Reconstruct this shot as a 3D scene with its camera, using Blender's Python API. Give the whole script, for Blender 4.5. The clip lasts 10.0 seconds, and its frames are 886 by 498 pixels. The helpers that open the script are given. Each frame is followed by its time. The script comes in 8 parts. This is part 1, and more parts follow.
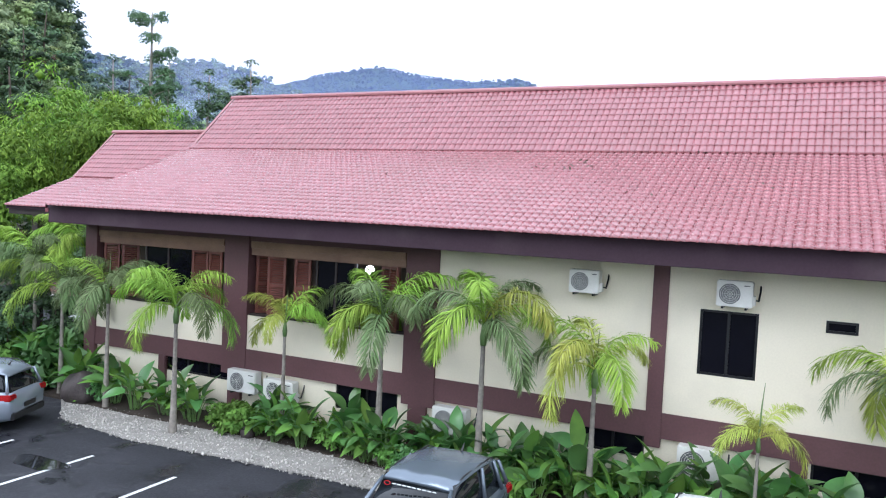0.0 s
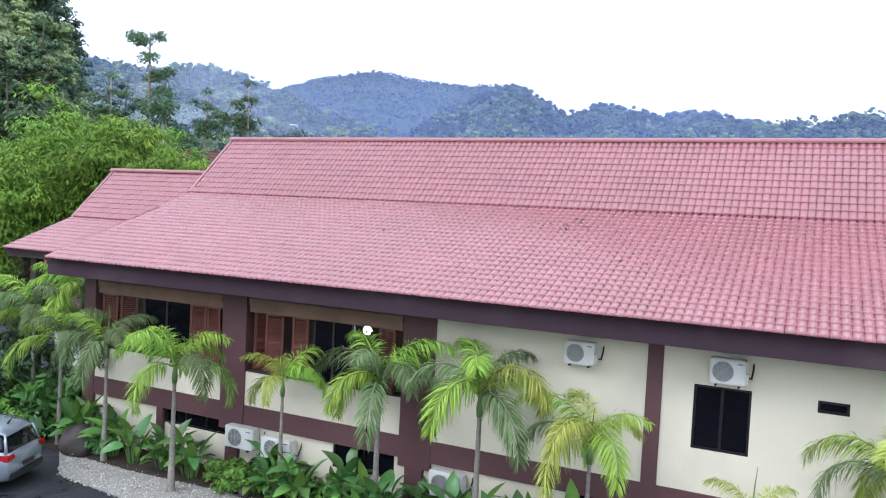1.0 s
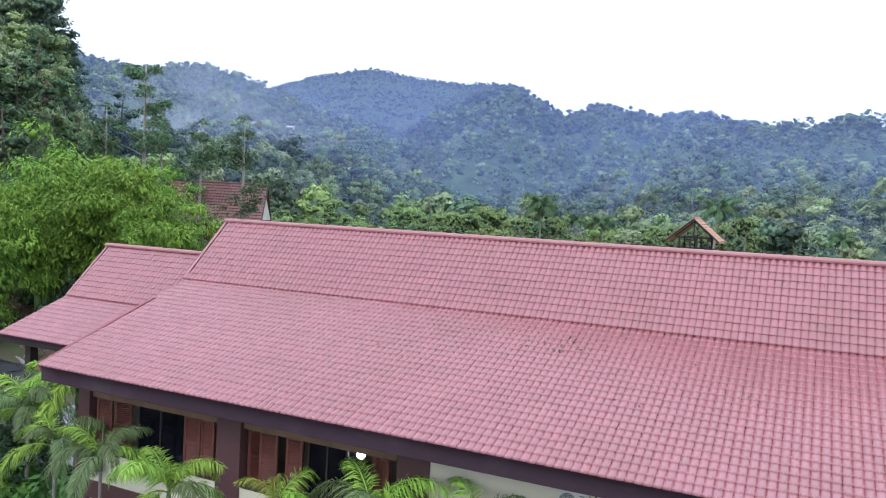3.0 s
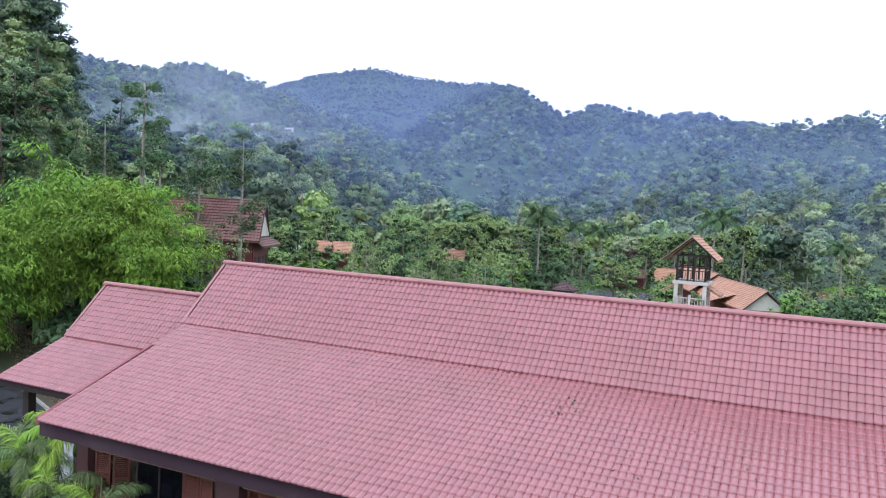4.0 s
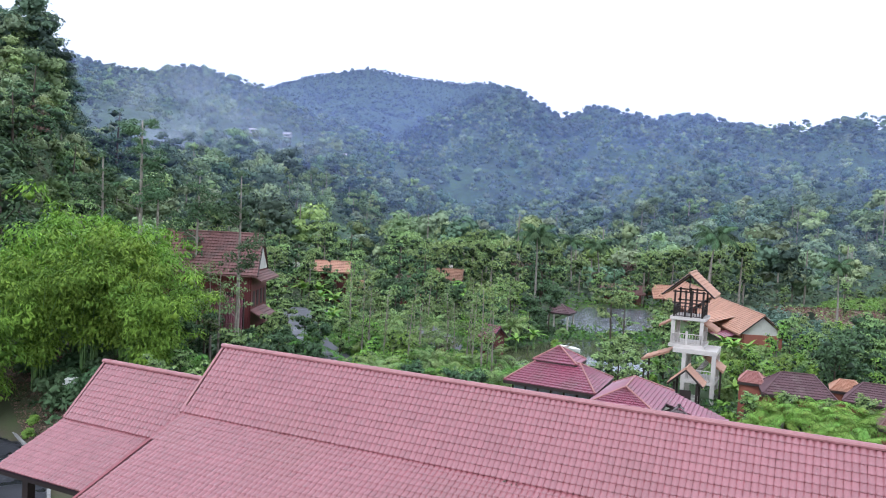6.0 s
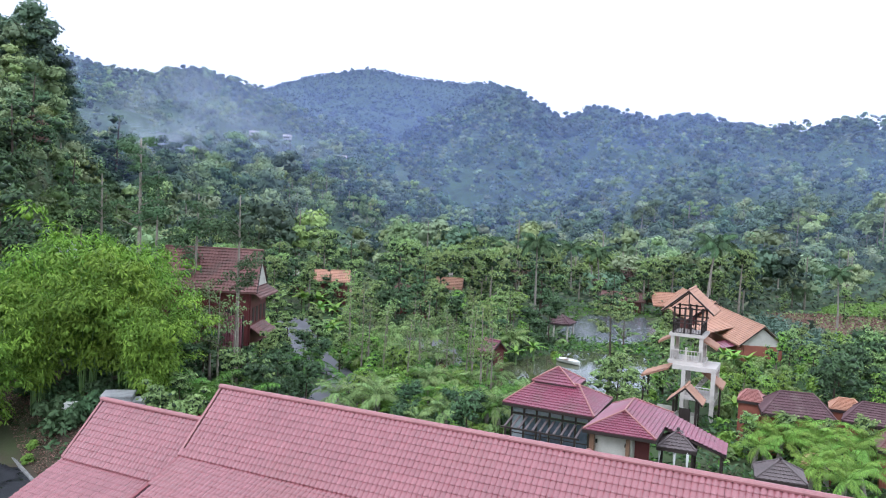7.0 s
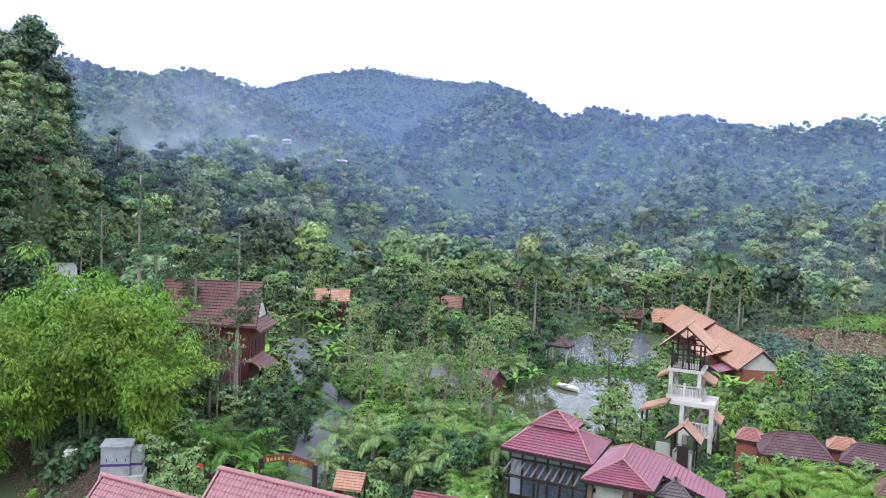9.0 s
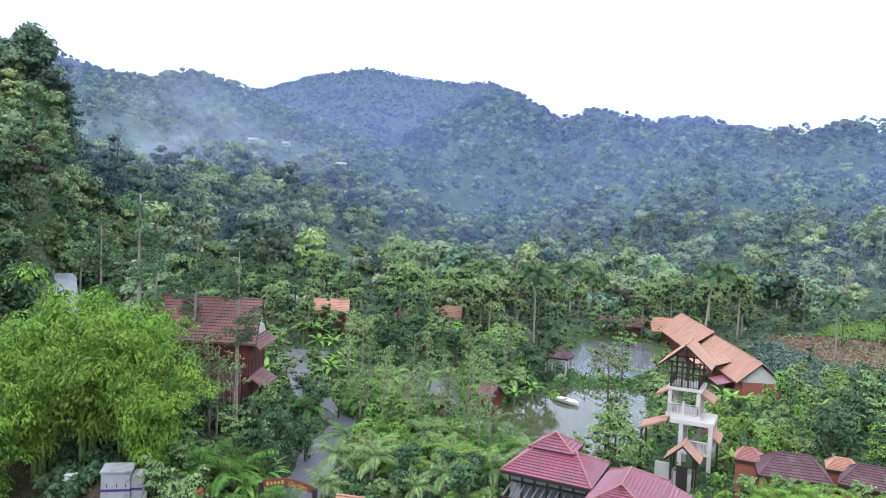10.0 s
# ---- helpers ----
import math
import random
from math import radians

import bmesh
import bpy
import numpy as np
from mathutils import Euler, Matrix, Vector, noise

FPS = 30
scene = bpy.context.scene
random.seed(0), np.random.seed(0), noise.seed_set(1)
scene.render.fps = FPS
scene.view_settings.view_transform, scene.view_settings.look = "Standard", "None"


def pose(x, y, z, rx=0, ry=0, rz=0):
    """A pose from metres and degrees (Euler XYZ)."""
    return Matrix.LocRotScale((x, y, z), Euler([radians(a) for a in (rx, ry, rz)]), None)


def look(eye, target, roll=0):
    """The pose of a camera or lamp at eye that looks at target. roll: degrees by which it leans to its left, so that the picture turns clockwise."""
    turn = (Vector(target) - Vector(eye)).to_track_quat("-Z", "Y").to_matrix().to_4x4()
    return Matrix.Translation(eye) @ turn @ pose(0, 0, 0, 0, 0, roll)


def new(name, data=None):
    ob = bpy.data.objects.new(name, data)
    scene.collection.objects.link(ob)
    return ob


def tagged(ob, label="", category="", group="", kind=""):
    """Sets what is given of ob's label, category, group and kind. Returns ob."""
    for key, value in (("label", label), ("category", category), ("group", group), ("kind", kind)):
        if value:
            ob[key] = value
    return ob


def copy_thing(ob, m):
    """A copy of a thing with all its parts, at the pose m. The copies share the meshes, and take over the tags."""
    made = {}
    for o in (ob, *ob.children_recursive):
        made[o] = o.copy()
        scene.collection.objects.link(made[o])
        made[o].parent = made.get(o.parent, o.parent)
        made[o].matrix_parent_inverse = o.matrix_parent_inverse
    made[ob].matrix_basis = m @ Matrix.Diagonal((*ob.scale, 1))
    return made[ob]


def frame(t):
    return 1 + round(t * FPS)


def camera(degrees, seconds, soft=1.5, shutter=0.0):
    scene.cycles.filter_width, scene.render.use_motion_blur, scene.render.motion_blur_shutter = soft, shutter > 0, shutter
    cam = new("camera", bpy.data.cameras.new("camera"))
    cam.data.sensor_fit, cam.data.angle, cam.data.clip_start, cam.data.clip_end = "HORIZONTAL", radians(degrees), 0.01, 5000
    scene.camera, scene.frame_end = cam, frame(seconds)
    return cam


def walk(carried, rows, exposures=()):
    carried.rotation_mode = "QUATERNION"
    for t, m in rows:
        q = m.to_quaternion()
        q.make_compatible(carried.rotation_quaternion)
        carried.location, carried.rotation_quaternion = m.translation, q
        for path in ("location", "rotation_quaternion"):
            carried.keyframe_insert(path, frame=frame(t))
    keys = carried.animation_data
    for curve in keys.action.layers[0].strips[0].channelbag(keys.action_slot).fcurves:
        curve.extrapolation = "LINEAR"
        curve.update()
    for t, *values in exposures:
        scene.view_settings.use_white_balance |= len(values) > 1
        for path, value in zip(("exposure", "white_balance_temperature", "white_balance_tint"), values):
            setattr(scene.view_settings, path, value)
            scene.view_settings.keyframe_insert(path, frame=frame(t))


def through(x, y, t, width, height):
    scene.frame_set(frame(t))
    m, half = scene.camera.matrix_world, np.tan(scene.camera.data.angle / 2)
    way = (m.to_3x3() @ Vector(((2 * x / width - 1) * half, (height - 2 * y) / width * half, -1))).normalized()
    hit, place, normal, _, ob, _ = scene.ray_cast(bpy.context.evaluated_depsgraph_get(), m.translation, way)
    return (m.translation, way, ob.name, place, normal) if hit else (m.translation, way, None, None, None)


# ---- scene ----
cam = camera(60.0, 10.0, soft=1.1)
PATH = [
    (0, (0.858, 0.287, 6.094), (-0.019, 2.082, 5.997), 2.7),
    (0.5, (0.827, 0.205, 6.782), (-0.044, 2.003, 6.693), 2.8),
    (1, (0.832, 0.157, 7.587), (-0.038, 1.956, 7.5), 2.9),
    (1.5, (0.852, 0.176, 8.408), (-0.017, 1.976, 8.319), 2.9),
    (2, (0.82, 0.224, 9.236), (-0.046, 2.024, 9.146), 2.9),
    (2.5, (0.75, 0.217, 10.088), (-0.114, 2.018, 9.996), 3.0),
    (4, (0.57, 0.27, 12.586), (-0.289, 2.074, 12.491), 3.1),
    (4.5, (0.479, 0.283, 13.443), (-0.378, 2.088, 13.348), 3.1),
    (5, (0.432, 0.264, 14.163), (-0.423, 2.069, 14.068), 3.0),
    (5.5, (0.433, 0.217, 15.055), (-0.422, 2.023, 14.959), 3.0),
    (7, (0.443, 0.34, 17.521), (-0.413, 2.145, 17.422), 2.8),
    (7.5, (0.436, 0.377, 18.39), (-0.421, 2.182, 18.29), 2.7),
    (8, (0.395, 0.397, 19.215), (-0.462, 2.201, 19.114), 2.7),
    (8.5, (0.391, 0.398, 20.062), (-0.466, 2.203, 19.96), 2.7),
    (9, (0.414, 0.327, 20.847), (-0.442, 2.131, 20.745), 2.7),
    (9.5, (0.383, 0.302, 21.689), (-0.472, 2.107, 21.587), 2.7),
    (10, (0.35, 0.28, 22.507), (-0.505, 2.085, 22.405), 2.7),
]
walk(cam, [(t, look(eye, target, roll)) for t, eye, target, roll in PATH], [(0, 0.14, 5650, 10), (2.5, -0.1, 5650, 10), (4.5, -0.18, 5650, 10), (5.5, -0.2, 5650, 10), (7, -0.14, 5650, 10), (8.5, -0.05, 5650, 10), (10, 0.02, 5650, 10)])

# ---- light ----
world = bpy.data.worlds.new("overcast_sky")
scene.world = world
world.use_nodes = True
wn, wl = world.node_tree.nodes, world.node_tree.links
sky = wn.new("ShaderNodeTexSky")
sky.sky_type, sky.sun_disc = "NISHITA", False
sky.sun_elevation, sky.sun_rotation = radians(50), radians(201)
sky.dust_density = 4.0
sky_share = wn.new("ShaderNodeMix")
sky_share.data_type = "RGBA"
sky_share.inputs[0].default_value = 0.93
sky_gain = wn.new("ShaderNodeVectorMath")
sky_gain.operation = "SCALE"
sky_gain.inputs["Scale"].default_value = 0.1
wl.new(sky.outputs[0], sky_gain.inputs[0])
wl.new(sky_gain.outputs[0], sky_share.inputs[6])
sky_share.inputs[7].default_value = (1.0, 1.02, 1.06, 1)
wl.new(sky_share.outputs[2], wn["Background"].inputs["Color"])
wn["Background"].inputs["Strength"].default_value = 2.0

sun = new("sun", bpy.data.lights.new("sun", "SUN"))
sun.data.energy, sun.data.angle, sun.data.color = 1.5, radians(32), (1.0, 0.97, 0.93)
sun.matrix_world = look((-14, -36, 46), (0, 0, 0))
scene.view_settings.exposure = 0.0


# ---- materials ----
def mat(name, col, col2=None, rough=0.6, scale=1.5, fine=18.0, bump=0.0, metal=0.0, rand=0.0, island=0.0, spec=0.5, leaf=0.0,
        stain=None, stain_scale=0.4, stain_amount=0.5, wet=0.0, crowns=0.0, sort=0.0):
    """A worn surface: two colours mixed by noise at two scales, optional stains, leaf glow-through and wet patches."""
    m = bpy.data.materials.new(name)
    m.use_nodes = True
    n, l = m.node_tree.nodes, m.node_tree.links
    bsdf = n["Principled BSDF"]
    geo = n.new("ShaderNodeNewGeometry")
    big, small = n.new("ShaderNodeTexNoise"), n.new("ShaderNodeTexNoise")
    big.inputs["Scale"].default_value, big.inputs["Detail"].default_value = scale, 4
    small.inputs["Scale"].default_value, small.inputs["Detail"].default_value = fine, 3
    for t in (big, small):
        l.new(geo.outputs["Position"], t.inputs["Vector"])
    add = n.new("ShaderNodeMath")
    add.operation = "ADD"
    l.new(big.outputs["Fac"], add.inputs[0])
    l.new(small.outputs["Fac"], add.inputs[1])
    half = n.new("ShaderNodeMapRange")
    half.inputs["From Min"].default_value, half.inputs["From Max"].default_value = 0.7, 1.3
    l.new(add.outputs[0], half.inputs["Value"])
    mix = n.new("ShaderNodeMix")
    mix.data_type = "RGBA"
    col2 = col2 or tuple(c * 0.75 for c in col)
    mix.inputs[6].default_value, mix.inputs[7].default_value = (*col, 1), (*col2, 1)
    l.new(half.outputs[0], mix.inputs[0])
    out = mix.outputs[2]
    if rand or island:
        hsv = n.new("ShaderNodeHueSaturation")
        if island:
            src = geo.outputs["Random Per Island"]
        else:
            src = n.new("ShaderNodeObjectInfo").outputs["Random"]
        amount = rand or island
        span = n.new("ShaderNodeMapRange")
        span.inputs["To Min"].default_value, span.inputs["To Max"].default_value = 1 - amount, 1 + amount
        l.new(src, span.inputs["Value"])
        l.new(span.outputs[0], hsv.inputs["Value"])
        l.new(out, hsv.inputs["Color"])
        out = hsv.outputs[0]
    if sort:
        # one plant differs from the next in tone and hue
        per = n.new("ShaderNodeObjectInfo").outputs["Random"]
        hs = n.new("ShaderNodeHueSaturation")
        for lo, hi, socket in ((1 - sort, 1 + sort, "Value"), (0.5 - sort * 0.07, 0.5 + sort * 0.07, "Hue")):
            sp = n.new("ShaderNodeMapRange")
            sp.inputs["To Min"].default_value, sp.inputs["To Max"].default_value = lo, hi
            l.new(per, sp.inputs["Value"])
            l.new(sp.outputs[0], hs.inputs[socket])
        l.new(out, hs.inputs["Color"])
        out = hs.outputs[0]
    if crowns:
        # the crowns of a wood differ from one another in tone and hue
        own = n.new("ShaderNodeAttribute")
        own.attribute_name = "crown_tone"
        tone = n.new("ShaderNodeSeparateXYZ")
        l.new(own.outputs["Vector"], tone.inputs[0])
        hc = n.new("ShaderNodeHueSaturation")
        for src_, lo, hi, socket in ((tone.outputs[0], 1 - crowns, 1 + crowns, "Value"), (tone.outputs[1], 0.475, 0.525, "Hue"), (tone.outputs[2], 0.72, 1.1, "Saturation")):
            sp = n.new("ShaderNodeMapRange")
            sp.inputs["To Min"].default_value, sp.inputs["To Max"].default_value = lo, hi
            l.new(src_, sp.inputs["Value"])
            l.new(sp.outputs[0], hc.inputs[socket])
        l.new(out, hc.inputs["Color"])
        out = hc.outputs[0]
    if stain:
        st = n.new("ShaderNodeTexNoise")
        st.inputs["Scale"].default_value, st.inputs["Detail"].default_value = stain_scale, 6
        l.new(geo.outputs["Position"], st.inputs["Vector"])
        r = n.new("ShaderNodeMapRange")
        r.inputs["From Min"].default_value, r.inputs["From Max"].default_value, r.inputs["To Max"].default_value = 0.52, 0.68, stain_amount
        l.new(st.outputs["Fac"], r.inputs["Value"])
        sm = n.new("ShaderNodeMix")
        sm.data_type = "RGBA"
        sm.inputs[7].default_value = (*stain, 1)
        l.new(out, sm.inputs[6])
        l.new(r.outputs[0], sm.inputs[0])
        out = sm.outputs[2]
        if wet:
            rr = n.new("ShaderNodeMapRange")
            rr.inputs["From Min"].default_value, rr.inputs["From Max"].default_value = 0.5, 0.62
            rr.inputs["To Min"].default_value, rr.inputs["To Max"].default_value = rough, wet
            l.new(st.outputs["Fac"], rr.inputs["Value"])
            l.new(rr.outputs[0], bsdf.inputs["Roughness"])
    l.new(out, bsdf.inputs["Base Color"])
    bsdf.inputs["Metallic"].default_value = metal
    bsdf.inputs["Specular IOR Level"].default_value = spec
    if not wet:
        bsdf.inputs["Roughness"].default_value = rough
    if bump:
        b = n.new("ShaderNodeBump")
        b.inputs["Strength"].default_value, b.inputs["Distance"].default_value = 0.6, bump
        l.new(add.outputs[0], b.inputs["Height"])
        l.new(b.outputs[0], bsdf.inputs["Normal"])
    if leaf:
        tr = n.new("ShaderNodeBsdfTranslucent")
        l.new(out, tr.inputs["Color"])
        ms = n.new("ShaderNodeMixShader")
        ms.inputs[0].default_value = leaf
        l.new(bsdf.outputs[0], ms.inputs[1])
        l.new(tr.outputs[0], ms.inputs[2])
        l.new(ms.outputs[0], n["Material Output"].inputs["Surface"])
    return m


TILE = mat("glazed_pink_clay_tile", (0.30, 0.104, 0.116), (0.26, 0.087, 0.099), rough=0.22, scale=0.5, fine=9, rand=0.07, bump=0.002, spec=0.95,
           stain=(0.22, 0.08, 0.075), stain_scale=0.35, stain_amount=0.35)
TILE_JOINED = mat("glazed_pink_clay_tile_joined", (0.30, 0.104, 0.116), (0.26, 0.087, 0.099), rough=0.22, scale=0.5, fine=9, island=0.07, bump=0.002, spec=0.95,
                  stain=(0.22, 0.08, 0.075), stain_scale=0.35, stain_amount=0.35)
VERGE = mat("matte_pink_edge_tile", (0.27, 0.095, 0.105), (0.22, 0.08, 0.09), rough=0.85, spec=0.15, scale=1, fine=12)
RIDGE = mat("pink_ridge_tile", (0.36, 0.15, 0.155), rough=0.45, scale=2, fine=14, bump=0.003)
FASCIA = mat("purple_grey_paint", (0.052, 0.030, 0.042), (0.042, 0.024, 0.033), rough=0.75, spec=0.2, scale=0.8, fine=20, stain=(0.16, 0.12, 0.13), stain_amount=0.3)
PLUM = mat("plum_brown_paint", (0.115, 0.05, 0.055), (0.09, 0.04, 0.042), rough=0.6, scale=0.9, fine=22, bump=0.001)
CREAM = mat("cream_render", (0.76, 0.69, 0.545), (0.70, 0.635, 0.50), rough=0.85, scale=0.5, fine=25, bump=0.002, stain=(0.55, 0.51, 0.41), stain_scale=0.5, stain_amount=0.4)
WOOD = mat("oiled_tan_wood", (0.25, 0.145, 0.09), (0.15, 0.08, 0.05), rough=0.55, scale=2, fine=30, bump=0.002)
SHUTTER = mat("red_brown_shutter_wood", (0.18, 0.055, 0.04), (0.12, 0.04, 0.03), rough=0.5, scale=3, fine=30, bump=0.002)
DARK = mat("dark_timber", (0.035, 0.022, 0.02), rough=0.6, scale=2, fine=25, bump=0.002)
# one dark brown for the gallery, the inner floor and the porch screen
INNER = mat("dark_brown_inner_surface", (0.16, 0.12, 0.10), rough=0.8)
GLASS = mat("dark_window_glass", (0.005, 0.005, 0.009), rough=0.05, spec=0.14)
FRAME = mat("black_aluminium", (0.015, 0.015, 0.017), rough=0.35, metal=0.3)
WHITE = mat("off_white_metal", (0.72, 0.71, 0.67), (0.66, 0.65, 0.61), rough=0.45, scale=3, fine=30, stain=(0.4, 0.38, 0.33), stain_scale=2.0, stain_amount=0.25)
RECESS_GREY = mat("grey_recess_and_badge", (0.12, 0.12, 0.13), rough=0.5)
ASPHALT = mat("wet_asphalt", (0.042, 0.042, 0.05), (0.014, 0.015, 0.018), rough=0.8, spec=0.3, scale=0.55, fine=22, bump=0.006, stain=(0.014, 0.014, 0.018), stain_scale=0.7, stain_amount=0.9, wet=0.14)
LINE = mat("white_road_paint", (0.72, 0.72, 0.7), (0.5, 0.5, 0.5), rough=0.7, scale=4, fine=40)
PEBBLE = mat("pale_pebble", (0.50, 0.475, 0.435), (0.30, 0.28, 0.25), rough=0.8, island=0.45, scale=2, fine=30)
GRAVEL = mat("pale_gravel_bed", (0.36, 0.34, 0.31), (0.22, 0.205, 0.185), rough=0.9, scale=3, fine=45, bump=0.02)
SOIL = mat("dark_soil", (0.05, 0.035, 0.025), (0.03, 0.022, 0.016), rough=0.95, scale=1, fine=20, bump=0.02)
BARK = mat("pale_bark", (0.33, 0.29, 0.24), (0.17, 0.145, 0.12), rough=0.9, scale=2, fine=14, bump=0.01)
BARK_DARK = mat("brown_bark", (0.10, 0.075, 0.055), (0.06, 0.045, 0.035), rough=0.9, scale=2, fine=14, bump=0.01)
PALM_TRUNK = mat("ringed_palm_trunk", (0.30, 0.27, 0.23), (0.18, 0.16, 0.14), rough=0.85, scale=3, fine=12, bump=0.006)
SHAFT = mat("green_crownshaft", (0.14, 0.24, 0.07), rough=0.5)


def leafy(name, a, b, vary=0.24, through=0.09, rough=0.6, spec=0.12, scale=0.35, fine=3.0, crowns=0.0, sort=0.22):
    a, b = ((c[0] * 1.25, c[1] * 1.05, c[2] * 1.5) for c in (a, b))
    return mat(name, a, b, rough=rough, scale=scale, fine=fine, island=vary, leaf=through, spec=spec, bump=0.2 if crowns else 0.0, crowns=crowns, sort=0.0 if crowns else sort)


L_PALM = leafy("foxtail_leaf", (0.27, 0.48, 0.05), (0.16, 0.34, 0.038))
L_PALM_Y = leafy("yellowing_palm_leaf", (0.34, 0.42, 0.06), (0.22, 0.32, 0.045))
L_PALM_OLD = leafy("old_palm_leaf", (0.125, 0.225, 0.06), (0.12, 0.17, 0.055))
L_BROAD = leafy("broad_glossy_leaf", (0.085, 0.22, 0.04), (0.05, 0.14, 0.03), rough=0.35, spec=0.5)
L_SHRUB = leafy("bright_shrub_leaf", (0.125, 0.285, 0.035), (0.07, 0.17, 0.028))
L_BAMBOO = leafy("bamboo_leaf", (0.20, 0.375, 0.036), (0.06, 0.155, 0.018), vary=0.28, through=0.14)
L_TREE = leafy("tree_leaf", (0.225, 0.355, 0.086), (0.13, 0.235, 0.064))
L_DARKTREE = leafy("dark_tree_leaf", (0.08, 0.155, 0.048), (0.048, 0.10, 0.036))
L_LIME = leafy("lime_leaf", (0.21, 0.385, 0.05), (0.125, 0.265, 0.04))
L_WOODS = leafy("woods_leaf", (0.19, 0.29, 0.09), (0.115, 0.20, 0.072), vary=0.08, through=0.08, scale=0.25, fine=1.1, crowns=0.4)
L_WOODS_B = leafy("woods_leaf_bluish", (0.108, 0.19, 0.082), (0.068, 0.13, 0.062), vary=0.08, through=0.08, scale=0.25, fine=1.1, crowns=0.4)
L_WOODS_C = leafy("woods_leaf_light", (0.225, 0.34, 0.09), (0.14, 0.24, 0.072), vary=0.08, through=0.08, scale=0.25, fine=1.1, crowns=0.4)
L_HILL = leafy("dark_hill_leaf", (0.07, 0.135, 0.06), (0.042, 0.09, 0.045), vary=0.08, through=0.06, scale=0.25, fine=1.1, crowns=0.35)
L_RED = leafy("red_brown_leaf", (0.12, 0.075, 0.045), (0.075, 0.055, 0.035))
GRASS = mat("garden_ground", (0.055, 0.09, 0.024), (0.03, 0.05, 0.016), rough=0.95, scale=0.25, fine=6, bump=0.05, stain=(0.075, 0.058, 0.035), stain_scale=0.12, stain_amount=0.55)
LITTER = mat("leaf_litter", (0.07, 0.05, 0.035), (0.045, 0.045, 0.02), rough=0.95, scale=0.3, fine=5, bump=0.04, stain=(0.05, 0.08, 0.02), stain_scale=0.25, stain_amount=0.6)
SLOPE = mat("forest_floor", (0.075, 0.13, 0.05), (0.012, 0.028, 0.012), rough=0.95, scale=0.07, fine=0.35, bump=0.5)


# ---- building blocks ----
def box(bm, x0, x1, y0, y1, z0, z1, bevel=0.0):
    r = bmesh.ops.create_cube(bm, size=1.0)
    for v in r["verts"]:
        v.co = Vector((x0 + (v.co.x + 0.5) * (x1 - x0), y0 + (v.co.y + 0.5) * (y1 - y0), z0 + (v.co.z + 0.5) * (z1 - z0)))
    if bevel:
        edges = list({e for v in r["verts"] for e in v.link_edges})
        bmesh.ops.bevel(bm, geom=edges, offset=bevel, segments=2, affect="EDGES")


def poly(bm, pts):
    return bm.faces.new([bm.verts.new(p) for p in pts])


def slab(bm, pts, thick):
    """A sheet of the given outline with thickness straight down."""
    top = [bm.verts.new(p) for p in pts]
    low = [bm.verts.new((p[0], p[1], p[2] - thick)) for p in pts]
    bm.faces.new(top)
    bm.faces.new(low[::-1])
    k = len(pts)
    for i in range(k):
        bm.faces.new((top[i], low[i], low[(i + 1) % k], top[(i + 1) % k]))


def tube(bm, pts, radii, sides=8, cap=True):
    rings = []
    for i, p in enumerate(pts):
        p = Vector(p)
        a, b = Vector(pts[max(i - 1, 0)]), Vector(pts[min(i + 1, len(pts) - 1)])
        d = (b - a).normalized()
        u = d.orthogonal().normalized()
        if rings:
            u = (last - d * last.dot(d)).normalized()
        last = u
        w = d.cross(u)
        rings.append([bm.verts.new(p + (u * math.cos(2 * math.pi * j / sides) + w * math.sin(2 * math.pi * j / sides)) * radii[i]) for j in range(sides)])
    for r, s in zip(rings, rings[1:]):
        for j in range(sides):
            bm.faces.new((r[j], r[(j + 1) % sides], s[(j + 1) % sides], s[j]))
    if cap:
        bm.faces.new(rings[0][::-1])
        bm.faces.new(rings[-1])


def mesh_of(name, bm, material, smooth=False):
    bmesh.ops.recalc_face_normals(bm, faces=bm.faces)
    me = bpy.data.meshes.new(name)
    bm.to_mesh(me)
    bm.free()
    me.materials.append(material)
    if smooth:
        me.polygons.foreach_set("use_smooth", [True] * len(me.polygons))
    return me


def part(name, bm, material, parent=None, label="", smooth=False):
    ob = new(name, mesh_of(name, bm, material, smooth))
    if parent:
        ob.parent = parent
    return tagged(ob, label) if label else ob


def piece(name, fill, material, parent=None, label="", smooth=False):
    bm = bmesh.new()
    fill(bm)
    return part(name, bm, material, parent, label, smooth)


def blocks(name, spans, material, parent=None, label="", bevel=0.0):
    bm = bmesh.new()
    for s in spans:
        box(bm, *s, bevel=bevel)
    return part(name, bm, material, parent, label)


def thing(name, label, category, at=None, group="", kind=""):
    ob = new(name)
    ob.empty_display_size = 0.2
    if at is not None:
        ob.matrix_basis = at
    return tagged(ob, label, category, group, kind)


def raw_mesh(name, verts, faces, material, tones=None):
    """A mesh straight from arrays; faces: equal-sided, as rows of vertex numbers."""
    me = bpy.data.meshes.new(name)
    verts, faces = np.asarray(verts, np.float32), np.asarray(faces, np.int32)
    k = faces.shape[1]
    me.vertices.add(len(verts))
    me.vertices.foreach_set("co", verts.ravel())
    me.loops.add(faces.size)
    me.loops.foreach_set("vertex_index", faces.ravel())
    me.polygons.add(len(faces))
    me.polygons.foreach_set("loop_start", np.arange(len(faces), dtype=np.int32) * k)
    me.polygons.foreach_set("loop_total", np.full(len(faces), k, np.int32))
    me.update()
    if tones is not None:
        me.attributes.new("crown_tone", "FLOAT_VECTOR", "POINT").data.foreach_set("vector", np.asarray(tones, np.float32).ravel())
    me.materials.append(material)
    return me


rng = np.random.default_rng(7)


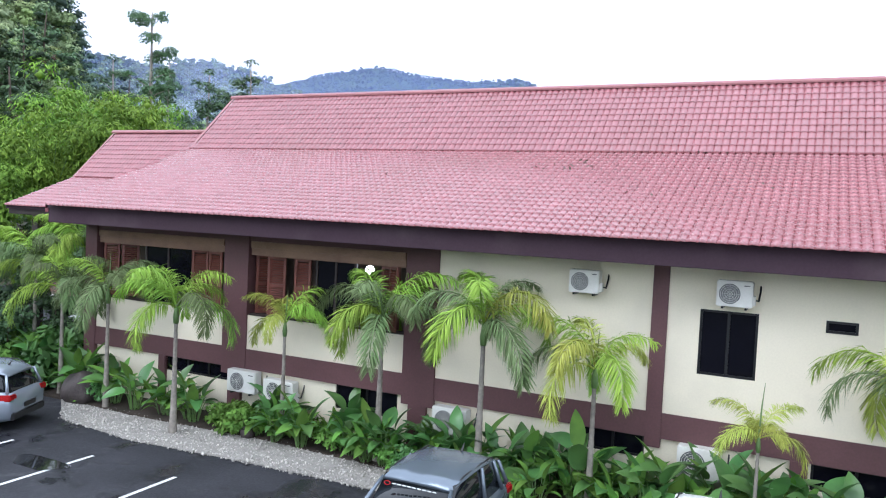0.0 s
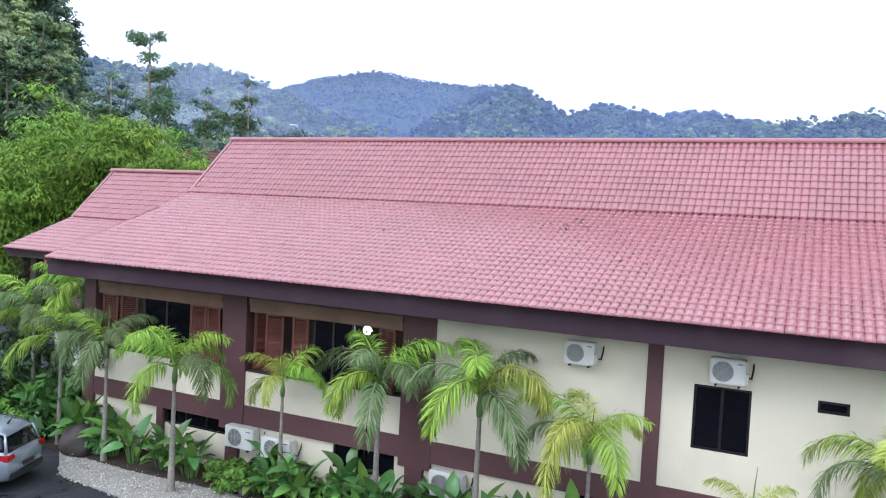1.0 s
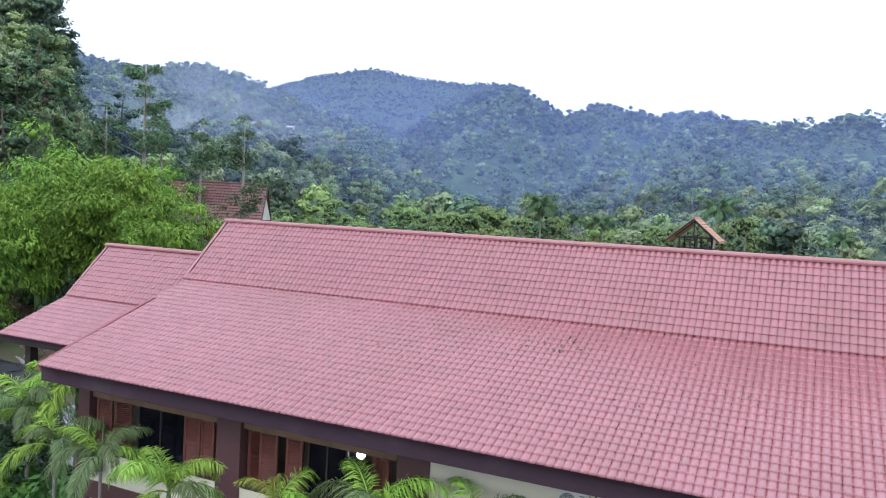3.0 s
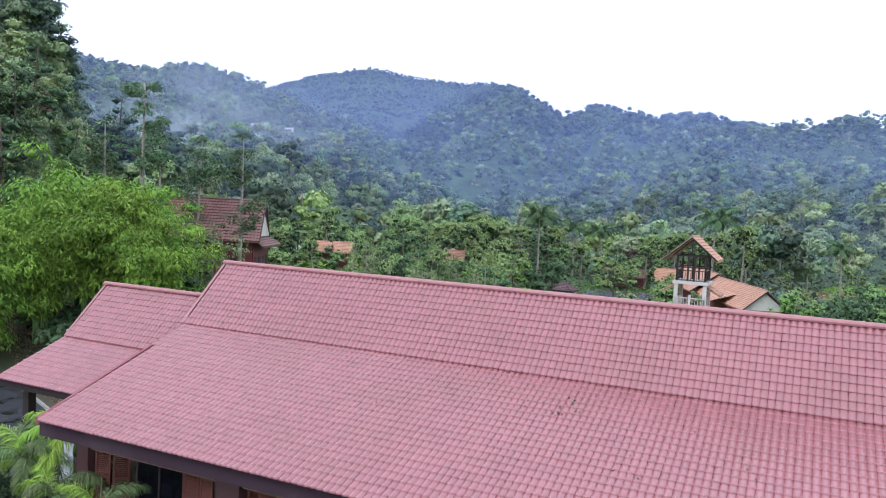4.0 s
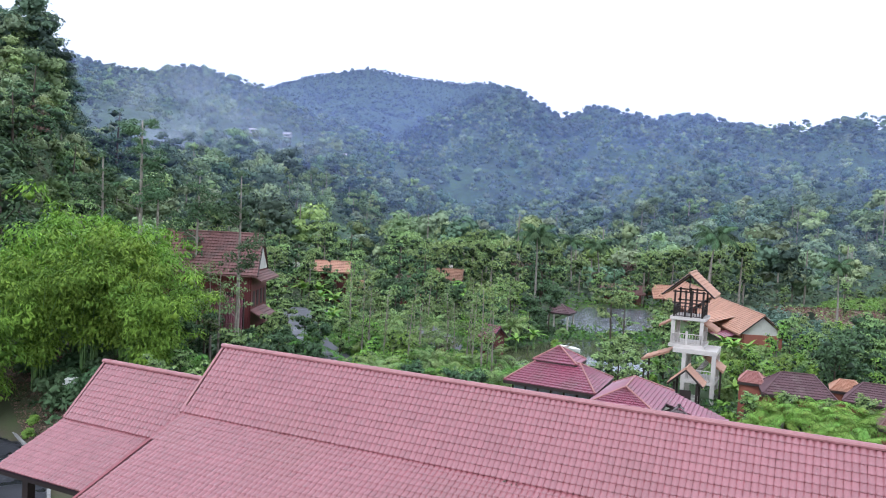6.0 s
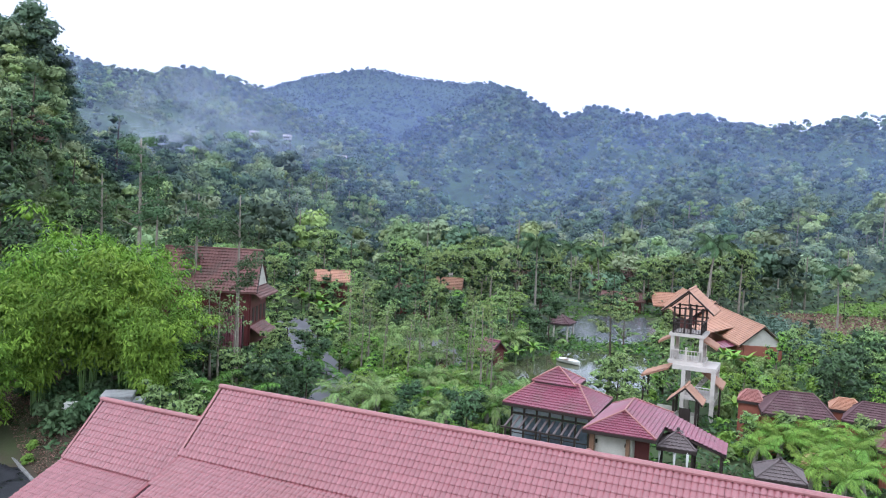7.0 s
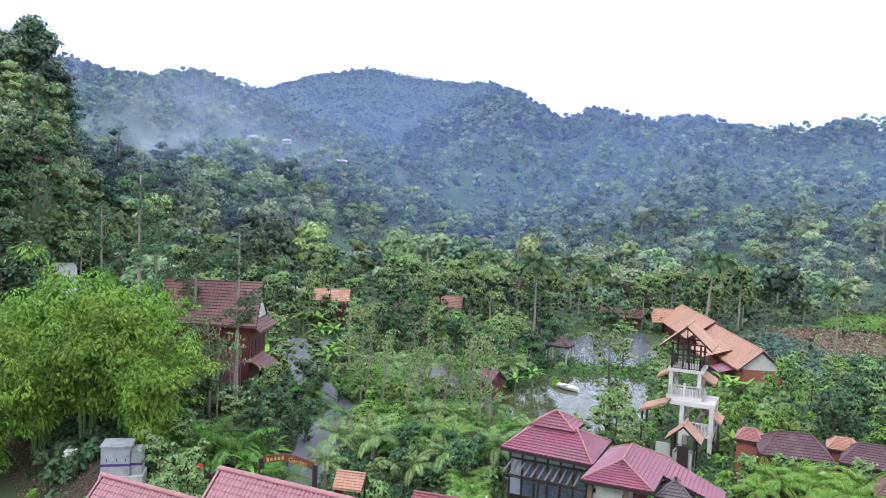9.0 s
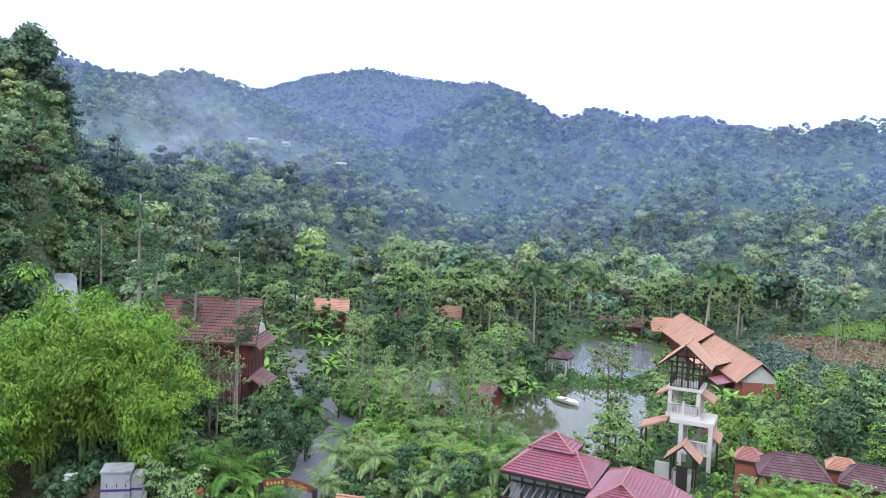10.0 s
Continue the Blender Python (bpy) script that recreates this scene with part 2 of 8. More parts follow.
def leaf_cloud(centres, sizes, long=1.6, droop=0.0, up=0.5):
    """Little folded leaf blades at the centres: vertices and faces of four-sided blades, turned every way."""
    k = len(centres)
    a = rng.normal(size=(k, 3))
    a[:, 2] = a[:, 2] * 0.6 - droop
    a /= np.linalg.norm(a, axis=1)[:, None]
    nrm = rng.normal(size=(k, 3))
    nrm[:, 2] = np.abs(nrm[:, 2]) + up
    b = np.cross(nrm, a)
    b /= np.linalg.norm(b, axis=1)[:, None] + 1e-6
    s = np.asarray(sizes)[:, None]
    c = np.asarray(centres)
    v = np.stack([c - a * s * long * 0.5, c + b * s * 0.36 + a * s * 0.05, c + a * s * long * 0.5, c - b * s * 0.36 + a * s * 0.05], axis=1).reshape(-1, 3)
    f = np.arange(4 * k).reshape(k, 4)
    return v, f


# ---- ground ----
# ridges as seen over the valley: bearing and height of the crest in degrees, its distance by bearing, and the distance of its foot
RIDGES = [
    ([(-75, 5), (-46, 4), (-39.2, 7.75), (-35.6, 9.02), (-31.5, 9.87), (-28.6, 9.45), (-25.2, 9.15), (-22.3, 9.33), (-20.8, 8.6), (-17, 7), (-10, 5), (30, 4)], [(-60, 3400), (30, 3400)], 1500, 1.15),
    ([(-75, 8.7), (-62, 9.0), (-55.6, 8.85), (-53.3, 8.2), (-51.5, 8.25), (-49.6, 7.75), (-46.4, 7.5), (-43.5, 8.2), (-41.5, 7.7), (-39.2, 6.8), (-35.9, 5.3), (-32.6, 4.0), (-29.6, 2.6), (-24, 1.2), (-10, 0.4), (30, 0.4)],
     [(-60, 1250), (-45, 1150), (-38, 950), (-30, 720), (30, 600)], 250, 1.25),
    ([(-75, 0.5), (-34, 1.2), (-29.6, 3.7), (-27.6, 5.2), (-25.2, 6.9), (-23.1, 7.75), (-20.8, 8.5), (-16.9, 7.2), (-14.4, 8.0), (-10.2, 7.15), (-8.5, 7.7), (-5.1, 6.9), (-0.1, 6.5), (1.9, 7.15), (4.1, 6.6), (15, 6.6), (30, 5)],
     [(-40, 1000), (-25, 1150), (-18, 1050), (5, 900), (30, 850)], 300, 1.3),
    ([(-75, -3), (-22, 0.0), (-17, 1.2), (-12.6, 2.3), (-10.6, 2.6), (-7.2, 3.6), (-3.8, 3.0), (0, 3.4), (2.1, 2.8), (4.3, 2.8), (20, 3)], [(-40, 600), (30, 540)], 215, 1.35),
]


def smooth01(t):
    t = np.clip(t, 0, 1)
    return t * t * (3 - 2 * t)


def wave(x, y, f, seed):
    """Cheap rolling unevenness."""
    s = seed * 1.7
    return (np.sin(x * f + s) * np.cos(y * f * 1.13 - s * 2) + 0.5 * np.sin(x * f * 2.3 + y * f * 1.9 + s * 3) + 0.25 * np.sin(x * f * 4.1 - y * f * 5.3 + s)) / 1.75


def ground_height(x, y):
    x, y = np.asarray(x, float), np.asarray(y, float)
    r = np.hypot(x, y)
    az = np.degrees(np.arctan2(x, y))
    # flat car park and garden, then foothills and the ridge
    z = 0.1 * smooth01((y - 31) / 14)
    z = z + 2.9 * smooth01((-x - 33 - 6 * smooth01((y - 43) / 6)) / 10) * smooth01((y - 32) / 7) * smooth01((58 - y) / 12)
    # the wooded slope beyond the bamboo
    left = smooth01((-x - 75 - 0.25 * (y - 40)) / 75)
    z = z + left * 16 * smooth01((y - 5) / 40)
    steep = smooth01((-az - 49.3) / 4.5) * np.exp(-((r - 225) / 85) ** 2) * smooth01((r - 60) / 60)
    z = z + steep * 34
    ahead = smooth01((95 - np.abs(az + 20)) / 20)
    fold = wave(x, y, 0.006, 3) * 22 + wave(x, y, 0.013, 5) * 15 + wave(x, y, 0.035, 2) * 4
    far = np.zeros_like(r)
    for crest, away, foot, power in RIDGES:
        el, rc = (np.interp(az, [p[0] for p in q], [p[1] for p in q]) for q in (crest, away))
        top = np.maximum(19 + np.tan(np.radians(el)) * rc, 0)
        t = np.clip((r - foot) / (rc - foot), 0, 3)
        # gullies and shoulders on the face, none on the crest itself
        face = np.where(t < 1, top * t ** power + fold * np.clip(top / 120, 0, 1) * 4 * t * (1 - t) * smooth01((1 - t) * 2.2), top - (r - rc) * 0.3)
        far = np.maximum(far, face)
    return z + ahead * far


def on_slope(bearing, lift):
    """Where a line of sight over the valley first meets the hillside."""
    for q in np.arange(330, 1500, 4.0):
        gx, gy = q * math.sin(math.radians(bearing)), q * math.cos(math.radians(bearing))
        if (float(ground_height(gx, gy)) + 6 - 21) / q > math.tan(math.radians(lift)):
            return gx, gy
    return gx, gy


def ground_sheet():
    az = np.concatenate([np.arange(-78, 24, 0.5), np.arange(24, 282, 6.0)])
    rad = np.concatenate([np.arange(6, 60, 2.0), np.geomspace(60, 3800, 118), [4400.0]])
    a, r = np.meshgrid(np.radians(az), rad)
    x, y = r * np.sin(a), r * np.cos(a)
    z = ground_height(x, y)
    v = np.stack([x, y, z], -1).reshape(-1, 3)
    n = len(az)
    i, j = np.meshgrid(np.arange(len(rad) - 1), np.arange(n), indexing="ij")
    j2 = (j + 1) % n
    f = np.stack([i * n + j, i * n + j2, (i + 1) * n + j2, (i + 1) * n + j], -1).reshape(-1, 4)
    v = np.vstack([v, [[0, 0, 0]]])
    me = raw_mesh("ground", v, f[:, ::-1], GRASS)
    hub = bmesh.new()
    hub.from_mesh(me)
    hub.verts.ensure_lookup_table()
    for j in range(n):
        hub.faces.new((hub.verts[j], hub.verts[(j + 1) % n], hub.verts[len(v) - 1]))
    bmesh.ops.recalc_face_normals(hub, faces=hub.faces)
    hub.to_mesh(me)
    hub.free()
    me.materials.append(SLOPE)
    me.materials.append(LITTER)
    for p in me.polygons:
        p.use_smooth = True
        c = p.center
        if math.hypot(c.x, c.y) > 150:
            p.material_index = 1
        elif c.x < -33 and 24 < c.y < 60 and c.x > -75:
            p.material_index = 2
    return tagged(new("ground", me), "grassy garden ground rising to wooded mountain slopes", "ground", kind="structure")


ground_sheet()


def flat_patch(name, outline, z, material, label, category, thick=0.3, kind="structure"):
    ob = piece(name, lambda bm: slab(bm, [(x, y, z) for x, y in outline], thick), material)
    return tagged(ob, label, category, kind=kind)


flat_patch("parking_lot", [(-60, -40), (40, -40), (40, 14.1), (-2, 14.35), (-8, 14.4), (-11.4, 14.25), (-14.3, 13.95), (-17.0, 14.3), (-18.8, 15.6), (-22, 17.5), (-30, 24), (-38, 30), (-41.6, 31.5), (-45.9, 33.3), (-53, 36.5), (-60, 39)],
           0.03, ASPHALT, "dark wet asphalt car park with damp patches", "car park")


def kerb(line, label):
    """Kerbstones along a line, each a stone of its own."""
    row = thing("kerb", label, "kerb", kind="structure")
    for (xa, ya), (xb, yb) in zip(line, line[1:]):
        n = max(1, round(math.hypot(xb - xa, yb - ya) / 0.9))
        for i in range(n):
            m = pose(xa + (xb - xa) * (i + 0.5) / n, ya + (yb - ya) * (i + 0.5) / n, 0, 0, 0, math.degrees(math.atan2(yb - ya, xb - xa)))
            half = math.hypot(xb - xa, yb - ya) / n / 2 - 0.008
            o = blocks("kerbstone", [(-half, half, -0.09, 0.09, -0.2, 0.17)], KERB, row, bevel=0.015)
            o.matrix_basis = m


KERB = mat("weathered_kerb_concrete", (0.30, 0.29, 0.28), (0.20, 0.195, 0.19), rough=0.85, scale=1.5, fine=14, bump=0.004, rand=0.12)
kerb([(-32, 25.5), (-38, 30), (-41.6, 31.5), (-45.9, 33.3), (-53, 36.5), (-58, 38.3)], "weathered concrete kerb at the edge of the drive")


# ---- the long building ----
W = 16.88
X_END = 7.5
house = thing("house", "two-storey cream building with plum columns and pink tiled roof", "building")
SLOPES = {"upper": ((23.9, 10.12), (21.7, 7.98)), "lower": ((21.75, 7.95), (15.60, 5.73))}


def tile_mesh(name, width, length, material):
    """One pressed tile: a low arch with a rounded, dropped front lip. x across, y down the slope, z out."""
    vs, fs = [], []
    seg = 4
    for k, (yy, lift) in enumerate(((0.0, 0.0), (length * 0.80, 0.020), (length, 0.030), (length + 0.012, -0.014))):
        for s in range(seg + 1):
            u = s / seg
            arch = math.sin(math.pi * u) * 0.048
            bow = math.sin(math.pi * u) * 0.045 * (k >= 1)
            vs.append((u * width, yy + bow, arch + lift if k < 3 else arch * 0.55 + lift))
    for k in range(3):
        for s in range(seg):
            a = k * (seg + 1) + s
            fs.append((a, a + seg + 1, a + seg + 2, a + 1))
    return np.array(vs), np.array(fs)


TW, TL = 0.186, 0.29
tv, tf = tile_mesh("tile", TW, TL, TILE)


def tile_field(parent, x_left, x_right, p_top, p_low, skew_left=0.0, singles=None):
    """Covers one slope with tiles, row by row; those in the stretch named are pieces of their own."""
    (y0, z0), (y1, z1) = p_top, p_low
    length = math.hypot(y1 - y0, z1 - z0)
    rows = round(length / TL)
    step = length / rows
    d = np.array([0, (y1 - y0) / length, (z1 - z0) / length])
    up = np.array([0, d[2], -d[1]])
    if up[2] < 0:
        up = -up
    single_mesh = raw_mesh("tile", tv @ np.array([[1, 0, 0], d * step / TL, up]), tf, TILE) if singles else None
    vs, fs, k = [], [], 0
    for r in range(rows):
        lx = x_left + skew_left * (r + 1) / rows
        n = int((x_right - lx) / TW)
        for c in range(n):
            x = x_right - (c + 1) * TW
            jit = rng.normal(0, 0.002, 3)
            o = np.array([x, y0, z0]) + d * step * r + up * 0.02 + jit
            if singles and singles[0] <= x < singles[1] and r >= rows - singles[2]:
                t = new("tile", single_mesh)
                t.parent, t.location = parent, o
                continue
            vs.append(o + tv @ np.array([[1, 0, 0], d * step / TL, up]))
            fs.append(tf + k)
            k += len(tv)
    ob = new("tile_field", raw_mesh("tile_field", np.vstack(vs), np.vstack(fs), TILE_JOINED))
    ob.parent = parent
    return tagged(ob, kind="stuff")


def roof_shell(name, parent, x0, x1, ridge, knee, eave, label, back=True):
    """The sheet under the tiles: a bent slope at the front and its mirror at the back, with thickness."""
    decks = []
    for sgn in (1, -1) if back else (1,):
        f = lambda p: (ridge[0] + sgn * (p[0] - ridge[0]), p[1])
        r, k, e = f(ridge), f(knee), f(eave)
        for a, b in ((k, e), (r, k)):
            pts = [(x0, a[0], a[1]), (x1, a[0], a[1]), (x1, b[0], b[1]), (x0, b[0], b[1])]
            decks.append(piece("roof_deck" if decks else name, lambda bm: slab(bm, pts, 0.10), FASCIA, decks[0] if decks else parent, "" if decks else label))
    return decks[0]


roof = roof_shell("roof", house, -20.05, X_END, (23.9, 10.08), (21.7, 7.93), (15.75, 5.74), "pink glazed tile roof, steeper near the ridge")
tile_field(roof, -20.12, X_END, *SLOPES["upper"], skew_left=-0.1)
tile_field(roof, -20.1, X_END, *SLOPES["lower"], skew_left=0.25, singles=(-2.6, 2.3, 11))


def ridge_caps(parent, x0, x1, y, z):
    n = round((x1 - x0) / 0.42)
    step = (x1 - x0) / n
    bm = bmesh.new()
    prof = [(math.cos(a) * 0.13, math.sin(a) * 0.10) for a in np.linspace(-0.35, math.pi + 0.35, 8)]
    a = [bm.verts.new((0, py, pz)) for py, pz in prof]
    b = [bm.verts.new((step + 0.03, py * 1.08, pz * 1.08)) for py, pz in prof]
    for i in range(len(prof) - 1):
        bm.faces.new((a[i], b[i], b[i + 1], a[i + 1]))
    bm.faces.new(b)
    me = mesh_of("ridge_cap", bm, RIDGE)
    for i in range(n):
        o = new("ridge_cap", me)
        o.parent, o.location = parent, (x0 + i * step, y, z)


ridge_caps(roof, -20.2, X_END, 23.9, 10.15)


def verge(parent, x, pts, mat_=RIDGE):
    bm = bmesh.new()
    for (ya, za), (yb, zb) in zip(pts, pts[1:]):
        slab(bm, [(x - 0.06, ya, za + 0.07), (x + 0.05, ya, za + 0.07), (x + 0.05, yb, zb + 0.07), (x - 0.06, yb, zb + 0.07)], 0.24)
    return part("verge_board", bm, mat_, parent, "pink verge trim along the gable")


verge(roof, -20.16, [(23.9, 10.08), (21.7, 7.95)])
verge(roof, -20.0, [(21.7, 7.93), (15.75, 5.70)], VERGE)
blocks("fascia_board", [(-19.95, X_END, 15.78, 15.86, 5.23, 5.70)], FASCIA, house, "purple-grey painted fascia board", 0.008)
blocks("soffit", [(-19.9, X_END, 15.86, 17.0, 5.235, 5.27)], FASCIA, house)
blocks("gable_fascia", [(-19.95, -19.87, 15.865, 17.1, 5.24, 5.69)], FASCIA, house)

# walls, in stretches between the columns, and the bays of the gallery
T = 0.2


def front_wall(x0, x1, z0, z1, holes=(), y=W, name="wall"):
    """A stretch of wall with openings right through it."""
    xs = sorted({x0, x1, *[h[0] for h in holes], *[h[1] for h in holes]})
    zs = sorted({z0, z1, *[h[2] for h in holes], *[h[3] for h in holes]})
    bm = bmesh.new()
    grid = {(a, b): bm.verts.new((a, y, b)) for a in xs for b in zs}
    faces = []
    for a, b in zip(xs, xs[1:]):
        for lo, hi in zip(zs, zs[1:]):
            if not any(h[0] <= a and h[1] >= b and h[2] <= lo and h[3] >= hi for h in holes):
                faces.append(bm.faces.new((grid[a, lo], grid[b, lo], grid[b, hi], grid[a, hi])))
    made = bmesh.ops.extrude_face_region(bm, geom=faces, use_keep_orig=True)["geom"]
    for v in made:
        if isinstance(v, bmesh.types.BMVert):
            v.co.y += T
    return part(name, bm, CREAM, house)


front_wall(-19.1, -14.0, 2.05, 3.0)
front_wall(-13.15, -8.2, 2.05, 3.0)
front_wall(-7.3, -2.23, 2.05, 5.24)
front_wall(-1.9, X_END, 2.05, 5.24, [(-1.25, -0.12, 2.98, 4.34), (1.09, 1.65, 4.1, 4.34)])
front_wall(-19.1, -13.75, -0.2, 1.5, [(-16.15, -13.80, 1.06, 1.5)], W + 0.06)
front_wall(-13.3, -8.0, -0.2, 1.5, [(-10.2, -8.35, 0.85, 1.5)], W + 0.06)
front_wall(-7.5, 0.62, -0.2, 1.5, [(-3.62, -2.24, 1.0, 1.5)], W + 0.06)
front_wall(0.95, X_END, -0.2, 1.5, [(1.0, 3.4, 0.95, 1.5)], W + 0.06)
for x0, x1, z0, z1 in ((-19.6, -19.1, 0, 5.24), (-14.0, -13.15, 1.3, 5.24), (-8.2, -7.3, 1.3, 5.24), (-2.23, -1.9, 1.3, 5.24),
                       (-13.75, -13.3, -0.2, 1.3), (-8.0, -7.5, -0.2, 1.3), (0.62, 0.95, -0.2, 1.5), (-16.4, -16.15, -0.2, 1.495), (4.2, 4.55, 2.05, 5.24)):
    blocks("column", [(x0, x1, W - 0.05, W + 0.3, z0, z1)], PLUM, house, bevel=0.006)
band = [(-19.1, -14.0), (-13.15, -8.2), (-7.3, -2.23), (-1.9, X_END)]
for a, b in band:
    blocks("floor_band", [(a, b, W - 0.03, W + 0.27, 1.5, 2.05)], PLUM, house)
# rear shell of the building
blocks("rear_wall", [(-19.5, X_END, 30.2, 30.4, -0.2, 5.5)], CREAM, house)
blocks("end_wall", [(-19.5, -19.3, W + 0.3, 30.2, -0.2, 5.6)], CREAM, house)
blocks("end_wall", [(X_END - 0.2, X_END, W + 0.3, 30.2, -0.2, 5.6)], CREAM, house)
piece("gable_wall", lambda bm: [poly(bm, [(x, 16.2, 5.55), (x, 30.9, 5.55), (x, 26.0, 7.75), (x, 23.9, 9.85), (x, 21.8, 7.75)]) for x in (-19.4, -19.2)], CREAM, house)
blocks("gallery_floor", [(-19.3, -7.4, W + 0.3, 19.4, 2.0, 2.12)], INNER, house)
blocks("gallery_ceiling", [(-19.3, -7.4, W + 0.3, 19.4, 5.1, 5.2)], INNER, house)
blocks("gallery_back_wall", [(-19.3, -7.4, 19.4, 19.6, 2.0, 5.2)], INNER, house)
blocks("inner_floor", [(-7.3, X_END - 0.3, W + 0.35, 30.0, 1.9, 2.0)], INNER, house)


def window(name, x0, x1, z0, z1, y, panes, parent, label=""):
    w = thing(name, label, "")
    w.parent = parent
    fr = 0.05
    spans = [(x0, x1, y, y + 0.08, z0, z0 + fr), (x0, x1, y, y + 0.08, z1 - fr, z1), (x0, x0 + fr, y, y + 0.08, z0 + fr, z1 - fr), (x1 - fr, x1, y, y + 0.08, z0 + fr, z1 - fr)]
    for i in range(1, panes):
        xm = x0 + (x1 - x0) * i / panes
        spans.append((xm - 0.03, xm + 0.03, y + 0.002, y + 0.07, z0 + fr, z1 - fr))
    blocks("window_frame", spans, FRAME, w)
    for i in range(panes):
        a, b = x0 + (x1 - x0) * i / panes, x0 + (x1 - x0) * (i + 1) / panes
        blocks("pane", [(a + 0.03, b - 0.03, y + 0.03, y + 0.04, z0 + 0.04, z1 - 0.04)], GLASS, w)
    return w




window("window", -1.25, -0.12, 2.98, 4.34, W + 0.02, 2, house, "black-framed sliding window with dark glass")
window("window", 1.09, 1.65, 4.1, 4.34, W - 0.01, 1, house, "small black-framed vent window")
window("window", -16.15, -13.8, 1.06, 1.5, W + 0.10, 3, house, "low dark strip window")
window("window", -10.2, -8.35, 0.85, 1.5, W + 0.10, 2, house, "low dark strip window")
window("window", -3.62, -2.24, 1.0, 1.5, W + 0.10, 2, house, "low dark strip window")
window("window", 1.0, 3.4, 0.95, 1.5, W + 0.10, 3, house, "low dark strip window")

# wooden valances, shutters and rails of the two open bays
for a, b in ((-19.05, -14.05), (-13.1, -8.25)):
    blocks("valance", [(a, b, W - 0.02, W + 0.10, 4.86, 5.04), (a, b, W + 0.02, W + 0.08, 4.66, 4.855)], WOOD, house, "tan wooden roller valance under the eave", 0.006)
    blocks("header", [(a - 0.04, b + 0.04, W, W + 0.28, 5.045, 5.236)], PLUM, house)
    blocks("sill_rail", [(a, b, W - 0.02, W + 0.22, 3.0, 3.05)], DARK, house)


def shutter(x, z0, z1, width, turn, y=W + 0.12):
    s = thing("shutter", "red-brown louvred wooden shutter, swung open", "")
    s.parent = house
    s.matrix_basis = pose(x, y, z0, 0, 0, turn)
    h = z1 - z0
    blocks("shutter_frame", [(0, 0.07, -0.02, 0.02, 0, h), (width - 0.07, width, -0.02, 0.02, 0, h), (0.07, width - 0.07, -0.02, 0.02, 0, 0.09), (0.07, width - 0.07, -0.02, 0.02, h - 0.09, h), (0.07, width - 0.07, -0.02, 0.02, h * 0.5 - 0.04, h * 0.5 + 0.04)], SHUTTER, s)
    bm = bmesh.new()
    for k in range(22):
        z = 0.1 + (h - 0.2) * k / 22
        slab(bm, [(0.07, -0.018, z), (width - 0.07, -0.018, z), (width - 0.07, 0.018, z + 0.035), (0.07, 0.018, z + 0.035)], 0.008)
    part("louvres", bm, SHUTTER, s)
    return s


for x, w_, turn in ((-18.95, 0.55, 12), (-18.2, 0.5, 50), (-15.35, 0.55, 8), (-14.7, 0.55, -8), (-13.0, 0.45, 60), (-12.6, 0.55, 10), (-11.7, 0.5, 6), (-9.0, 0.5, 20), (-8.75, 0.45, -35)):
    shutter(x, 3.06, 4.68, w_, turn)
for x in (-17.2, -16.3, -11.0, -10.4, -9.8):
    blocks("mullion", [(x, x + 0.06, W + 0.10, W + 0.17, 3.05, 4.68)], DARK, house)
for x0, x1 in ((-17.14, -16.3), (-16.24, -15.4), (-10.94, -10.4), (-10.34, -9.8)):
    blocks("pane", [(x0, x1, W + 0.13, W + 0.14, 3.05, 4.66)], GLASS, house)

# the smaller end roof with its porch
wing = thing("porch_roof", "lower pink tiled porch roof at the building's end", "porch")
wroof = roof_shell("roof", wing, -26.25, -19.6, (23.55, 8.72), (21.6, 6.75), (18.72, 5.56), "pink glazed tile roof")
tile_field(wroof, -26.3, -20.2, (23.55, 8.74), (21.55, 6.80))
tile_field(wroof, -26.3, -19.75, (21.65, 6.77), (18.68, 5.58))
ridge_caps(wroof, -26.35, -20.2, 23.55, 8.79)
verge(wroof, -26.3, [(23.55, 8.72), (21.6, 6.75)])
blocks("fascia_board", [(-26.2, -19.6, 18.8, 18.86, 5.28, 5.52)], DARK, wing)
for x, y in ((-25.2, 19.3), (-22.4, 19.3), (-25.2, 27.8), (-22.4, 27.8)):
    blocks("post", [(x - 0.16, x + 0.16, y - 0.16, y + 0.16, -0.1, 5.6)], DARK, wing, bevel=0.01)
blocks("beam", [(-25.9, -19.7, 19.2, 19.42, 5.25, 5.45)], DARK, wing)
blocks("porch_screen", [(-19.9, -19.62, 19.6, 27.5, -0.1, 3.0)], INNER, wing)


PORCH = mat("grey_concrete", (0.30, 0.30, 0.31), (0.23, 0.23, 0.24), rough=0.6, scale=0.6, fine=14, bump=0.003, stain=(0.16, 0.16, 0.17), stain_scale=0.3, stain_amount=0.5)
# ---- beside the building: bed, gravel, parking marks ----
flat_patch("planting_bed", [(-20, 15.55), (-16, 15.45), (-11.5, 15.75), (-8, 15.6), (-4, 15.1), (0, 14.9), (X_END, 14.9), (X_END, 16.95), (-20, 16.95)], 0.09, SOIL, "dark soil planting bed along the wall", "planting bed")
flat_patch("gravel_strip", [(-18.9, 15.55), (-17.2, 14.25), (-14.3, 13.92), (-11.4, 14.2), (-8, 14.35), (-2, 14.3), (X_END, 14.1), (X_END, 15.0), (0, 15.0), (-4, 15.2), (-8, 15.7), (-11.5, 15.85), (-16, 15.55)],
           0.06, GRAVEL, "pale gravel strip beside the car park", "gravel")

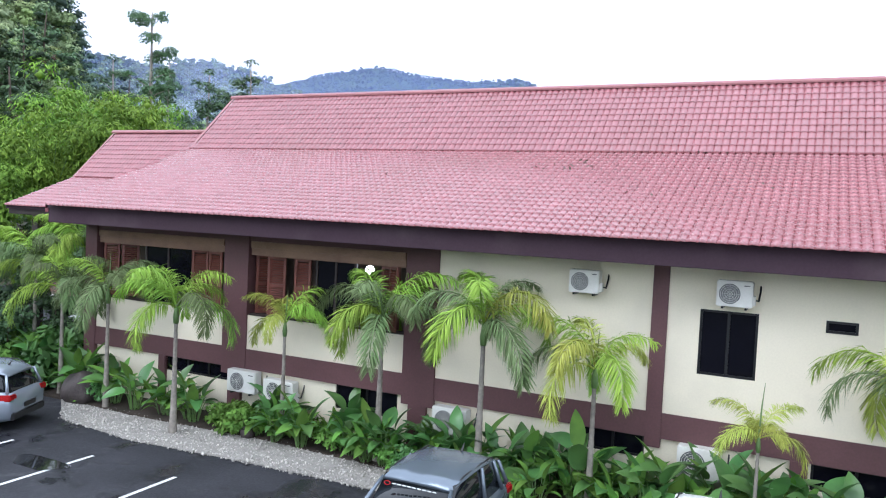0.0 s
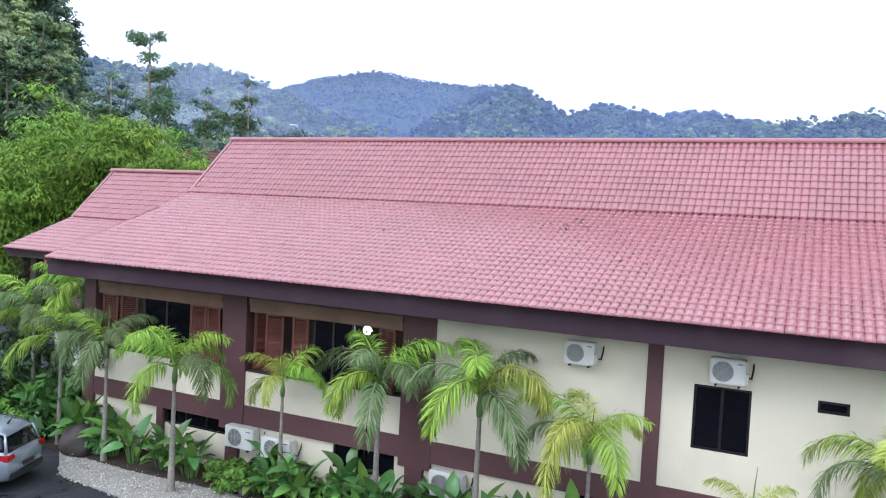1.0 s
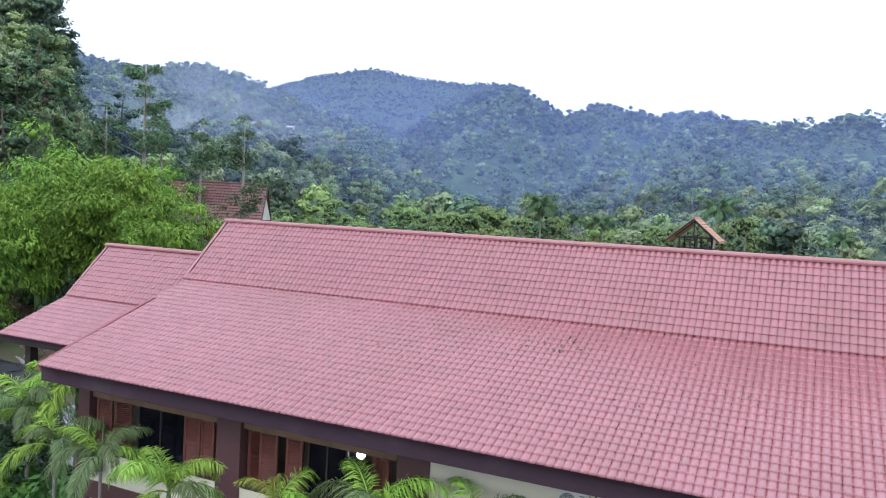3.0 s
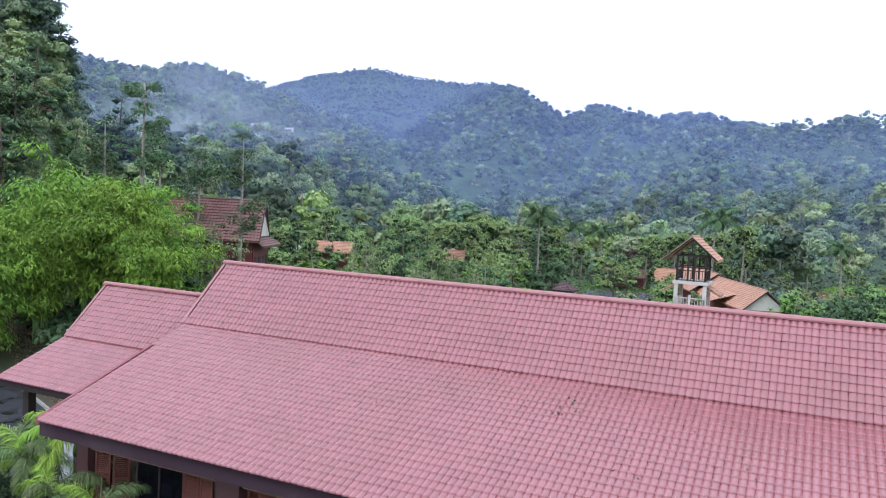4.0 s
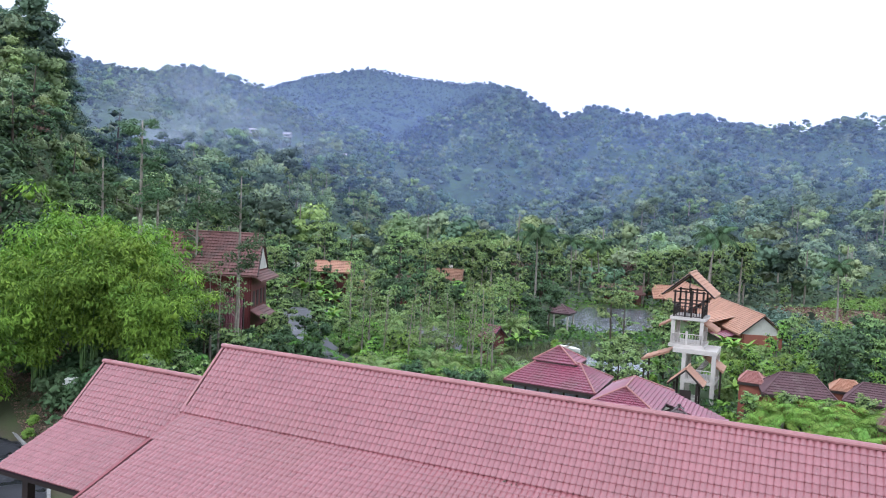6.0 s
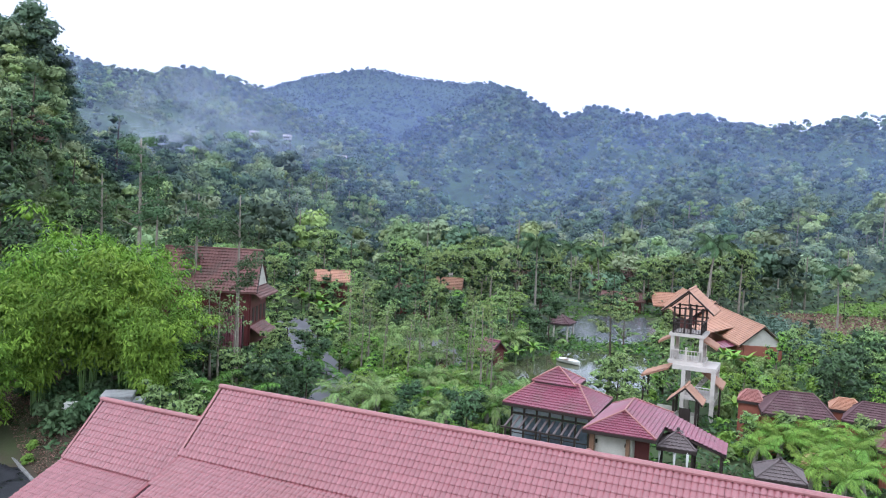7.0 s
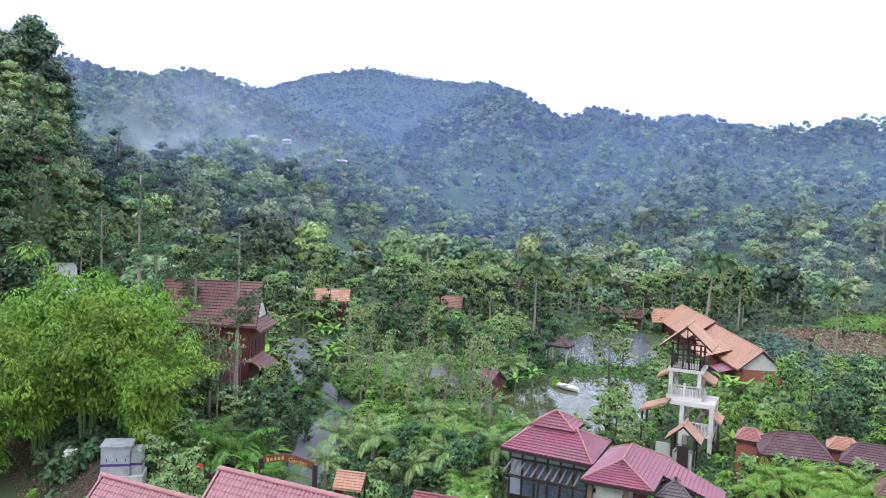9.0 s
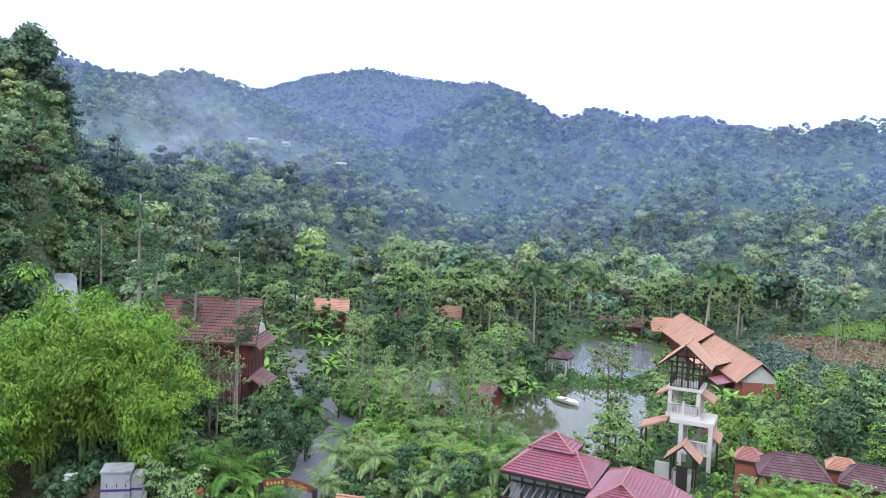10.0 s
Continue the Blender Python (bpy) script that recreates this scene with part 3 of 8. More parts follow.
flat_patch("porch_floor", [(-33, 17.2), (-19.65, 17.6), (-19.65, 29), (-33, 30)], 0.02, PORCH, "smooth grey concrete porch floor", "floor")


def pebbles():
    unit = np.array([(1, 0, 0), (-1, 0, 0), (0, 1, 0), (0, -1, 0), (0, 0, 1), (0, 0, -1)], float)
    tri = np.array([(0, 2, 4), (2, 1, 4), (1, 3, 4), (3, 0, 4), (2, 0, 5), (1, 2, 5), (3, 1, 5), (0, 3, 5)])
    edge_x, edge_lo = [-18.5, -17.2, -14.3, -11.4, -8, -2, 4], [15.5, 14.2, 13.9, 14.15, 14.3, 14.25, 14.1]
    edge_hi = [15.6, 15.6, 15.5, 15.8, 15.65, 15.1, 15.0]
    vs, fs = [], []
    for k in range(5200):
        x = rng.uniform(-18.4, 1.5)
        lo, hi = np.interp(x, edge_x, edge_lo), np.interp(x, edge_x, edge_hi)
        y = rng.uniform(lo - 0.08, hi + 0.1)
        s = rng.uniform(0.018, 0.045) * (1.0 if rng.random() < 0.93 else 1.8)
        m = np.array(Euler(rng.uniform(0, 6, 3)).to_matrix())
        vs.append((unit * s * rng.uniform(0.6, 1.2, (6, 1)) * [1, 0.8, 0.55]) @ m.T + [x, y, 0.065])
        fs.append(tri + 6 * k)
    tagged(new("pebbles", raw_mesh("pebbles", np.vstack(vs), np.vstack(fs), PEBBLE)), "loose pale pebbles on the gravel strip", "pebbles", kind="stuff")


pebbles()
for x in (-16.5, -14.0, -11.42, -8.9, -6.4, -3.9, -1.4, 1.1):
    y1 = 12.65 if x > -15 else 12.4
    ln = flat_patch("parking_line", [(x - 0.05, 8.6), (x + 0.05, 8.6), (x + 0.05, y1), (x - 0.05, y1)], 0.036, LINE, "worn white parking bay line", "road marking", 0.004)
WATER = mat("still_water", (0.02, 0.02, 0.022), rough=0.03, spec=0.6)
flat_patch("puddle", [(-14.55 + 0.75 * math.cos(a) * (1 + 0.2 * math.sin(3 * a)), 11.65 + 0.42 * math.sin(a) * (1 + 0.25 * math.cos(2 * a))) for a in np.linspace(0, 2 * math.pi, 22)[:-1]], 0.038, WATER, "shallow puddle on the asphalt", "puddle", 0.004)


# ---- plants ----
def frond_mesh(name, length, start, bend, leaf, width, stations, rings, material, hang=0.0):
    """A palm frond along x: a bent midrib with blades round it (plumose) or to both sides."""
    pts, ang = [np.array([0.0, 0, 0])], start
    seg = 10
    for i in range(seg):
        ang_i = start - bend * ((i + 0.5) / seg) ** 1.15
        pts.append(pts[-1] + np.array([math.cos(ang_i), 0, math.sin(ang_i)]) * length / seg)
    pts = np.array(pts)
    vs, fs, k = [], [], 0
    for i in range(stations):
        t = 0.14 + 0.86 * (i + rng.uniform(0, 0.6)) / stations
        f = min(t, 0.999) * seg
        j = int(f)
        p = pts[j] + (pts[j + 1] - pts[j]) * (f - j)
        d = (pts[j + 1] - pts[j]) / np.linalg.norm(pts[j + 1] - pts[j])
        up = np.array([-d[2], 0, d[0]])
        ll = leaf * (0.45 + 0.75 * math.sin(math.pi * min(1, 0.15 + t * 0.85))) * rng.uniform(0.85, 1.1)
        for side in (1, -1):
            for q in range(rings):
                lift = (rng.uniform(-1.0, 0.9) if rings > 1 else rng.uniform(0.0, 0.35))
                a = d * 0.75 + np.array([0, side, 0]) * math.cos(lift) * 0.9 + up * math.sin(lift) * 0.8
                a[2] -= hang
                a /= np.linalg.norm(a)
                b = np.cross(a, up + rng.normal(0, 0.3, 3))
                b /= np.linalg.norm(b) + 1e-9
                tip = p + a * ll
                tip[2] -= ll * 0.22 * (1 + hang)
                m = p + a * ll * 0.45
                vs += [p, m + b * width, tip, m - b * width]
                fs.append((k, k + 1, k + 2, k + 3))
                k += 4
    # midrib as a thin three-sided rod
    for i in range(seg + 1):
        r = 0.022 * (1 - 0.8 * i / seg) * (length / 1.4)
        for a in (0.5, 2.6, 4.7):
            vs.append(pts[i] + np.array([0, math.cos(a) * r, math.sin(a) * r]))
    for i in range(seg):
        for a in range(3):
            fs.append((k + 3 * i + a, k + 3 * i + (a + 1) % 3, k + 3 * i + 3 + (a + 1) % 3, k + 3 * i + 3 + a))
    return raw_mesh(name, np.array(vs), np.array(fs), material)


FOX = [[frond_mesh("frond", 2.0, s, b, 0.41, 0.0125, 54, 2, m, 0.4) for s, b in ((1.45, 2.0), (1.3, 2.6), (1.0, 2.8), (0.6, 2.6))] for m in (L_PALM, L_PALM_Y, L_PALM_OLD)]


def ringed_trunk(height, r0, r1, lean=(0, 0), rings=26):
    bm = bmesh.new()
    pts, rad = [], []
    for i in range(rings + 1):
        t = i / rings
        pts.append((lean[0] * t * t, lean[1] * t * t, height * t))
        rad.append(r0 * (1 - t) ** 3 * 0.5 + r1 + (r0 - r1) * (1 - t) * 0.6 + (0.006 if i % 2 else 0))
    tube(bm, pts, rad, 10)
    return mesh_of("trunk", bm, PALM_TRUNK, True)


def foxtail_palm(x, y, z, height, size, count, tone, label, turn=0.0, lean=(0, 0), spear=0.8, group="palms along the wall"):
    p = thing("palm", label, "palm tree", pose(x, y, z), group)
    t = new("trunk", ringed_trunk(height, 0.08 * size, 0.04 * size, lean))
    t.parent = p
    top = Vector((lean[0], lean[1], height))
    bm = bmesh.new()
    tube(bm, [top - Vector((0, 0, 0.05)), top + Vector((0, 0, 0.12 * size)), top + Vector((0, 0, 0.42 * size))], [0.06 * size, 0.075 * size, 0.03 * size], 10)
    part("crownshaft", bm, SHAFT, p, "", True)
    for i in range(count):
        tones = tone[i % len(tone)]
        me = FOX[tones][min(3, int(4 * i / count))]
        f = new("frond", me)
        f.parent = p
        s = size * rng.uniform(0.85, 1.12)
        f.matrix_basis = Matrix.Translation(top + Vector((0, 0, 0.34 * size))) @ pose(0, 0, 0, rng.uniform(-12, 12), 0, turn + i * 137.5 + rng.uniform(-14, 14)) @ Matrix.Scale(s, 4)
    if spear:
        bm = bmesh.new()
        tube(bm, [top + Vector((0, 0, 0.3)), top + Vector((0.02, 0.02, 0.3 + spear * 0.6)), top + Vector((0.05, 0.0, 0.35 + spear))], [0.022, 0.014, 0.004], 5)
        part("spear_leaf", bm, L_PALM_OLD, p)
    return p


foxtail_palm(-13.85, 14.95, 0.0, 2.95, 1.05, 9, (0, 0, 0, 0, 0, 2), "foxtail palm with bright green fronds on a grey trunk", 20)
foxtail_palm(-11.3, 16.15, 0.0, 2.75, 0.85, 7, (0, 1, 0, 1, 1), "young foxtail palm with yellow-green fronds", 80)
foxtail_palm(-8.3, 15.95, 0.0, 3.05, 1.18, 11, (0, 0, 2, 0, 2, 2), "tall foxtail palm with some browning lower fronds", 0)
foxtail_palm(-5.5, 15.5, 0.0, 3.3, 1.15, 10, (0, 0, 2, 2, 1, 2), "tall foxtail palm with a few olive hanging fronds", 150)
foxtail_palm(-3.0, 15.4, 0.0, 2.75, 0.95, 9, (0, 0, 1, 1, 1, 2), "foxtail palm with yellowing fronds", 210)
foxtail_palm(0.1, 15.4, 0.0, 2.0, 0.62, 6, (1, 1, 1), "small foxtail palm with yellow fronds", 40, spear=0.9)
foxtail_palm(2.45, 15.4, 0.0, 2.95, 1.0, 9, (1, 1, 2, 0), "foxtail palm with yellow-green fronds", 100)
foxtail_palm(-17.1, 15.6, 0.0, 3.1, 0.95, 8, (2, 0, 2, 2), "slim foxtail palm with dull green fronds", 60, spear=1.2)
foxtail_palm(-19.4, 15.9, 0.0, 2.9, 1.0, 9, (2, 0, 2), "foxtail palm with dull green hanging fronds", 10)
foxtail_palm(-21.6, 16.6, 0.0, 3.4, 1.1, 10, (2, 0, 2, 2), "foxtail palm with dense dull green fronds", 70)
foxtail_palm(-20.6, 17.6, 0.0, 4.0, 1.1, 10, (0, 2, 0), "tall foxtail palm at the corner of the building", 200)
foxtail_palm(-23.6, 17.4, 0.0, 3.0, 1.1, 9, (2, 2, 0), "foxtail palm with dull green fronds", 120)
foxtail_palm(-24.8, 16.2, 0.0, 2.2, 1.0, 8, (2, 2, 2), "low foxtail palm with dark fronds", 250)


def blade_mesh(name, length, width, droop, material):
    """A broad leaf along x with a folded midrib and a drooping tip."""
    vs, fs = [], []
    n = 7
    for i in range(n + 1):
        t = i / n
        w = width * (math.sin(math.pi * (0.06 + 0.94 * t) ** 0.75)) ** 0.8 * 0.5 if i < n else 0.004
        x, z = length * (t - 0.12 * droop * t * t), length * (0.10 * t - droop * t * t)
        vs += [(x, -w, z + w * 0.35), (x, 0, z), (x, w, z + w * 0.35)]
    for i in range(n):
        a = 3 * i
        fs += [(a, a + 3, a + 4, a + 1), (a + 1, a + 4, a + 5, a + 2)]
    me = raw_mesh(name, np.array(vs), np.array(fs), material)
    me.polygons.foreach_set("use_smooth", [True] * len(me.polygons))
    return me


BLADES = [blade_mesh("leaf", 0.56, 0.29, 0.35, L_BROAD), blade_mesh("leaf", 0.48, 0.25, 0.6, L_BROAD), blade_mesh("leaf", 0.64, 0.25, 0.2, L_SHRUB), blade_mesh("leaf", 0.40, 0.22, 0.4, L_SHRUB)]


def broadleaf_plant(label, height, count, kinds, spread=0.45, group="broad-leaved plants along the wall"):
    p = thing("broadleaf_plant", label, "plant", group=group)
    bm = bmesh.new()
    for i in range(count):
        a, h = i * 2.4 + rng.uniform(-0.3, 0.3), height * rng.uniform(0.35, 1.0)
        base = Vector((0.10 * math.cos(a), 0.10 * math.sin(a), 0))
        tip = Vector((spread * 0.55 * math.cos(a), spread * 0.55 * math.sin(a), h))
        tube(bm, [base, (base + tip) / 2 + Vector((0, 0, 0.06)), tip], [0.014, 0.011, 0.008], 4, False)
        lf = new("leaf", BLADES[kinds[i % len(kinds)]])
        lf.parent = p
        lf.matrix_basis = Matrix.Translation(tip) @ pose(0, 0, 0, rng.uniform(-30, 30), rng.uniform(-70, 15), math.degrees(a)) @ Matrix.Scale(rng.uniform(0.75, 1.25), 4)
    part("stem", bm, SHAFT, p)
    return p


def scatter_copies(protos, spots):
    for i, (x, y, s) in enumerate(spots):
        m = pose(x, y, float(ground_height(x, y)) + 0.05, 0, 0, rng.uniform(0, 360)) @ Matrix.Scale(s, 4)
        src = protos[i % len(protos)]
        if i < len(protos):
            src.matrix_basis = m
        else:
            c = copy_thing(src, pose(0, 0, 0))
            c.matrix_basis = m


protos = [broadleaf_plant("dark glossy broad-leaved plant in the wall bed", 0.95, 17, (0, 0, 1)), broadleaf_plant("bright green broad-leaved plant in the wall bed", 0.8, 16, (2, 0, 3)),
          broadleaf_plant("leafy green plant with drooping leaves in the bed", 1.15, 15, (1, 0, 2)), broadleaf_plant("low light green leafy plant in the bed", 0.55, 16, (3, 2))]
spots = []
for x in np.arange(-17.8, 6.0, 0.42):
    thick = (1 if rng.random() < 0.6 else 0) if x < -12 else (1 if rng.random() < 0.4 else 2)
    for k in range(thick):
        spots.append((x + rng.uniform(-0.2, 0.2), rng.uniform(15.65, 16.6) if x < -6 else rng.uniform(15.2, 16.5), rng.uniform(0.75, 1.15) if x < -6 else rng.uniform(0.85, 1.3)))
for k in range(16):
    spots.append((rng.uniform(-24, -18.4), rng.uniform(15.9, 18.2), rng.uniform(0.9, 1.5)))
scatter_copies(protos, spots)


def clump_leaves(cc, cr, leaves, size, long=1.5, flat=0.7, rough_=0.4, droop=0.0):
    """Leaves on the upper shells of clumps, lying much like shingles: they face outwards and hang down a little."""
    which = rng.choice(len(cc), leaves, p=cr ** 2 / (cr ** 2).sum())
    d = rng.normal(size=(leaves, 3))
    d /= np.linalg.norm(d, axis=1)[:, None]
    d[:, 2] = np.where(d[:, 2] < -0.25, -d[:, 2], d[:, 2])
    c = cc[which] + d * (cr[which] * rng.uniform(0.7, 1.08, leaves))[:, None] * np.array([1, 1, flat])
    nrm = d + rng.normal(size=d.shape) * rough_ + np.array([0, 0, 0.35])
    nrm /= np.linalg.norm(nrm, axis=1)[:, None]
    a = d * np.array([1, 1, 0.2]) + rng.normal(size=d.shape) * 0.45 - np.array([0, 0, 0.35 + droop])
    a -= nrm * (a * nrm).sum(1)[:, None]
    a /= np.linalg.norm(a, axis=1)[:, None] + 1e-6
    b = np.cross(nrm, a)
    s = (rng.uniform(0.65, 1.35, leaves) * size)[:, None]
    v = np.stack([c - a * s * long * 0.5, c + b * s * 0.36 + a * s * 0.05, c + a * s * long * 0.5, c - b * s * 0.36 + a * s * 0.05], 1).reshape(-1, 3)
    return v, np.arange(4 * leaves).reshape(leaves, 4)


def clump_shade_cores(cc, cr, flat=0.7, dense=1.0):
    """Small uneven lumps added inside the clumps to deepen the shade there."""
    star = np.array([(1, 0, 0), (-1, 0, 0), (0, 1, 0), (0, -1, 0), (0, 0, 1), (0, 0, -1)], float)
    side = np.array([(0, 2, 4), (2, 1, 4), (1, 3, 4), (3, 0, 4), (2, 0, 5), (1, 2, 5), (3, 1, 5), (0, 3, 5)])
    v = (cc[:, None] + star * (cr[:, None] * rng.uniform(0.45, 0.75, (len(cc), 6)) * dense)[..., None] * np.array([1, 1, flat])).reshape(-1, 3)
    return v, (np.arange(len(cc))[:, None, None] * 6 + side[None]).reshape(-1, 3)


# near-black green: the shade deep in a crown, put into the lumps' colour
L_SHADE_CORE = leafy("crown_core", (0.045, 0.08, 0.032), (0.028, 0.055, 0.025), through=0.02)


def shrub(label, count, radius, height, size, material, group=""):
    s = thing("shrub", label, "shrub", group=group)
    k = 16
    th, u = rng.uniform(0, 2 * np.pi, k), rng.uniform(0.05, 1.0, k)
    rr = np.sqrt(np.clip(1 - (u - 0.15) ** 2, 0.05, 1)) * radius * rng.uniform(0.35, 0.85, k)
    cc = np.stack([rr * np.cos(th), rr * np.sin(th), u * height * 0.85], 1)
    cr = rng.uniform(0.28, 0.5, k) * radius
    v, f = clump_leaves(cc, cr, count, size, 1.6, 0.8, 0.5)
    o = new("foliage", raw_mesh("foliage", v, f, material))
    o.parent = s
    bm = bmesh.new()
    for c in cc[:7]:
        tube(bm, [(0, 0, -0.1), (c[0] * 0.4, c[1] * 0.4, c[2] * 0.5), tuple(c)], [0.03, 0.02, 0.008], 4, False)
    part("branch", bm, BARK_DARK, s)
    return s


shrubs = [shrub("low bright green shrub in the wall bed", 650, 0.55, 0.6, 0.10, L_SHRUB, "shrubs in the wall bed"), shrub("rounded fresh green shrub beside the gravel", 650, 0.5, 0.75, 0.09, L_SHRUB, "shrubs in the wall bed"),
          shrub("dark green shrub in the wall bed", 600, 0.55, 0.8, 0.11, L_BROAD, "shrubs in the wall bed")]
scatter_copies(shrubs, [(-12.9, 15.9, 1.0), (-12.2, 15.85, 1.0), (-18.2, 16.2, 1.1), (-12.5, 16.2, 1.15), (-13.2, 16.1, 0.9), (-17.8, 15.9, 0.9), (-9.6, 16.0, 0.9), (-7.7, 15.6, 0.85), (-7.2, 15.5, 0.8), (-18.9, 16.3, 1.2),
                        (-19.6, 16.9, 1.3), (-20.6, 16.0, 1.2), (-21.8, 15.9, 1.3), (-22.8, 16.6, 1.5), (-24, 17.6, 1.6), (-18.4, 15.6, 0.7), (-10.6, 16.3, 1.0), (-6.2, 15.4, 0.9), (-4.6, 15.2, 0.9), (-1.0, 15.3, 0.9), (1.2, 15.4, 1.0), (-20.0, 18.2, 1.6), (-21.5, 18.4, 1.6), (-20.4, 16.6, 2.3), (-21.8, 17.0, 2.6), (-23.2, 16.4, 2.6), (-24.6, 16.8, 2.8), (-22.4, 15.6, 1.8), (-19.8, 17.4, 2.2), (-25.6, 17.8, 2.8), (-24.0, 15.4, 1.6), (-20.9, 15.3, 1.3)])


# a dark boulder and round stones in the bed
STONE = mat("dark_brown_stone", (0.06, 0.045, 0.042), (0.035, 0.028, 0.027), rough=0.7, scale=3, fine=20, bump=0.02)


def boulder(x, y, z, r, label, material=STONE):
    bm = bmesh.new()
    bmesh.ops.create_icosphere(bm, subdivisions=3, radius=1.0)
    for v in bm.verts:
        n = noise.noise(v.co * 1.6 + Vector((x, y, 0))) * 0.22
        v.co = v.co * (1 + n)
        v.co.x, v.co.y, v.co.z = v.co.x * r, v.co.y * r * 0.9, max(v.co.z * r * 0.95, -r * 0.6)
    ob = part("boulder", bm, material, None, "", True)
    ob.location = (x, y, z + r * 0.55)
    tagged(ob, label, "boulder")


boulder(-18.25, 15.75, 0.05, 0.58, "big dark brown boulder among shrubs")
boulder(-12.05, 15.72, 0.05, 0.20, "small round dark stone by the shrubs")


# ---- fixtures on the building ----
def air_conditioner(x, z, w, h, label, y_wall=W):
    a = thing("air_conditioner", label, "air conditioner", pose(x, y_wall - 0.36, z - h), "outdoor units on the wall")
    bm = bmesh.new()
    box(bm, 0, w, 0, 0.29, 0, h, 0.02)
    part("casing", bm, WHITE, a)
    bm = bmesh.new()
    cx, cz, r = w * 0.37, h * 0.5, h * 0.40
    ring = lambda rad, yy: [bm.verts.new((cx + rad * math.cos(t), yy, cz + rad * math.sin(t))) for t in np.linspace(0, 2 * math.pi, 29)[:-1]]
    # flat disc whose grey stands in for the dark recess behind the grille
    disc = ring(r, -0.004)
    bm.faces.new(disc)
    part("fan_opening", bm, RECESS_GREY, a)
    bm = bmesh.new()
    for rr in (0.25, 0.45, 0.65, 0.85, 1.0):
        pts = [(cx + r * rr * math.cos(t), -0.014, cz + r * rr * math.sin(t)) for t in np.linspace(0, 2 * math.pi, 21)]
        tube(bm, pts, [0.005] * 21, 4, False)
    for t in np.linspace(0, math.pi, 5)[:-1]:
        tube(bm, [(cx + r * math.cos(t), -0.014, cz + r * math.sin(t)), (cx - r * math.cos(t), -0.014, cz - r * math.sin(t))], [0.004, 0.004], 4)
    part("fan_grille", bm, WHITE, a)
    blocks("badge", [(w * 0.76, w * 0.92, -0.006, 0.0, h * 0.82, h * 0.86)], RECESS_GREY, a, "small dark badge")
    blocks("side_cover", [(w, w + 0.05, 0.08, 0.26, h * 0.1, h * 0.45)], WHITE, a)
    for bx in (w * 0.15, w * 0.8):
        blocks("bracket", [(bx, bx + 0.04, -0.02, 0.36, -0.045, -0.003)], FRAME, a)
    bm = bmesh.new()
    tube(bm, [(w + 0.03, 0.2, h * 0.3), (w + 0.1, 0.25, h * 0.25), (w + 0.12, 0.33, h * 0.6), (w + 0.12, 0.40, h * 0.95)], [0.02] * 4, 6)
    part("pipe", bm, FRAME, a, "", True)
    return a


air_conditioner(-3.98, 4.98, 0.66, 0.50, "white outdoor unit on brackets under the eave")
air_conditioner(-0.92, 4.99, 0.68, 0.52, "white outdoor unit above the window")
air_conditioner(-13.55, 1.50, 0.98, 0.60, "white outdoor unit on the lower wall", W + 0.06)
air_conditioner(-12.3, 1.40, 0.98, 0.58, "white outdoor unit beside another on the lower wall", W + 0.06)
air_conditioner(-7.2, 1.45, 0.9, 0.62, "white outdoor unit half hidden by plants", W + 0.06)
air_conditioner(-1.5, 1.50, 0.86, 0.64, "large white outdoor unit behind leaves", W + 0.06)

GLOW = bpy.data.materials.new("lit_lamp_glass")
GLOW.use_nodes = True
GLOW.node_tree.nodes["Principled BSDF"].inputs["Emission Color"].default_value = (0.95, 0.98, 1.0, 1)
GLOW.node_tree.nodes["Principled BSDF"].inputs["Emission Strength"].default_value = 14
lamp = thing("hanging_lamp", "lit white bulb hanging in the gallery", "lamp", pose(-9.5, 17.25, 4.5))
bm = bmesh.new()
bmesh.ops.create_uvsphere(bm, u_segments=16, v_segments=10, radius=0.115)
part("bulb", bm, GLOW, lamp, "glowing white bulb", True)
piece("cord", lambda bm: tube(bm, [(0, 0, 0.1), (0, 0, 0.6)], [0.012, 0.008], 6), FRAME, lamp)


# ---- cars ----
TYRE = mat("tyre_rubber", (0.02, 0.02, 0.02), rough=0.8)
RIM = mat("alloy_rim", (0.5, 0.5, 0.52), rough=0.3, metal=0.9)
CARGLASS = mat("car_glass", (0.01, 0.012, 0.014), rough=0.04, spec=0.5)
TAIL = mat("red_tail_lamp", (0.35, 0.01, 0.012), rough=0.15)
TRIM = mat("black_plastic_trim", (0.02, 0.02, 0.021), rough=0.6)
PLATE = mat("black_number_plate", (0.015, 0.015, 0.015), rough=0.4)
CLEAR = mat("headlamp_glass", (0.55, 0.57, 0.6), rough=0.08)


def loft(bm, rings):
    vr = [[bm.verts.new(p) for p in r] for r in rings]
    k = len(vr[0])
    for a, b in zip(vr, vr[1:]):
        for j in range(k - 1):
            bm.faces.new((a[j], a[j + 1], b[j + 1], b[j]))
    bm.faces.new(vr[0])
    bm.faces.new(vr[-1][::-1])


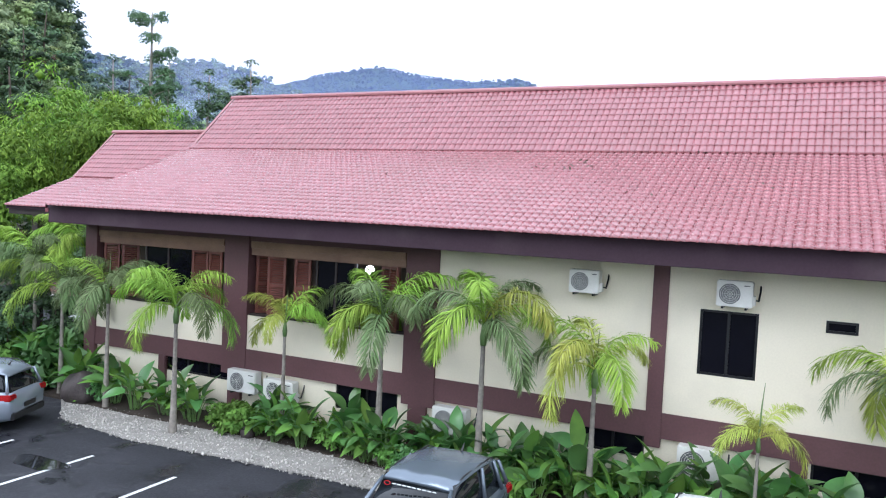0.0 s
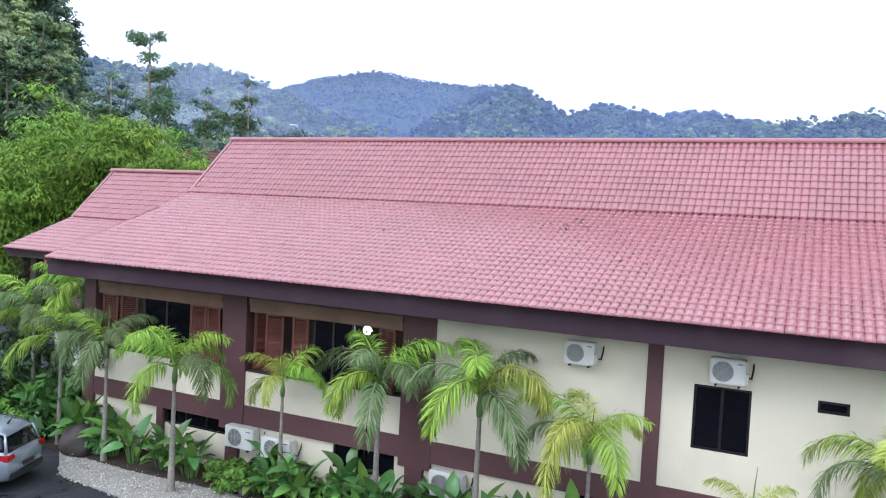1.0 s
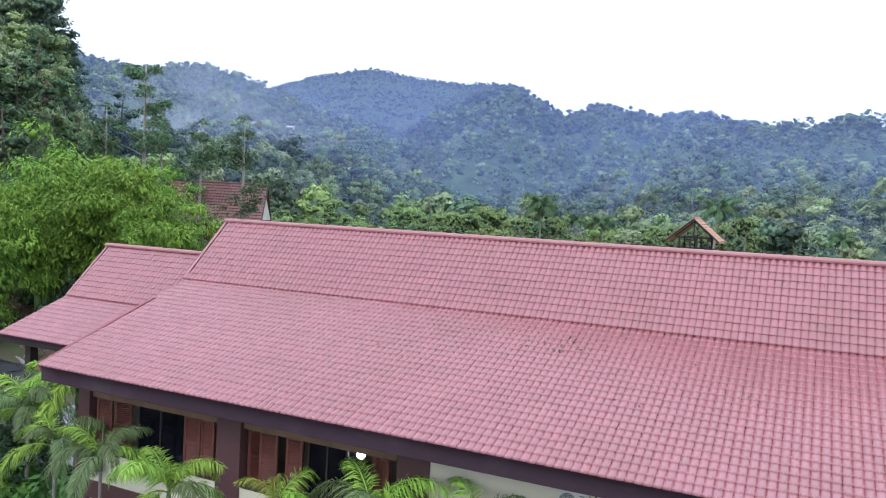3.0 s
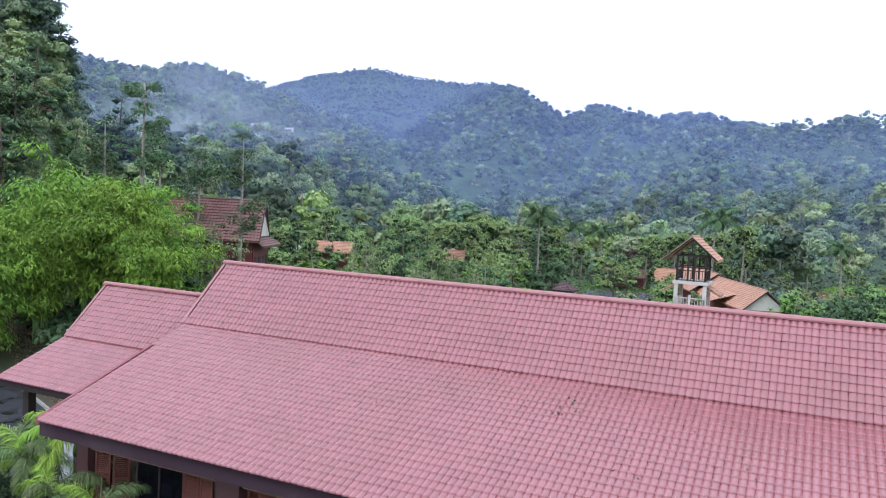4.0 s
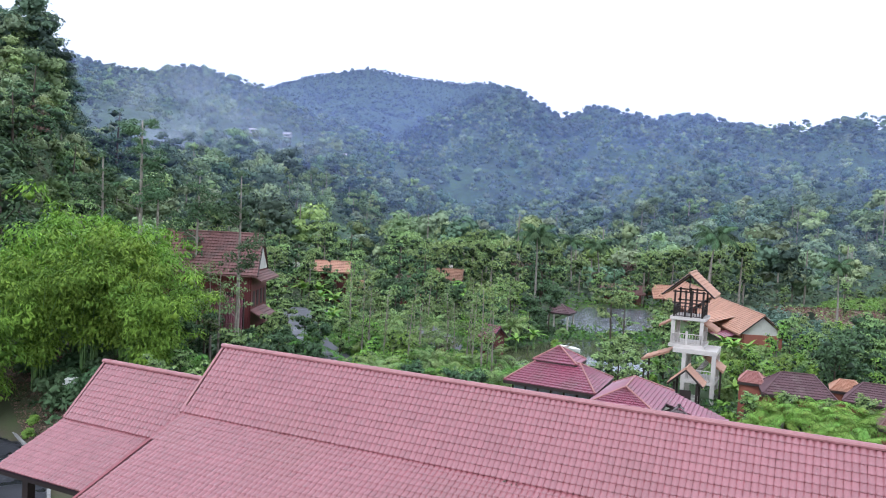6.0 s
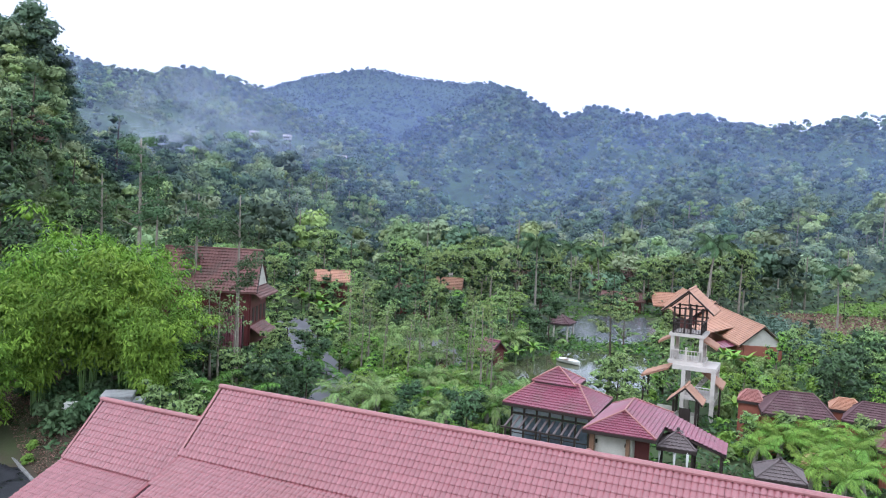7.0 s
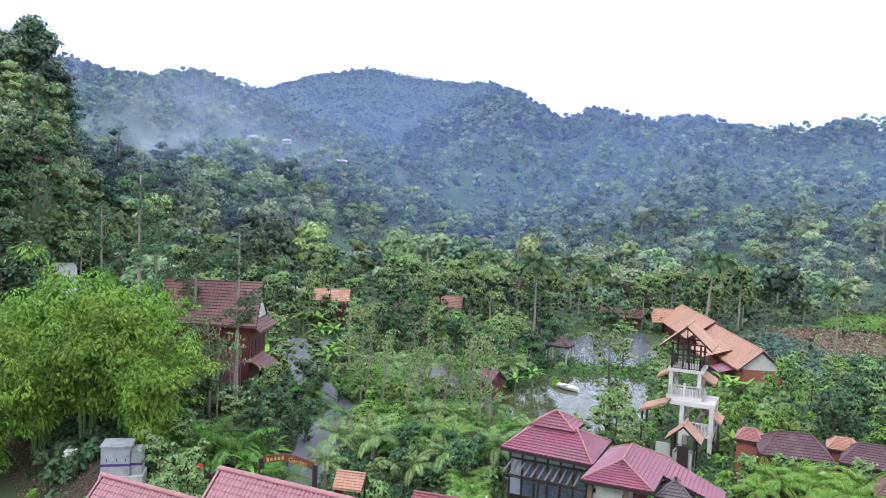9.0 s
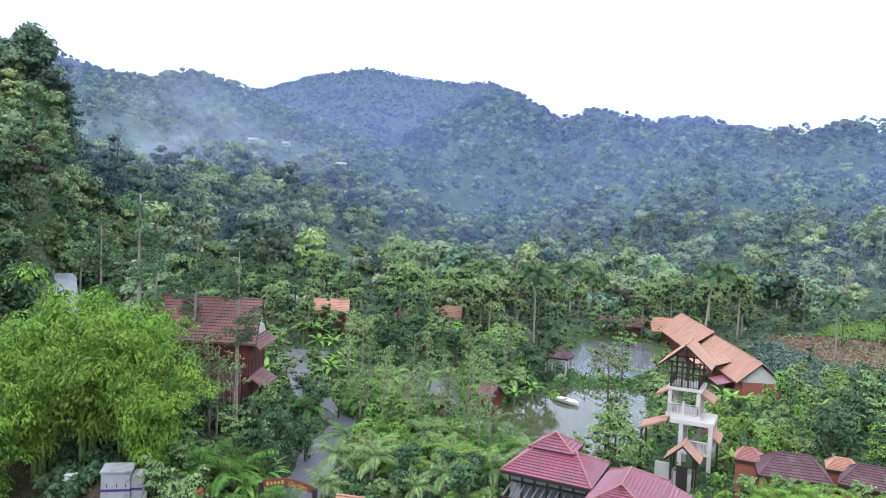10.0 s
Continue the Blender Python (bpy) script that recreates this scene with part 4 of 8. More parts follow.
def car(label, paint, at, length=4.3, width=1.78, height=1.6, sticker=False):
    """A small SUV; the rear at x=0, the nose at x=length."""
    c = thing("car", label, "car", at, "parked cars")
    hw = width / 2
    bm = bmesh.new()
    st = [(0.00, 0.80, 0.45, 0.86), (0.06, 0.92, 0.30, 0.98), (0.35, 0.98, 0.24, 1.02), (1.2, 1.0, 0.22, 1.0), (2.3, 1.0, 0.22, 0.98), (2.95, 0.99, 0.23, 0.98), (3.6, 0.96, 0.25, 0.90), (4.1, 0.88, 0.28, 0.78), (4.3, 0.68, 0.38, 0.66)]
    rings = []
    for x, wf, zb, zt in st:
        w = hw * wf
        x = x * length / 4.3
        half = [(0.0, zb), (w * 0.86, zb), (w * 0.97, zb + 0.10), (w, zb + (zt - zb) * 0.5), (w * 0.985, zt - 0.10), (w * 0.92, zt - 0.01), (w * 0.6, zt + 0.015), (0, zt + 0.02)]
        rings.append([(x, -p, q) for p, q in half] + [(x, p, q) for p, q in half[::-1]])
    loft(bm, rings)
    part("body", bm, paint, c, "", True)
    bm = bmesh.new()
    rings = []
    for x, wb, wt, zb, zt in ((0.10, 0.80, 0.60, 0.97, 1.02), (0.42, 0.90, 0.70, 0.98, height * 0.90), (0.7, 0.91, 0.74, 0.98, height * 0.965), (1.5, 0.92, 0.76, 0.96, height * 0.985), (2.25, 0.92, 0.74, 0.95, height * 0.955), (3.05, 0.88, 0.66, 0.95, 1.0)):
        half = [(0, zb), (hw * wb, zb), (hw * (wb * 0.45 + wt * 0.55), zb + (zt - zb) * 0.6), (hw * wt, zt), (0, zt + 0.015)]
        rings.append([(x, -p, q) for p, q in half] + [(x, p, q) for p, q in half[::-1]])
    loft(bm, rings)
    part("cabin_glass", bm, CARGLASS, c, "dark car glass", True)
    bm = bmesh.new()
    rings = []
    for x, wt, zt in ((0.22, 0.66, height * 0.885), (0.5, 0.745, height * 0.945), (0.9, 0.785, height * 0.985), (1.5, 0.80, height), (2.05, 0.78, height * 0.975), (2.38, 0.73, height * 0.935)):
        w = hw * wt
        half = [(0, zt - 0.03), (w * 0.97, zt - 0.05), (w, zt - 0.02), (w * 0.92, zt + 0.008), (w * 0.5, zt + 0.028), (0, zt + 0.034)]
        rings.append([(x, -p, q) for p, q in half] + [(x, p, q) for p, q in half[::-1]])
    loft(bm, rings)
    part("roof", bm, paint, c, "", True)
    for s in (-1, 1):
        for pts in ([(0.24, 0.70, height * 0.885), (0.12, 0.86, 0.99)], [(1.25, 0.80, height * 0.98), (1.3, 0.93, 0.97)], [(2.36, 0.73, height * 0.93), (3.08, 0.89, 0.965)], [(0.62, 0.76, height * 0.95), (0.5, 0.925, 0.98)]):
            bm = bmesh.new()
            tube(bm, [(x, s * hw * w, z) for x, w, z in pts], [0.035, 0.045], 6)
            part("pillar", bm, paint, c, "", True)
        bm = bmesh.new()
        box(bm, 2.75, 2.95, s * hw * 0.98 - 0.02 * (s < 0) - (0.16 if s < 0 else 0), s * hw * 0.98 + 0.02 + (0.16 if s > 0 else 0), 0.98, 1.12, 0.03)
        part("mirror", bm, paint, c)
        bm = bmesh.new()
        tube(bm, [(0.5, s * hw * 0.70, height * 0.95), (0.7, s * hw * 0.72, height * 0.995), (1.9, s * hw * 0.73, height * 0.995), (2.1, s * hw * 0.72, height * 0.96)], [0.015] * 4, 5)
        part("roof_rail", bm, TRIM, c)
        bm = bmesh.new()
        box(bm, 0.0, 0.30, *sorted((s * hw * 0.60, s * hw * 0.965)), 0.80, 0.96, 0.03)
        part("tail_lamp", bm, TAIL, c)
        bm = bmesh.new()
        box(bm, 3.95, 4.24, *sorted((s * hw * 0.50, s * hw * 0.84)), 0.66, 0.77, 0.02)
        part("headlamp", bm, CLEAR, c)
        for x in (0.78, 3.42):
            w = thing("wheel", "", "", pose(x, s * (hw - 0.10), 0.34))
            w.parent = c
            bm = bmesh.new()
            prof = [(0.34, -0.08), (0.34, 0.08), (0.30, 0.11), (0.22, 0.11), (0.22, -0.11), (0.30, -0.11)]
            rg = [[bm.verts.new((r * math.cos(t), q, r * math.sin(t))) for r, q in prof] for t in np.linspace(0, 2 * math.pi, 25)[:-1]]
            for a, b in zip(rg, rg[1:] + rg[:1]):
                for j in range(len(prof)):
                    bm.faces.new((a[j], a[(j + 1) % 6], b[(j + 1) % 6], b[j]))
            part("tyre", bm, TYRE, w, "", True)
            bm = bmesh.new()
            for t in np.linspace(0, 2 * math.pi, 6)[:-1]:
                for dt in (-0.14, 0.14):
                    tube(bm, [(0.03 * math.cos(t), s * 0.09, 0.03 * math.sin(t)), (0.215 * math.cos(t + dt), s * 0.085, 0.215 * math.sin(t + dt))], [0.025, 0.018], 4)
            pts = [(0.215 * math.cos(t), s * 0.08, 0.215 * math.sin(t)) for t in np.linspace(0, 2 * math.pi, 25)]
            tube(bm, pts, [0.016] * 25, 5, False)
            part("rim", bm, RIM, w)
            bm = bmesh.new()
            pts = [(x + 0.39 * math.cos(t), s * (hw * 0.985), 0.34 + 0.39 * math.sin(t)) for t in np.linspace(-0.1, math.pi + 0.1, 15)]
            tube(bm, pts, [0.035] * 15, 5)
            part("wheel_arch", bm, TRIM, c)
            bm = bmesh.new()
            bmesh.ops.create_cone(bm, cap_ends=True, segments=20, radius1=0.37, radius2=0.37, depth=0.02, matrix=pose(x, s * hw * 0.988, 0.35, 90))
            part("wheel_well", bm, TRIM, c)
    blocks("rear_bumper", [(-0.03, 0.2, -hw * 0.82, hw * 0.82, 0.30, 0.50)], TRIM, c, bevel=0.03)
    blocks("front_grille", [(length - 0.16, length + 0.01, -hw * 0.5, hw * 0.5, 0.42, 0.62)], TRIM, c, bevel=0.02)
    blocks("number_plate", [(-0.045, -0.031, -0.26, 0.26, 0.55, 0.67)], PLATE, c)
    if sticker:
        bm = bmesh.new()
        # a red ring and pale bars along the top of the windscreen
        pts = [(2.52 + 0.02 * math.cos(t), -0.48 + 0.055 * math.sin(t), height * 0.905 + 0.05 * math.cos(t) * -0.5) for t in np.linspace(0, 2 * math.pi, 17)]
        tube(bm, pts, [0.010] * 17, 4, False)
        part("windscreen_badge", bm, TAIL, c, "red ring sticker")
        bm = bmesh.new()
        for k in range(9):
            box(bm, 2.505, 2.53, -0.38 + k * 0.095, -0.31 + k * 0.095, height * 0.906, height * 0.914)
        part("windscreen_band", bm, LINE, c, "pale lettering bars")
    bm = bmesh.new()
    tube(bm, [(0.55, 0, height * 0.97), (0.45, 0, height * 0.97 + 0.14)], [0.03, 0.008], 6)
    part("aerial", bm, TRIM, c)
    return c


P_SILVER = mat("silver_blue_car_paint", (0.36, 0.40, 0.46), (0.34, 0.38, 0.44), rough=0.22, metal=0.55, scale=0.5, fine=60)
P_GREY = mat("grey_car_paint", (0.17, 0.20, 0.24), (0.155, 0.185, 0.22), rough=0.22, metal=0.5, scale=0.5, fine=60)
P_WHITE = mat("white_car_paint", (0.78, 0.78, 0.77), (0.74, 0.74, 0.73), rough=0.2, scale=0.5, fine=60)
car("silver-blue compact SUV parked beside the gravel", P_SILVER, pose(-17.35, 13.4, 0.03, 0, 0, 205))
car("dark grey SUV backed into a parking bay", P_GREY, pose(-4.95, 13.95, 0.03, 0, 0, -90), sticker=True)
car("white car in a parking bay by the plants", P_WHITE, pose(-0.35, 14.35, 0.03, 0, 0, -90), height=1.5)


# dead leaves and dirt lying on the roof
def roof_litter():
    spots = []
    for cx, cy, k, sp in ((-4.9, 20.3, 16, 0.5), (-5.9, 19.9, 7, 0.4), (-2.0, 21.75, 5, 0.25), (-4.6, 21.2, 6, 0.6), (-7.0, 21.6, 5, 0.3), (-2.8, 18.4, 5, 0.3), (-0.6, 19.0, 6, 0.8), (-11.0, 19.0, 4, 1.0), (1.0, 22.9, 4, 0.8)):
        for i in range(k):
            y = cy + rng.normal() * sp * 0.5
            z = 5.73 + (y - 15.6) * (7.95 - 5.73) / (21.75 - 15.6) if y < 21.7 else 7.98 + (y - 21.7) * (10.12 - 7.98) / 2.2
            spots.append((cx + rng.normal() * sp, y, z + 0.085))
    v, f = leaf_cloud(np.array(spots), rng.uniform(0.05, 0.10, len(spots)), 1.5)
    tagged(new("dead_leaves", raw_mesh("dead_leaves", v, f, BARK_DARK)), "scattered dead leaves on the tiled roof", "dead leaves", kind="stuff")


roof_litter()


# ---- the garden beyond: water, paths, fields ----
G = 0.75
LOW = 0.1
POND = mat("green_brown_pond_water", (0.085, 0.09, 0.045), (0.06, 0.07, 0.035), rough=0.06, spec=0.28, scale=0.1, fine=0.8)
POOL = mat("grey_pond_water", (0.11, 0.115, 0.125), (0.09, 0.095, 0.10), rough=0.2, spec=0.5, scale=0.1, fine=0.8)
DRIVE = mat("wet_grey_drive", (0.145, 0.14, 0.16), (0.10, 0.098, 0.11), rough=0.6, spec=0.3, scale=0.4, fine=15, bump=0.004, stain=(0.09, 0.09, 0.10), stain_scale=0.3, stain_amount=0.6, wet=0.38)
FIELD = mat("cleared_brown_field", (0.19, 0.125, 0.08), (0.10, 0.10, 0.045), rough=0.95, scale=0.3, fine=2.5, bump=0.05)
MEADOW = mat("bright_grass", (0.15, 0.26, 0.05), (0.09, 0.17, 0.035), rough=0.95, scale=0.35, fine=4, bump=0.03, stain=(0.13, 0.12, 0.06), stain_scale=0.4, stain_amount=0.5)
LAKE_OUT = [(-26.5, 69.5), (-21, 68.5), (-15.5, 71), (-13.5, 82), (-15.5, 92), (-17.5, 101), (-22, 99), (-26.5, 96), (-29.5, 89), (-31, 80), (-29.5, 74)]
LAKE2_OUT = [(-34.5, 136), (-25, 140), (-18, 119), (-20.5, 109), (-27, 105), (-33, 112)]
DRIVE_A = [(-31.5, 33), (-27.5, 34), (-28.9, 41), (-32, 49), (-36.2, 58), (-39.0, 66), (-41.8, 65), (-39.8, 57), (-35.4, 49), (-32.6, 40)]
DRIVE_B = [(-41.8, 65), (-39, 66), (-48, 74), (-57, 84), (-60, 89), (-64, 98), (-71, 96), (-66, 85), (-59, 80), (-51, 72)]
DRIVE_C = [(-48, 91), (-45, 95), (-38, 87), (-34, 80), (-37.2, 79.2), (-42, 84)]
FIELD_OUT = [(-7, 160), (-4.8, 168), (3.9, 174), (12, 176), (19, 172), (17, 150), (12.5, 138), (6.3, 136), (0.4, 146), (-4.3, 156)]
MEADOW_OUT = [(3, 176), (12, 178), (26, 176), (34, 205), (16, 212), (6, 196)]


def ragged(outline, step, amount):
    """The outline with many more corners, each pushed in or out a little."""
    out = []
    for (xa, ya), (xb, yb) in zip(outline, outline[1:] + outline[:1]):
        n = max(1, int(math.hypot(xb - xa, yb - ya) / step))
        for i in range(n):
            t = i / n
            out.append((xa + (xb - xa) * t + rng.normal() * amount, ya + (yb - ya) * t + rng.normal() * amount))
    return out


flat_patch("pond", ragged(LAKE_OUT, 1.2, 0.22), LOW + 0.05, POND, "green-brown garden pond with bright sky reflections", "pond")
flat_patch("pond", ragged(LAKE2_OUT, 1.5, 0.25), LOW + 0.05, POOL, "calm grey garden pond", "pond")
for k, o in enumerate((DRIVE_A, DRIVE_B, DRIVE_C)):
    flat_patch("garden_drive", ragged(o, 0.9, 0.14), LOW + 0.06 + 0.005 * k, DRIVE, "wet grey garden drive", "drive")
flat_patch("lawn", ragged([(-52, 76), (-45, 73), (-40, 74), (-36, 79), (-42, 84), (-50, 90)], 1.0, 0.35), LOW + 0.04, MEADOW, "bright mown lawn among trees", "lawn")
flat_patch("lawn", ragged([(-36, 66), (-29, 66), (-27.5, 72), (-30.5, 84), (-36, 76)], 1.0, 0.35), LOW + 0.04, MEADOW, "bright lawn beside the pond", "lawn")
flat_patch("cleared_field", ragged(FIELD_OUT, 1.5, 0.8), LOW + 0.05, FIELD, "cleared brown field with dry stubble", "field")
flat_patch("meadow", ragged(MEADOW_OUT, 1.5, 0.8), LOW + 0.05, MEADOW, "bright green meadow", "meadow", 0.4)

TERRA = mat("orange_roof_tile", (0.47, 0.25, 0.165), (0.38, 0.195, 0.125), rough=0.6, scale=0.6, fine=6, bump=0.01, stain=(0.20, 0.11, 0.08), stain_scale=0.5, stain_amount=0.4)
MAROON = mat("wet_maroon_roof_tile", (0.25, 0.06, 0.098), (0.19, 0.047, 0.077), rough=0.3, spec=0.8, scale=0.6, fine=6, bump=0.01, stain=(0.16, 0.07, 0.07), stain_scale=0.6, stain_amount=0.5)
DUSTY = mat("dusty_red_roof_tile", (0.21, 0.09, 0.08), (0.15, 0.075, 0.068), rough=0.6, scale=0.7, fine=6, bump=0.01, stain=(0.10, 0.07, 0.06), stain_scale=0.6, stain_amount=0.6)
CAPS = mat("pinkish_hip_tile", (0.38, 0.17, 0.15), rough=0.5, scale=1, fine=8)
THATCH = mat("purple_brown_shingle", (0.13, 0.065, 0.075), (0.085, 0.045, 0.05), rough=0.8, scale=1, fine=9, bump=0.02, stain=(0.18, 0.13, 0.12), stain_scale=0.8, stain_amount=0.5)
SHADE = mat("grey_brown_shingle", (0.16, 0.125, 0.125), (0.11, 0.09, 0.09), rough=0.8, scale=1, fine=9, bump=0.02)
REDWOOD = mat("dark_red_boards", (0.14, 0.03, 0.03), (0.09, 0.022, 0.022), rough=0.6, scale=1, fine=12, bump=0.004)
BRICK = mat("red_brick_wall", (0.30, 0.10, 0.065), (0.23, 0.08, 0.055), rough=0.85, scale=1.5, fine=18, bump=0.006)
PALEWALL = mat("pale_plaster", (0.55, 0.53, 0.48), (0.45, 0.43, 0.38), rough=0.85, scale=0.7, fine=14, stain=(0.3, 0.28, 0.24), stain_scale=0.8, stain_amount=0.4)
WHITEFRAME = mat("weathered_white_concrete", (0.60, 0.545, 0.51), (0.49, 0.445, 0.415), rough=0.8, scale=0.9, fine=12, stain=(0.36, 0.33, 0.30), stain_scale=0.9, stain_amount=0.45)


def courses(bm, top_a, top_b, low_b, low_a, rows, lift=0.06, rib=0.34):
    """A roof face laid in overlapping courses of tiles: a sheet stepped down the slope and ribbed across it."""
    ta, tb, lb, la = map(Vector, (top_a, top_b, low_b, low_a))
    n = (tb - ta if (tb - ta).length > 0.01 else lb - la).cross(la - ta).normalized()
    if n.z < 0:
        n = -n
    cols = max(2, 2 * round(max((tb - ta).length, (lb - la).length) / rib))
    lines = []
    for i in range(rows):
        for s, h in ((i / rows, 0.0), ((i + 0.98) / rows, lift)):
            a, b = ta.lerp(la, s), tb.lerp(lb, s)
            lines.append([bm.verts.new(a.lerp(b, k / cols) + n * (h + (0.035 if k % 2 else 0.0))) for k in range(cols + 1)])
    lines.append([bm.verts.new(la.lerp(lb, k / cols) - n * 0.03) for k in range(cols + 1)])
    for p, q in zip(lines, lines[1:]):
        for k in range(cols):
            bm.faces.new((p[k], p[k + 1], q[k + 1], q[k]))


def hip_roof(parent, eave, ridge, rows, material, caps, name="roof", label=""):
    """eave: four corners in turn; ridge: two points, the first over the side between corners 3 and 0."""
    bm = bmesh.new()
    c, (r0, r1) = eave, ridge
    courses(bm, r0, r1, c[1], c[0], rows)
    courses(bm, r1, r1, c[2], c[1], rows)
    courses(bm, r1, r0, c[3], c[2], rows)
    courses(bm, r0, r0, c[0], c[3], rows)
    f = [bm.verts.new((p[0], p[1], p[2] - 0.06)) for p in c]
    bm.faces.new(f)
    ob = part(name, bm, material, parent, label)
    ends = [(r0, c[0]), (r1, c[1]), (r1, c[2]), (r0, c[3])]
    if (Vector(r0) - Vector(r1)).length > 0.05:
        ends.append((r0, r1))
    for a, b in ends:
        bm = bmesh.new()
        tube(bm, [Vector(a) + Vector((0, 0, 0.07)), Vector(b) + Vector((0, 0, 0.08))], [0.065, 0.065], 6)
        part("hip_cap", bm, caps, ob)
    bm = bmesh.new()
    for a, b in zip(c, c[1:] + c[:1]):
        d = (Vector(b) - Vector(a)).normalized()
        o = Vector((d.y, -d.x, 0)) * 0.03
        slab(bm, [Vector(a) + o, Vector(b) + o, Vector(b) - o, Vector(a) - o], 0.20)
    part("fascia_board", bm, DARK, ob)
    return ob


def gable_roof(parent, low_a, low_b, ridge_a, ridge_b, rows, material, label="", thick=0.12, name="roof"):
    """low_a, low_b: eave ends on one side; the other side mirrors them about the ridge."""
    ra, rb, la, lb = map(Vector, (ridge_a, ridge_b, low_a, low_b))
    ma = Vector((2 * ra.x - la.x, 2 * ra.y - la.y, la.z))
    mb = Vector((2 * rb.x - lb.x, 2 * rb.y - lb.y, lb.z))
    bm = bmesh.new()
    courses(bm, ra, rb, lb, la, rows)
    courses(bm, rb, ra, ma, mb, rows)
    for p in ((la, lb, rb, ra), (ma, mb, rb, ra)):
        slab(bm, [v - Vector((0, 0, 0.03)) for v in p], thick)
    ob = part(name, bm, material, parent, label)
    bm = bmesh.new()
    tube(bm, [ra + Vector((0, 0, 0.06)), rb + Vector((0, 0, 0.06))], [0.10, 0.10], 6)
    part("ridge_cap", bm, material, ob)
    for a, l, m in ((ra, la, ma), (rb, lb, mb)):
        for e in (l, m):
            bm = bmesh.new()
            tube(bm, [a - Vector((0, 0, 0.06)), e - Vector((0, 0, 0.04))], [0.09, 0.09], 4)
            part("verge_board", bm, DARK, ob)
    return ob


def posts(parent, spots, z0, z1, half, material=DARK, name="post"):
    for x, y in spots:
        blocks(name, [(x - half, x + half, y - half, y + half, z0, z1)], material, parent, bevel=min(half * 0.15, 0.01))


def railing(parent, a, b, z0, z1, step, material, bar=0.022, name="railing"):
    a, b = Vector((*a, 0)), Vector((*b, 0))
    n = max(2, round((b - a).length / step))
    top = piece(name, lambda bm: tube(bm, [a + Vector((0, 0, z1)), b + Vector((0, 0, z1))], [bar * 1.7, bar * 1.7], 5), material, parent)
    piece("bottom_rail", lambda bm: tube(bm, [a + Vector((0, 0, z0 + 0.08)), b + Vector((0, 0, z0 + 0.08))], [bar * 1.3, bar * 1.3], 5), material, top)
    for i in range(n + 1):
        p = a.lerp(b, i / n)
        piece("baluster", lambda bm: tube(bm, [p + Vector((0, 0, z0 + 0.08)), p + Vector((0, 0, z1))], [bar, bar], 4, False), material, top)
    return top


def wall_ring(parent, pts, z0, z1, thick, material, name="wall"):
    for a, b in zip(pts, pts[1:] + pts[:1]):
        d = (Vector(b) - Vector(a)).normalized()
        o = Vector((-d.y, d.x)) * thick / 2
        a2, b2 = Vector(a) + d * (thick / 2 + 0.002), Vector(b) - d * (thick / 2 - 0.0)
        bm = bmesh.new()
        slab(bm, [(a2.x + o.x, a2.y + o.y, z1), (b2.x + o.x, b2.y + o.y, z1), (b2.x - o.x, b2.y - o.y, z1), (a2.x - o.x, a2.y - o.y, z1)], z1 - z0)
        part(name, bm, material, parent)


# red-roofed dining pavilion with a lantern roof, and the hall joined to it
pav = thing("pavilion", "glazed dining pavilion with wet maroon tiled hip roof", "pavilion")
hip_roof(pav, [(-18.2, 50.7, 4.3), (-11.6, 50.4, 4.3), (-11.8, 56.6, 4.3), (-18.3, 56.9, 4.3)], [(-16.6, 53.7, 5.55), (-13.6, 53.7, 5.55)], 11, MAROON, CAPS)
hip_roof(pav, [(-17.0, 53.3, 5.5), (-13.7, 53.2, 5.5), (-13.75, 56.0, 5.5), (-17.0, 56.1, 5.5)], [(-15.5, 54.65, 6.45), (-15.4, 54.65, 6.45)], 6, MAROON, CAPS, "lantern_roof", "small maroon lantern roof")
wall_ring(pav, [(-16.5, 53.7), (-14.2, 53.7), (-14.2, 55.6), (-16.5, 55.6)], 4.9, 5.46, 0.1, DARK, "lantern_wall")
PX = [-17.7 + k * 0.93 for k in range(7)]
posts(pav, [(x, 51.3) for x in PX] + [(-17.8, 53.1), (-17.8, 54.9), (-17.8, 56.3), (-12.2, 53.0), (-12.3, 54.7), (-12.3, 56.1)], LOW, 4.26, 0.06)
CLOTH = mat("white_curtain_cloth", (0.7, 0.7, 0.68), rough=0.9)
DIMGLASS = mat("bluish_window_glass", (0.12, 0.145, 0.18), (0.07, 0.085, 0.11), rough=0.15, scale=0.8, fine=5, spec=0.5)
CLOUDY = mat("cloudy_window_glass", (0.36, 0.39, 0.43), (0.26, 0.29, 0.33), rough=0.2, scale=0.8, fine=5, spec=0.6)
for x in PX[:-1]:
    blocks("upper_pane", [(x + 0.09, x + 0.84, 51.28, 51.31, 3.62, 4.08)], CLOUDY, pav, "pale cloudy glass pane")
    blocks("transom", [(x + 0.065, x + 0.865, 51.25, 51.35, 3.46, 3.58)], DARK, pav)
    blocks("pane", [(x + 0.09, x + 0.84, 51.28, 51.31, 0.95, 3.42)], DIMGLASS if int(x * 10) % 3 else CLOUDY, pav, "tall window pane")
    blocks("glazing_bar", [(x + 0.065, x + 0.865, 51.26, 51.275, 2.1, 2.17)], DARK, pav)
    blocks("transom", [(x + 0.065, x + 0.865, 51.25, 51.35, 0.83, 0.93)], DARK, pav)
    blocks("dado", [(x + 0.065, x + 0.865, 51.27, 51.33, LOW, 0.82)], DARK, pav)
wall_ring(pav, [(-17.6, 51.6), (-12.3, 51.6), (-12.3, 56.2), (-17.7, 56.2)], LOW - 0.1, 0.6, 0.2, PALEWALL, "plinth")
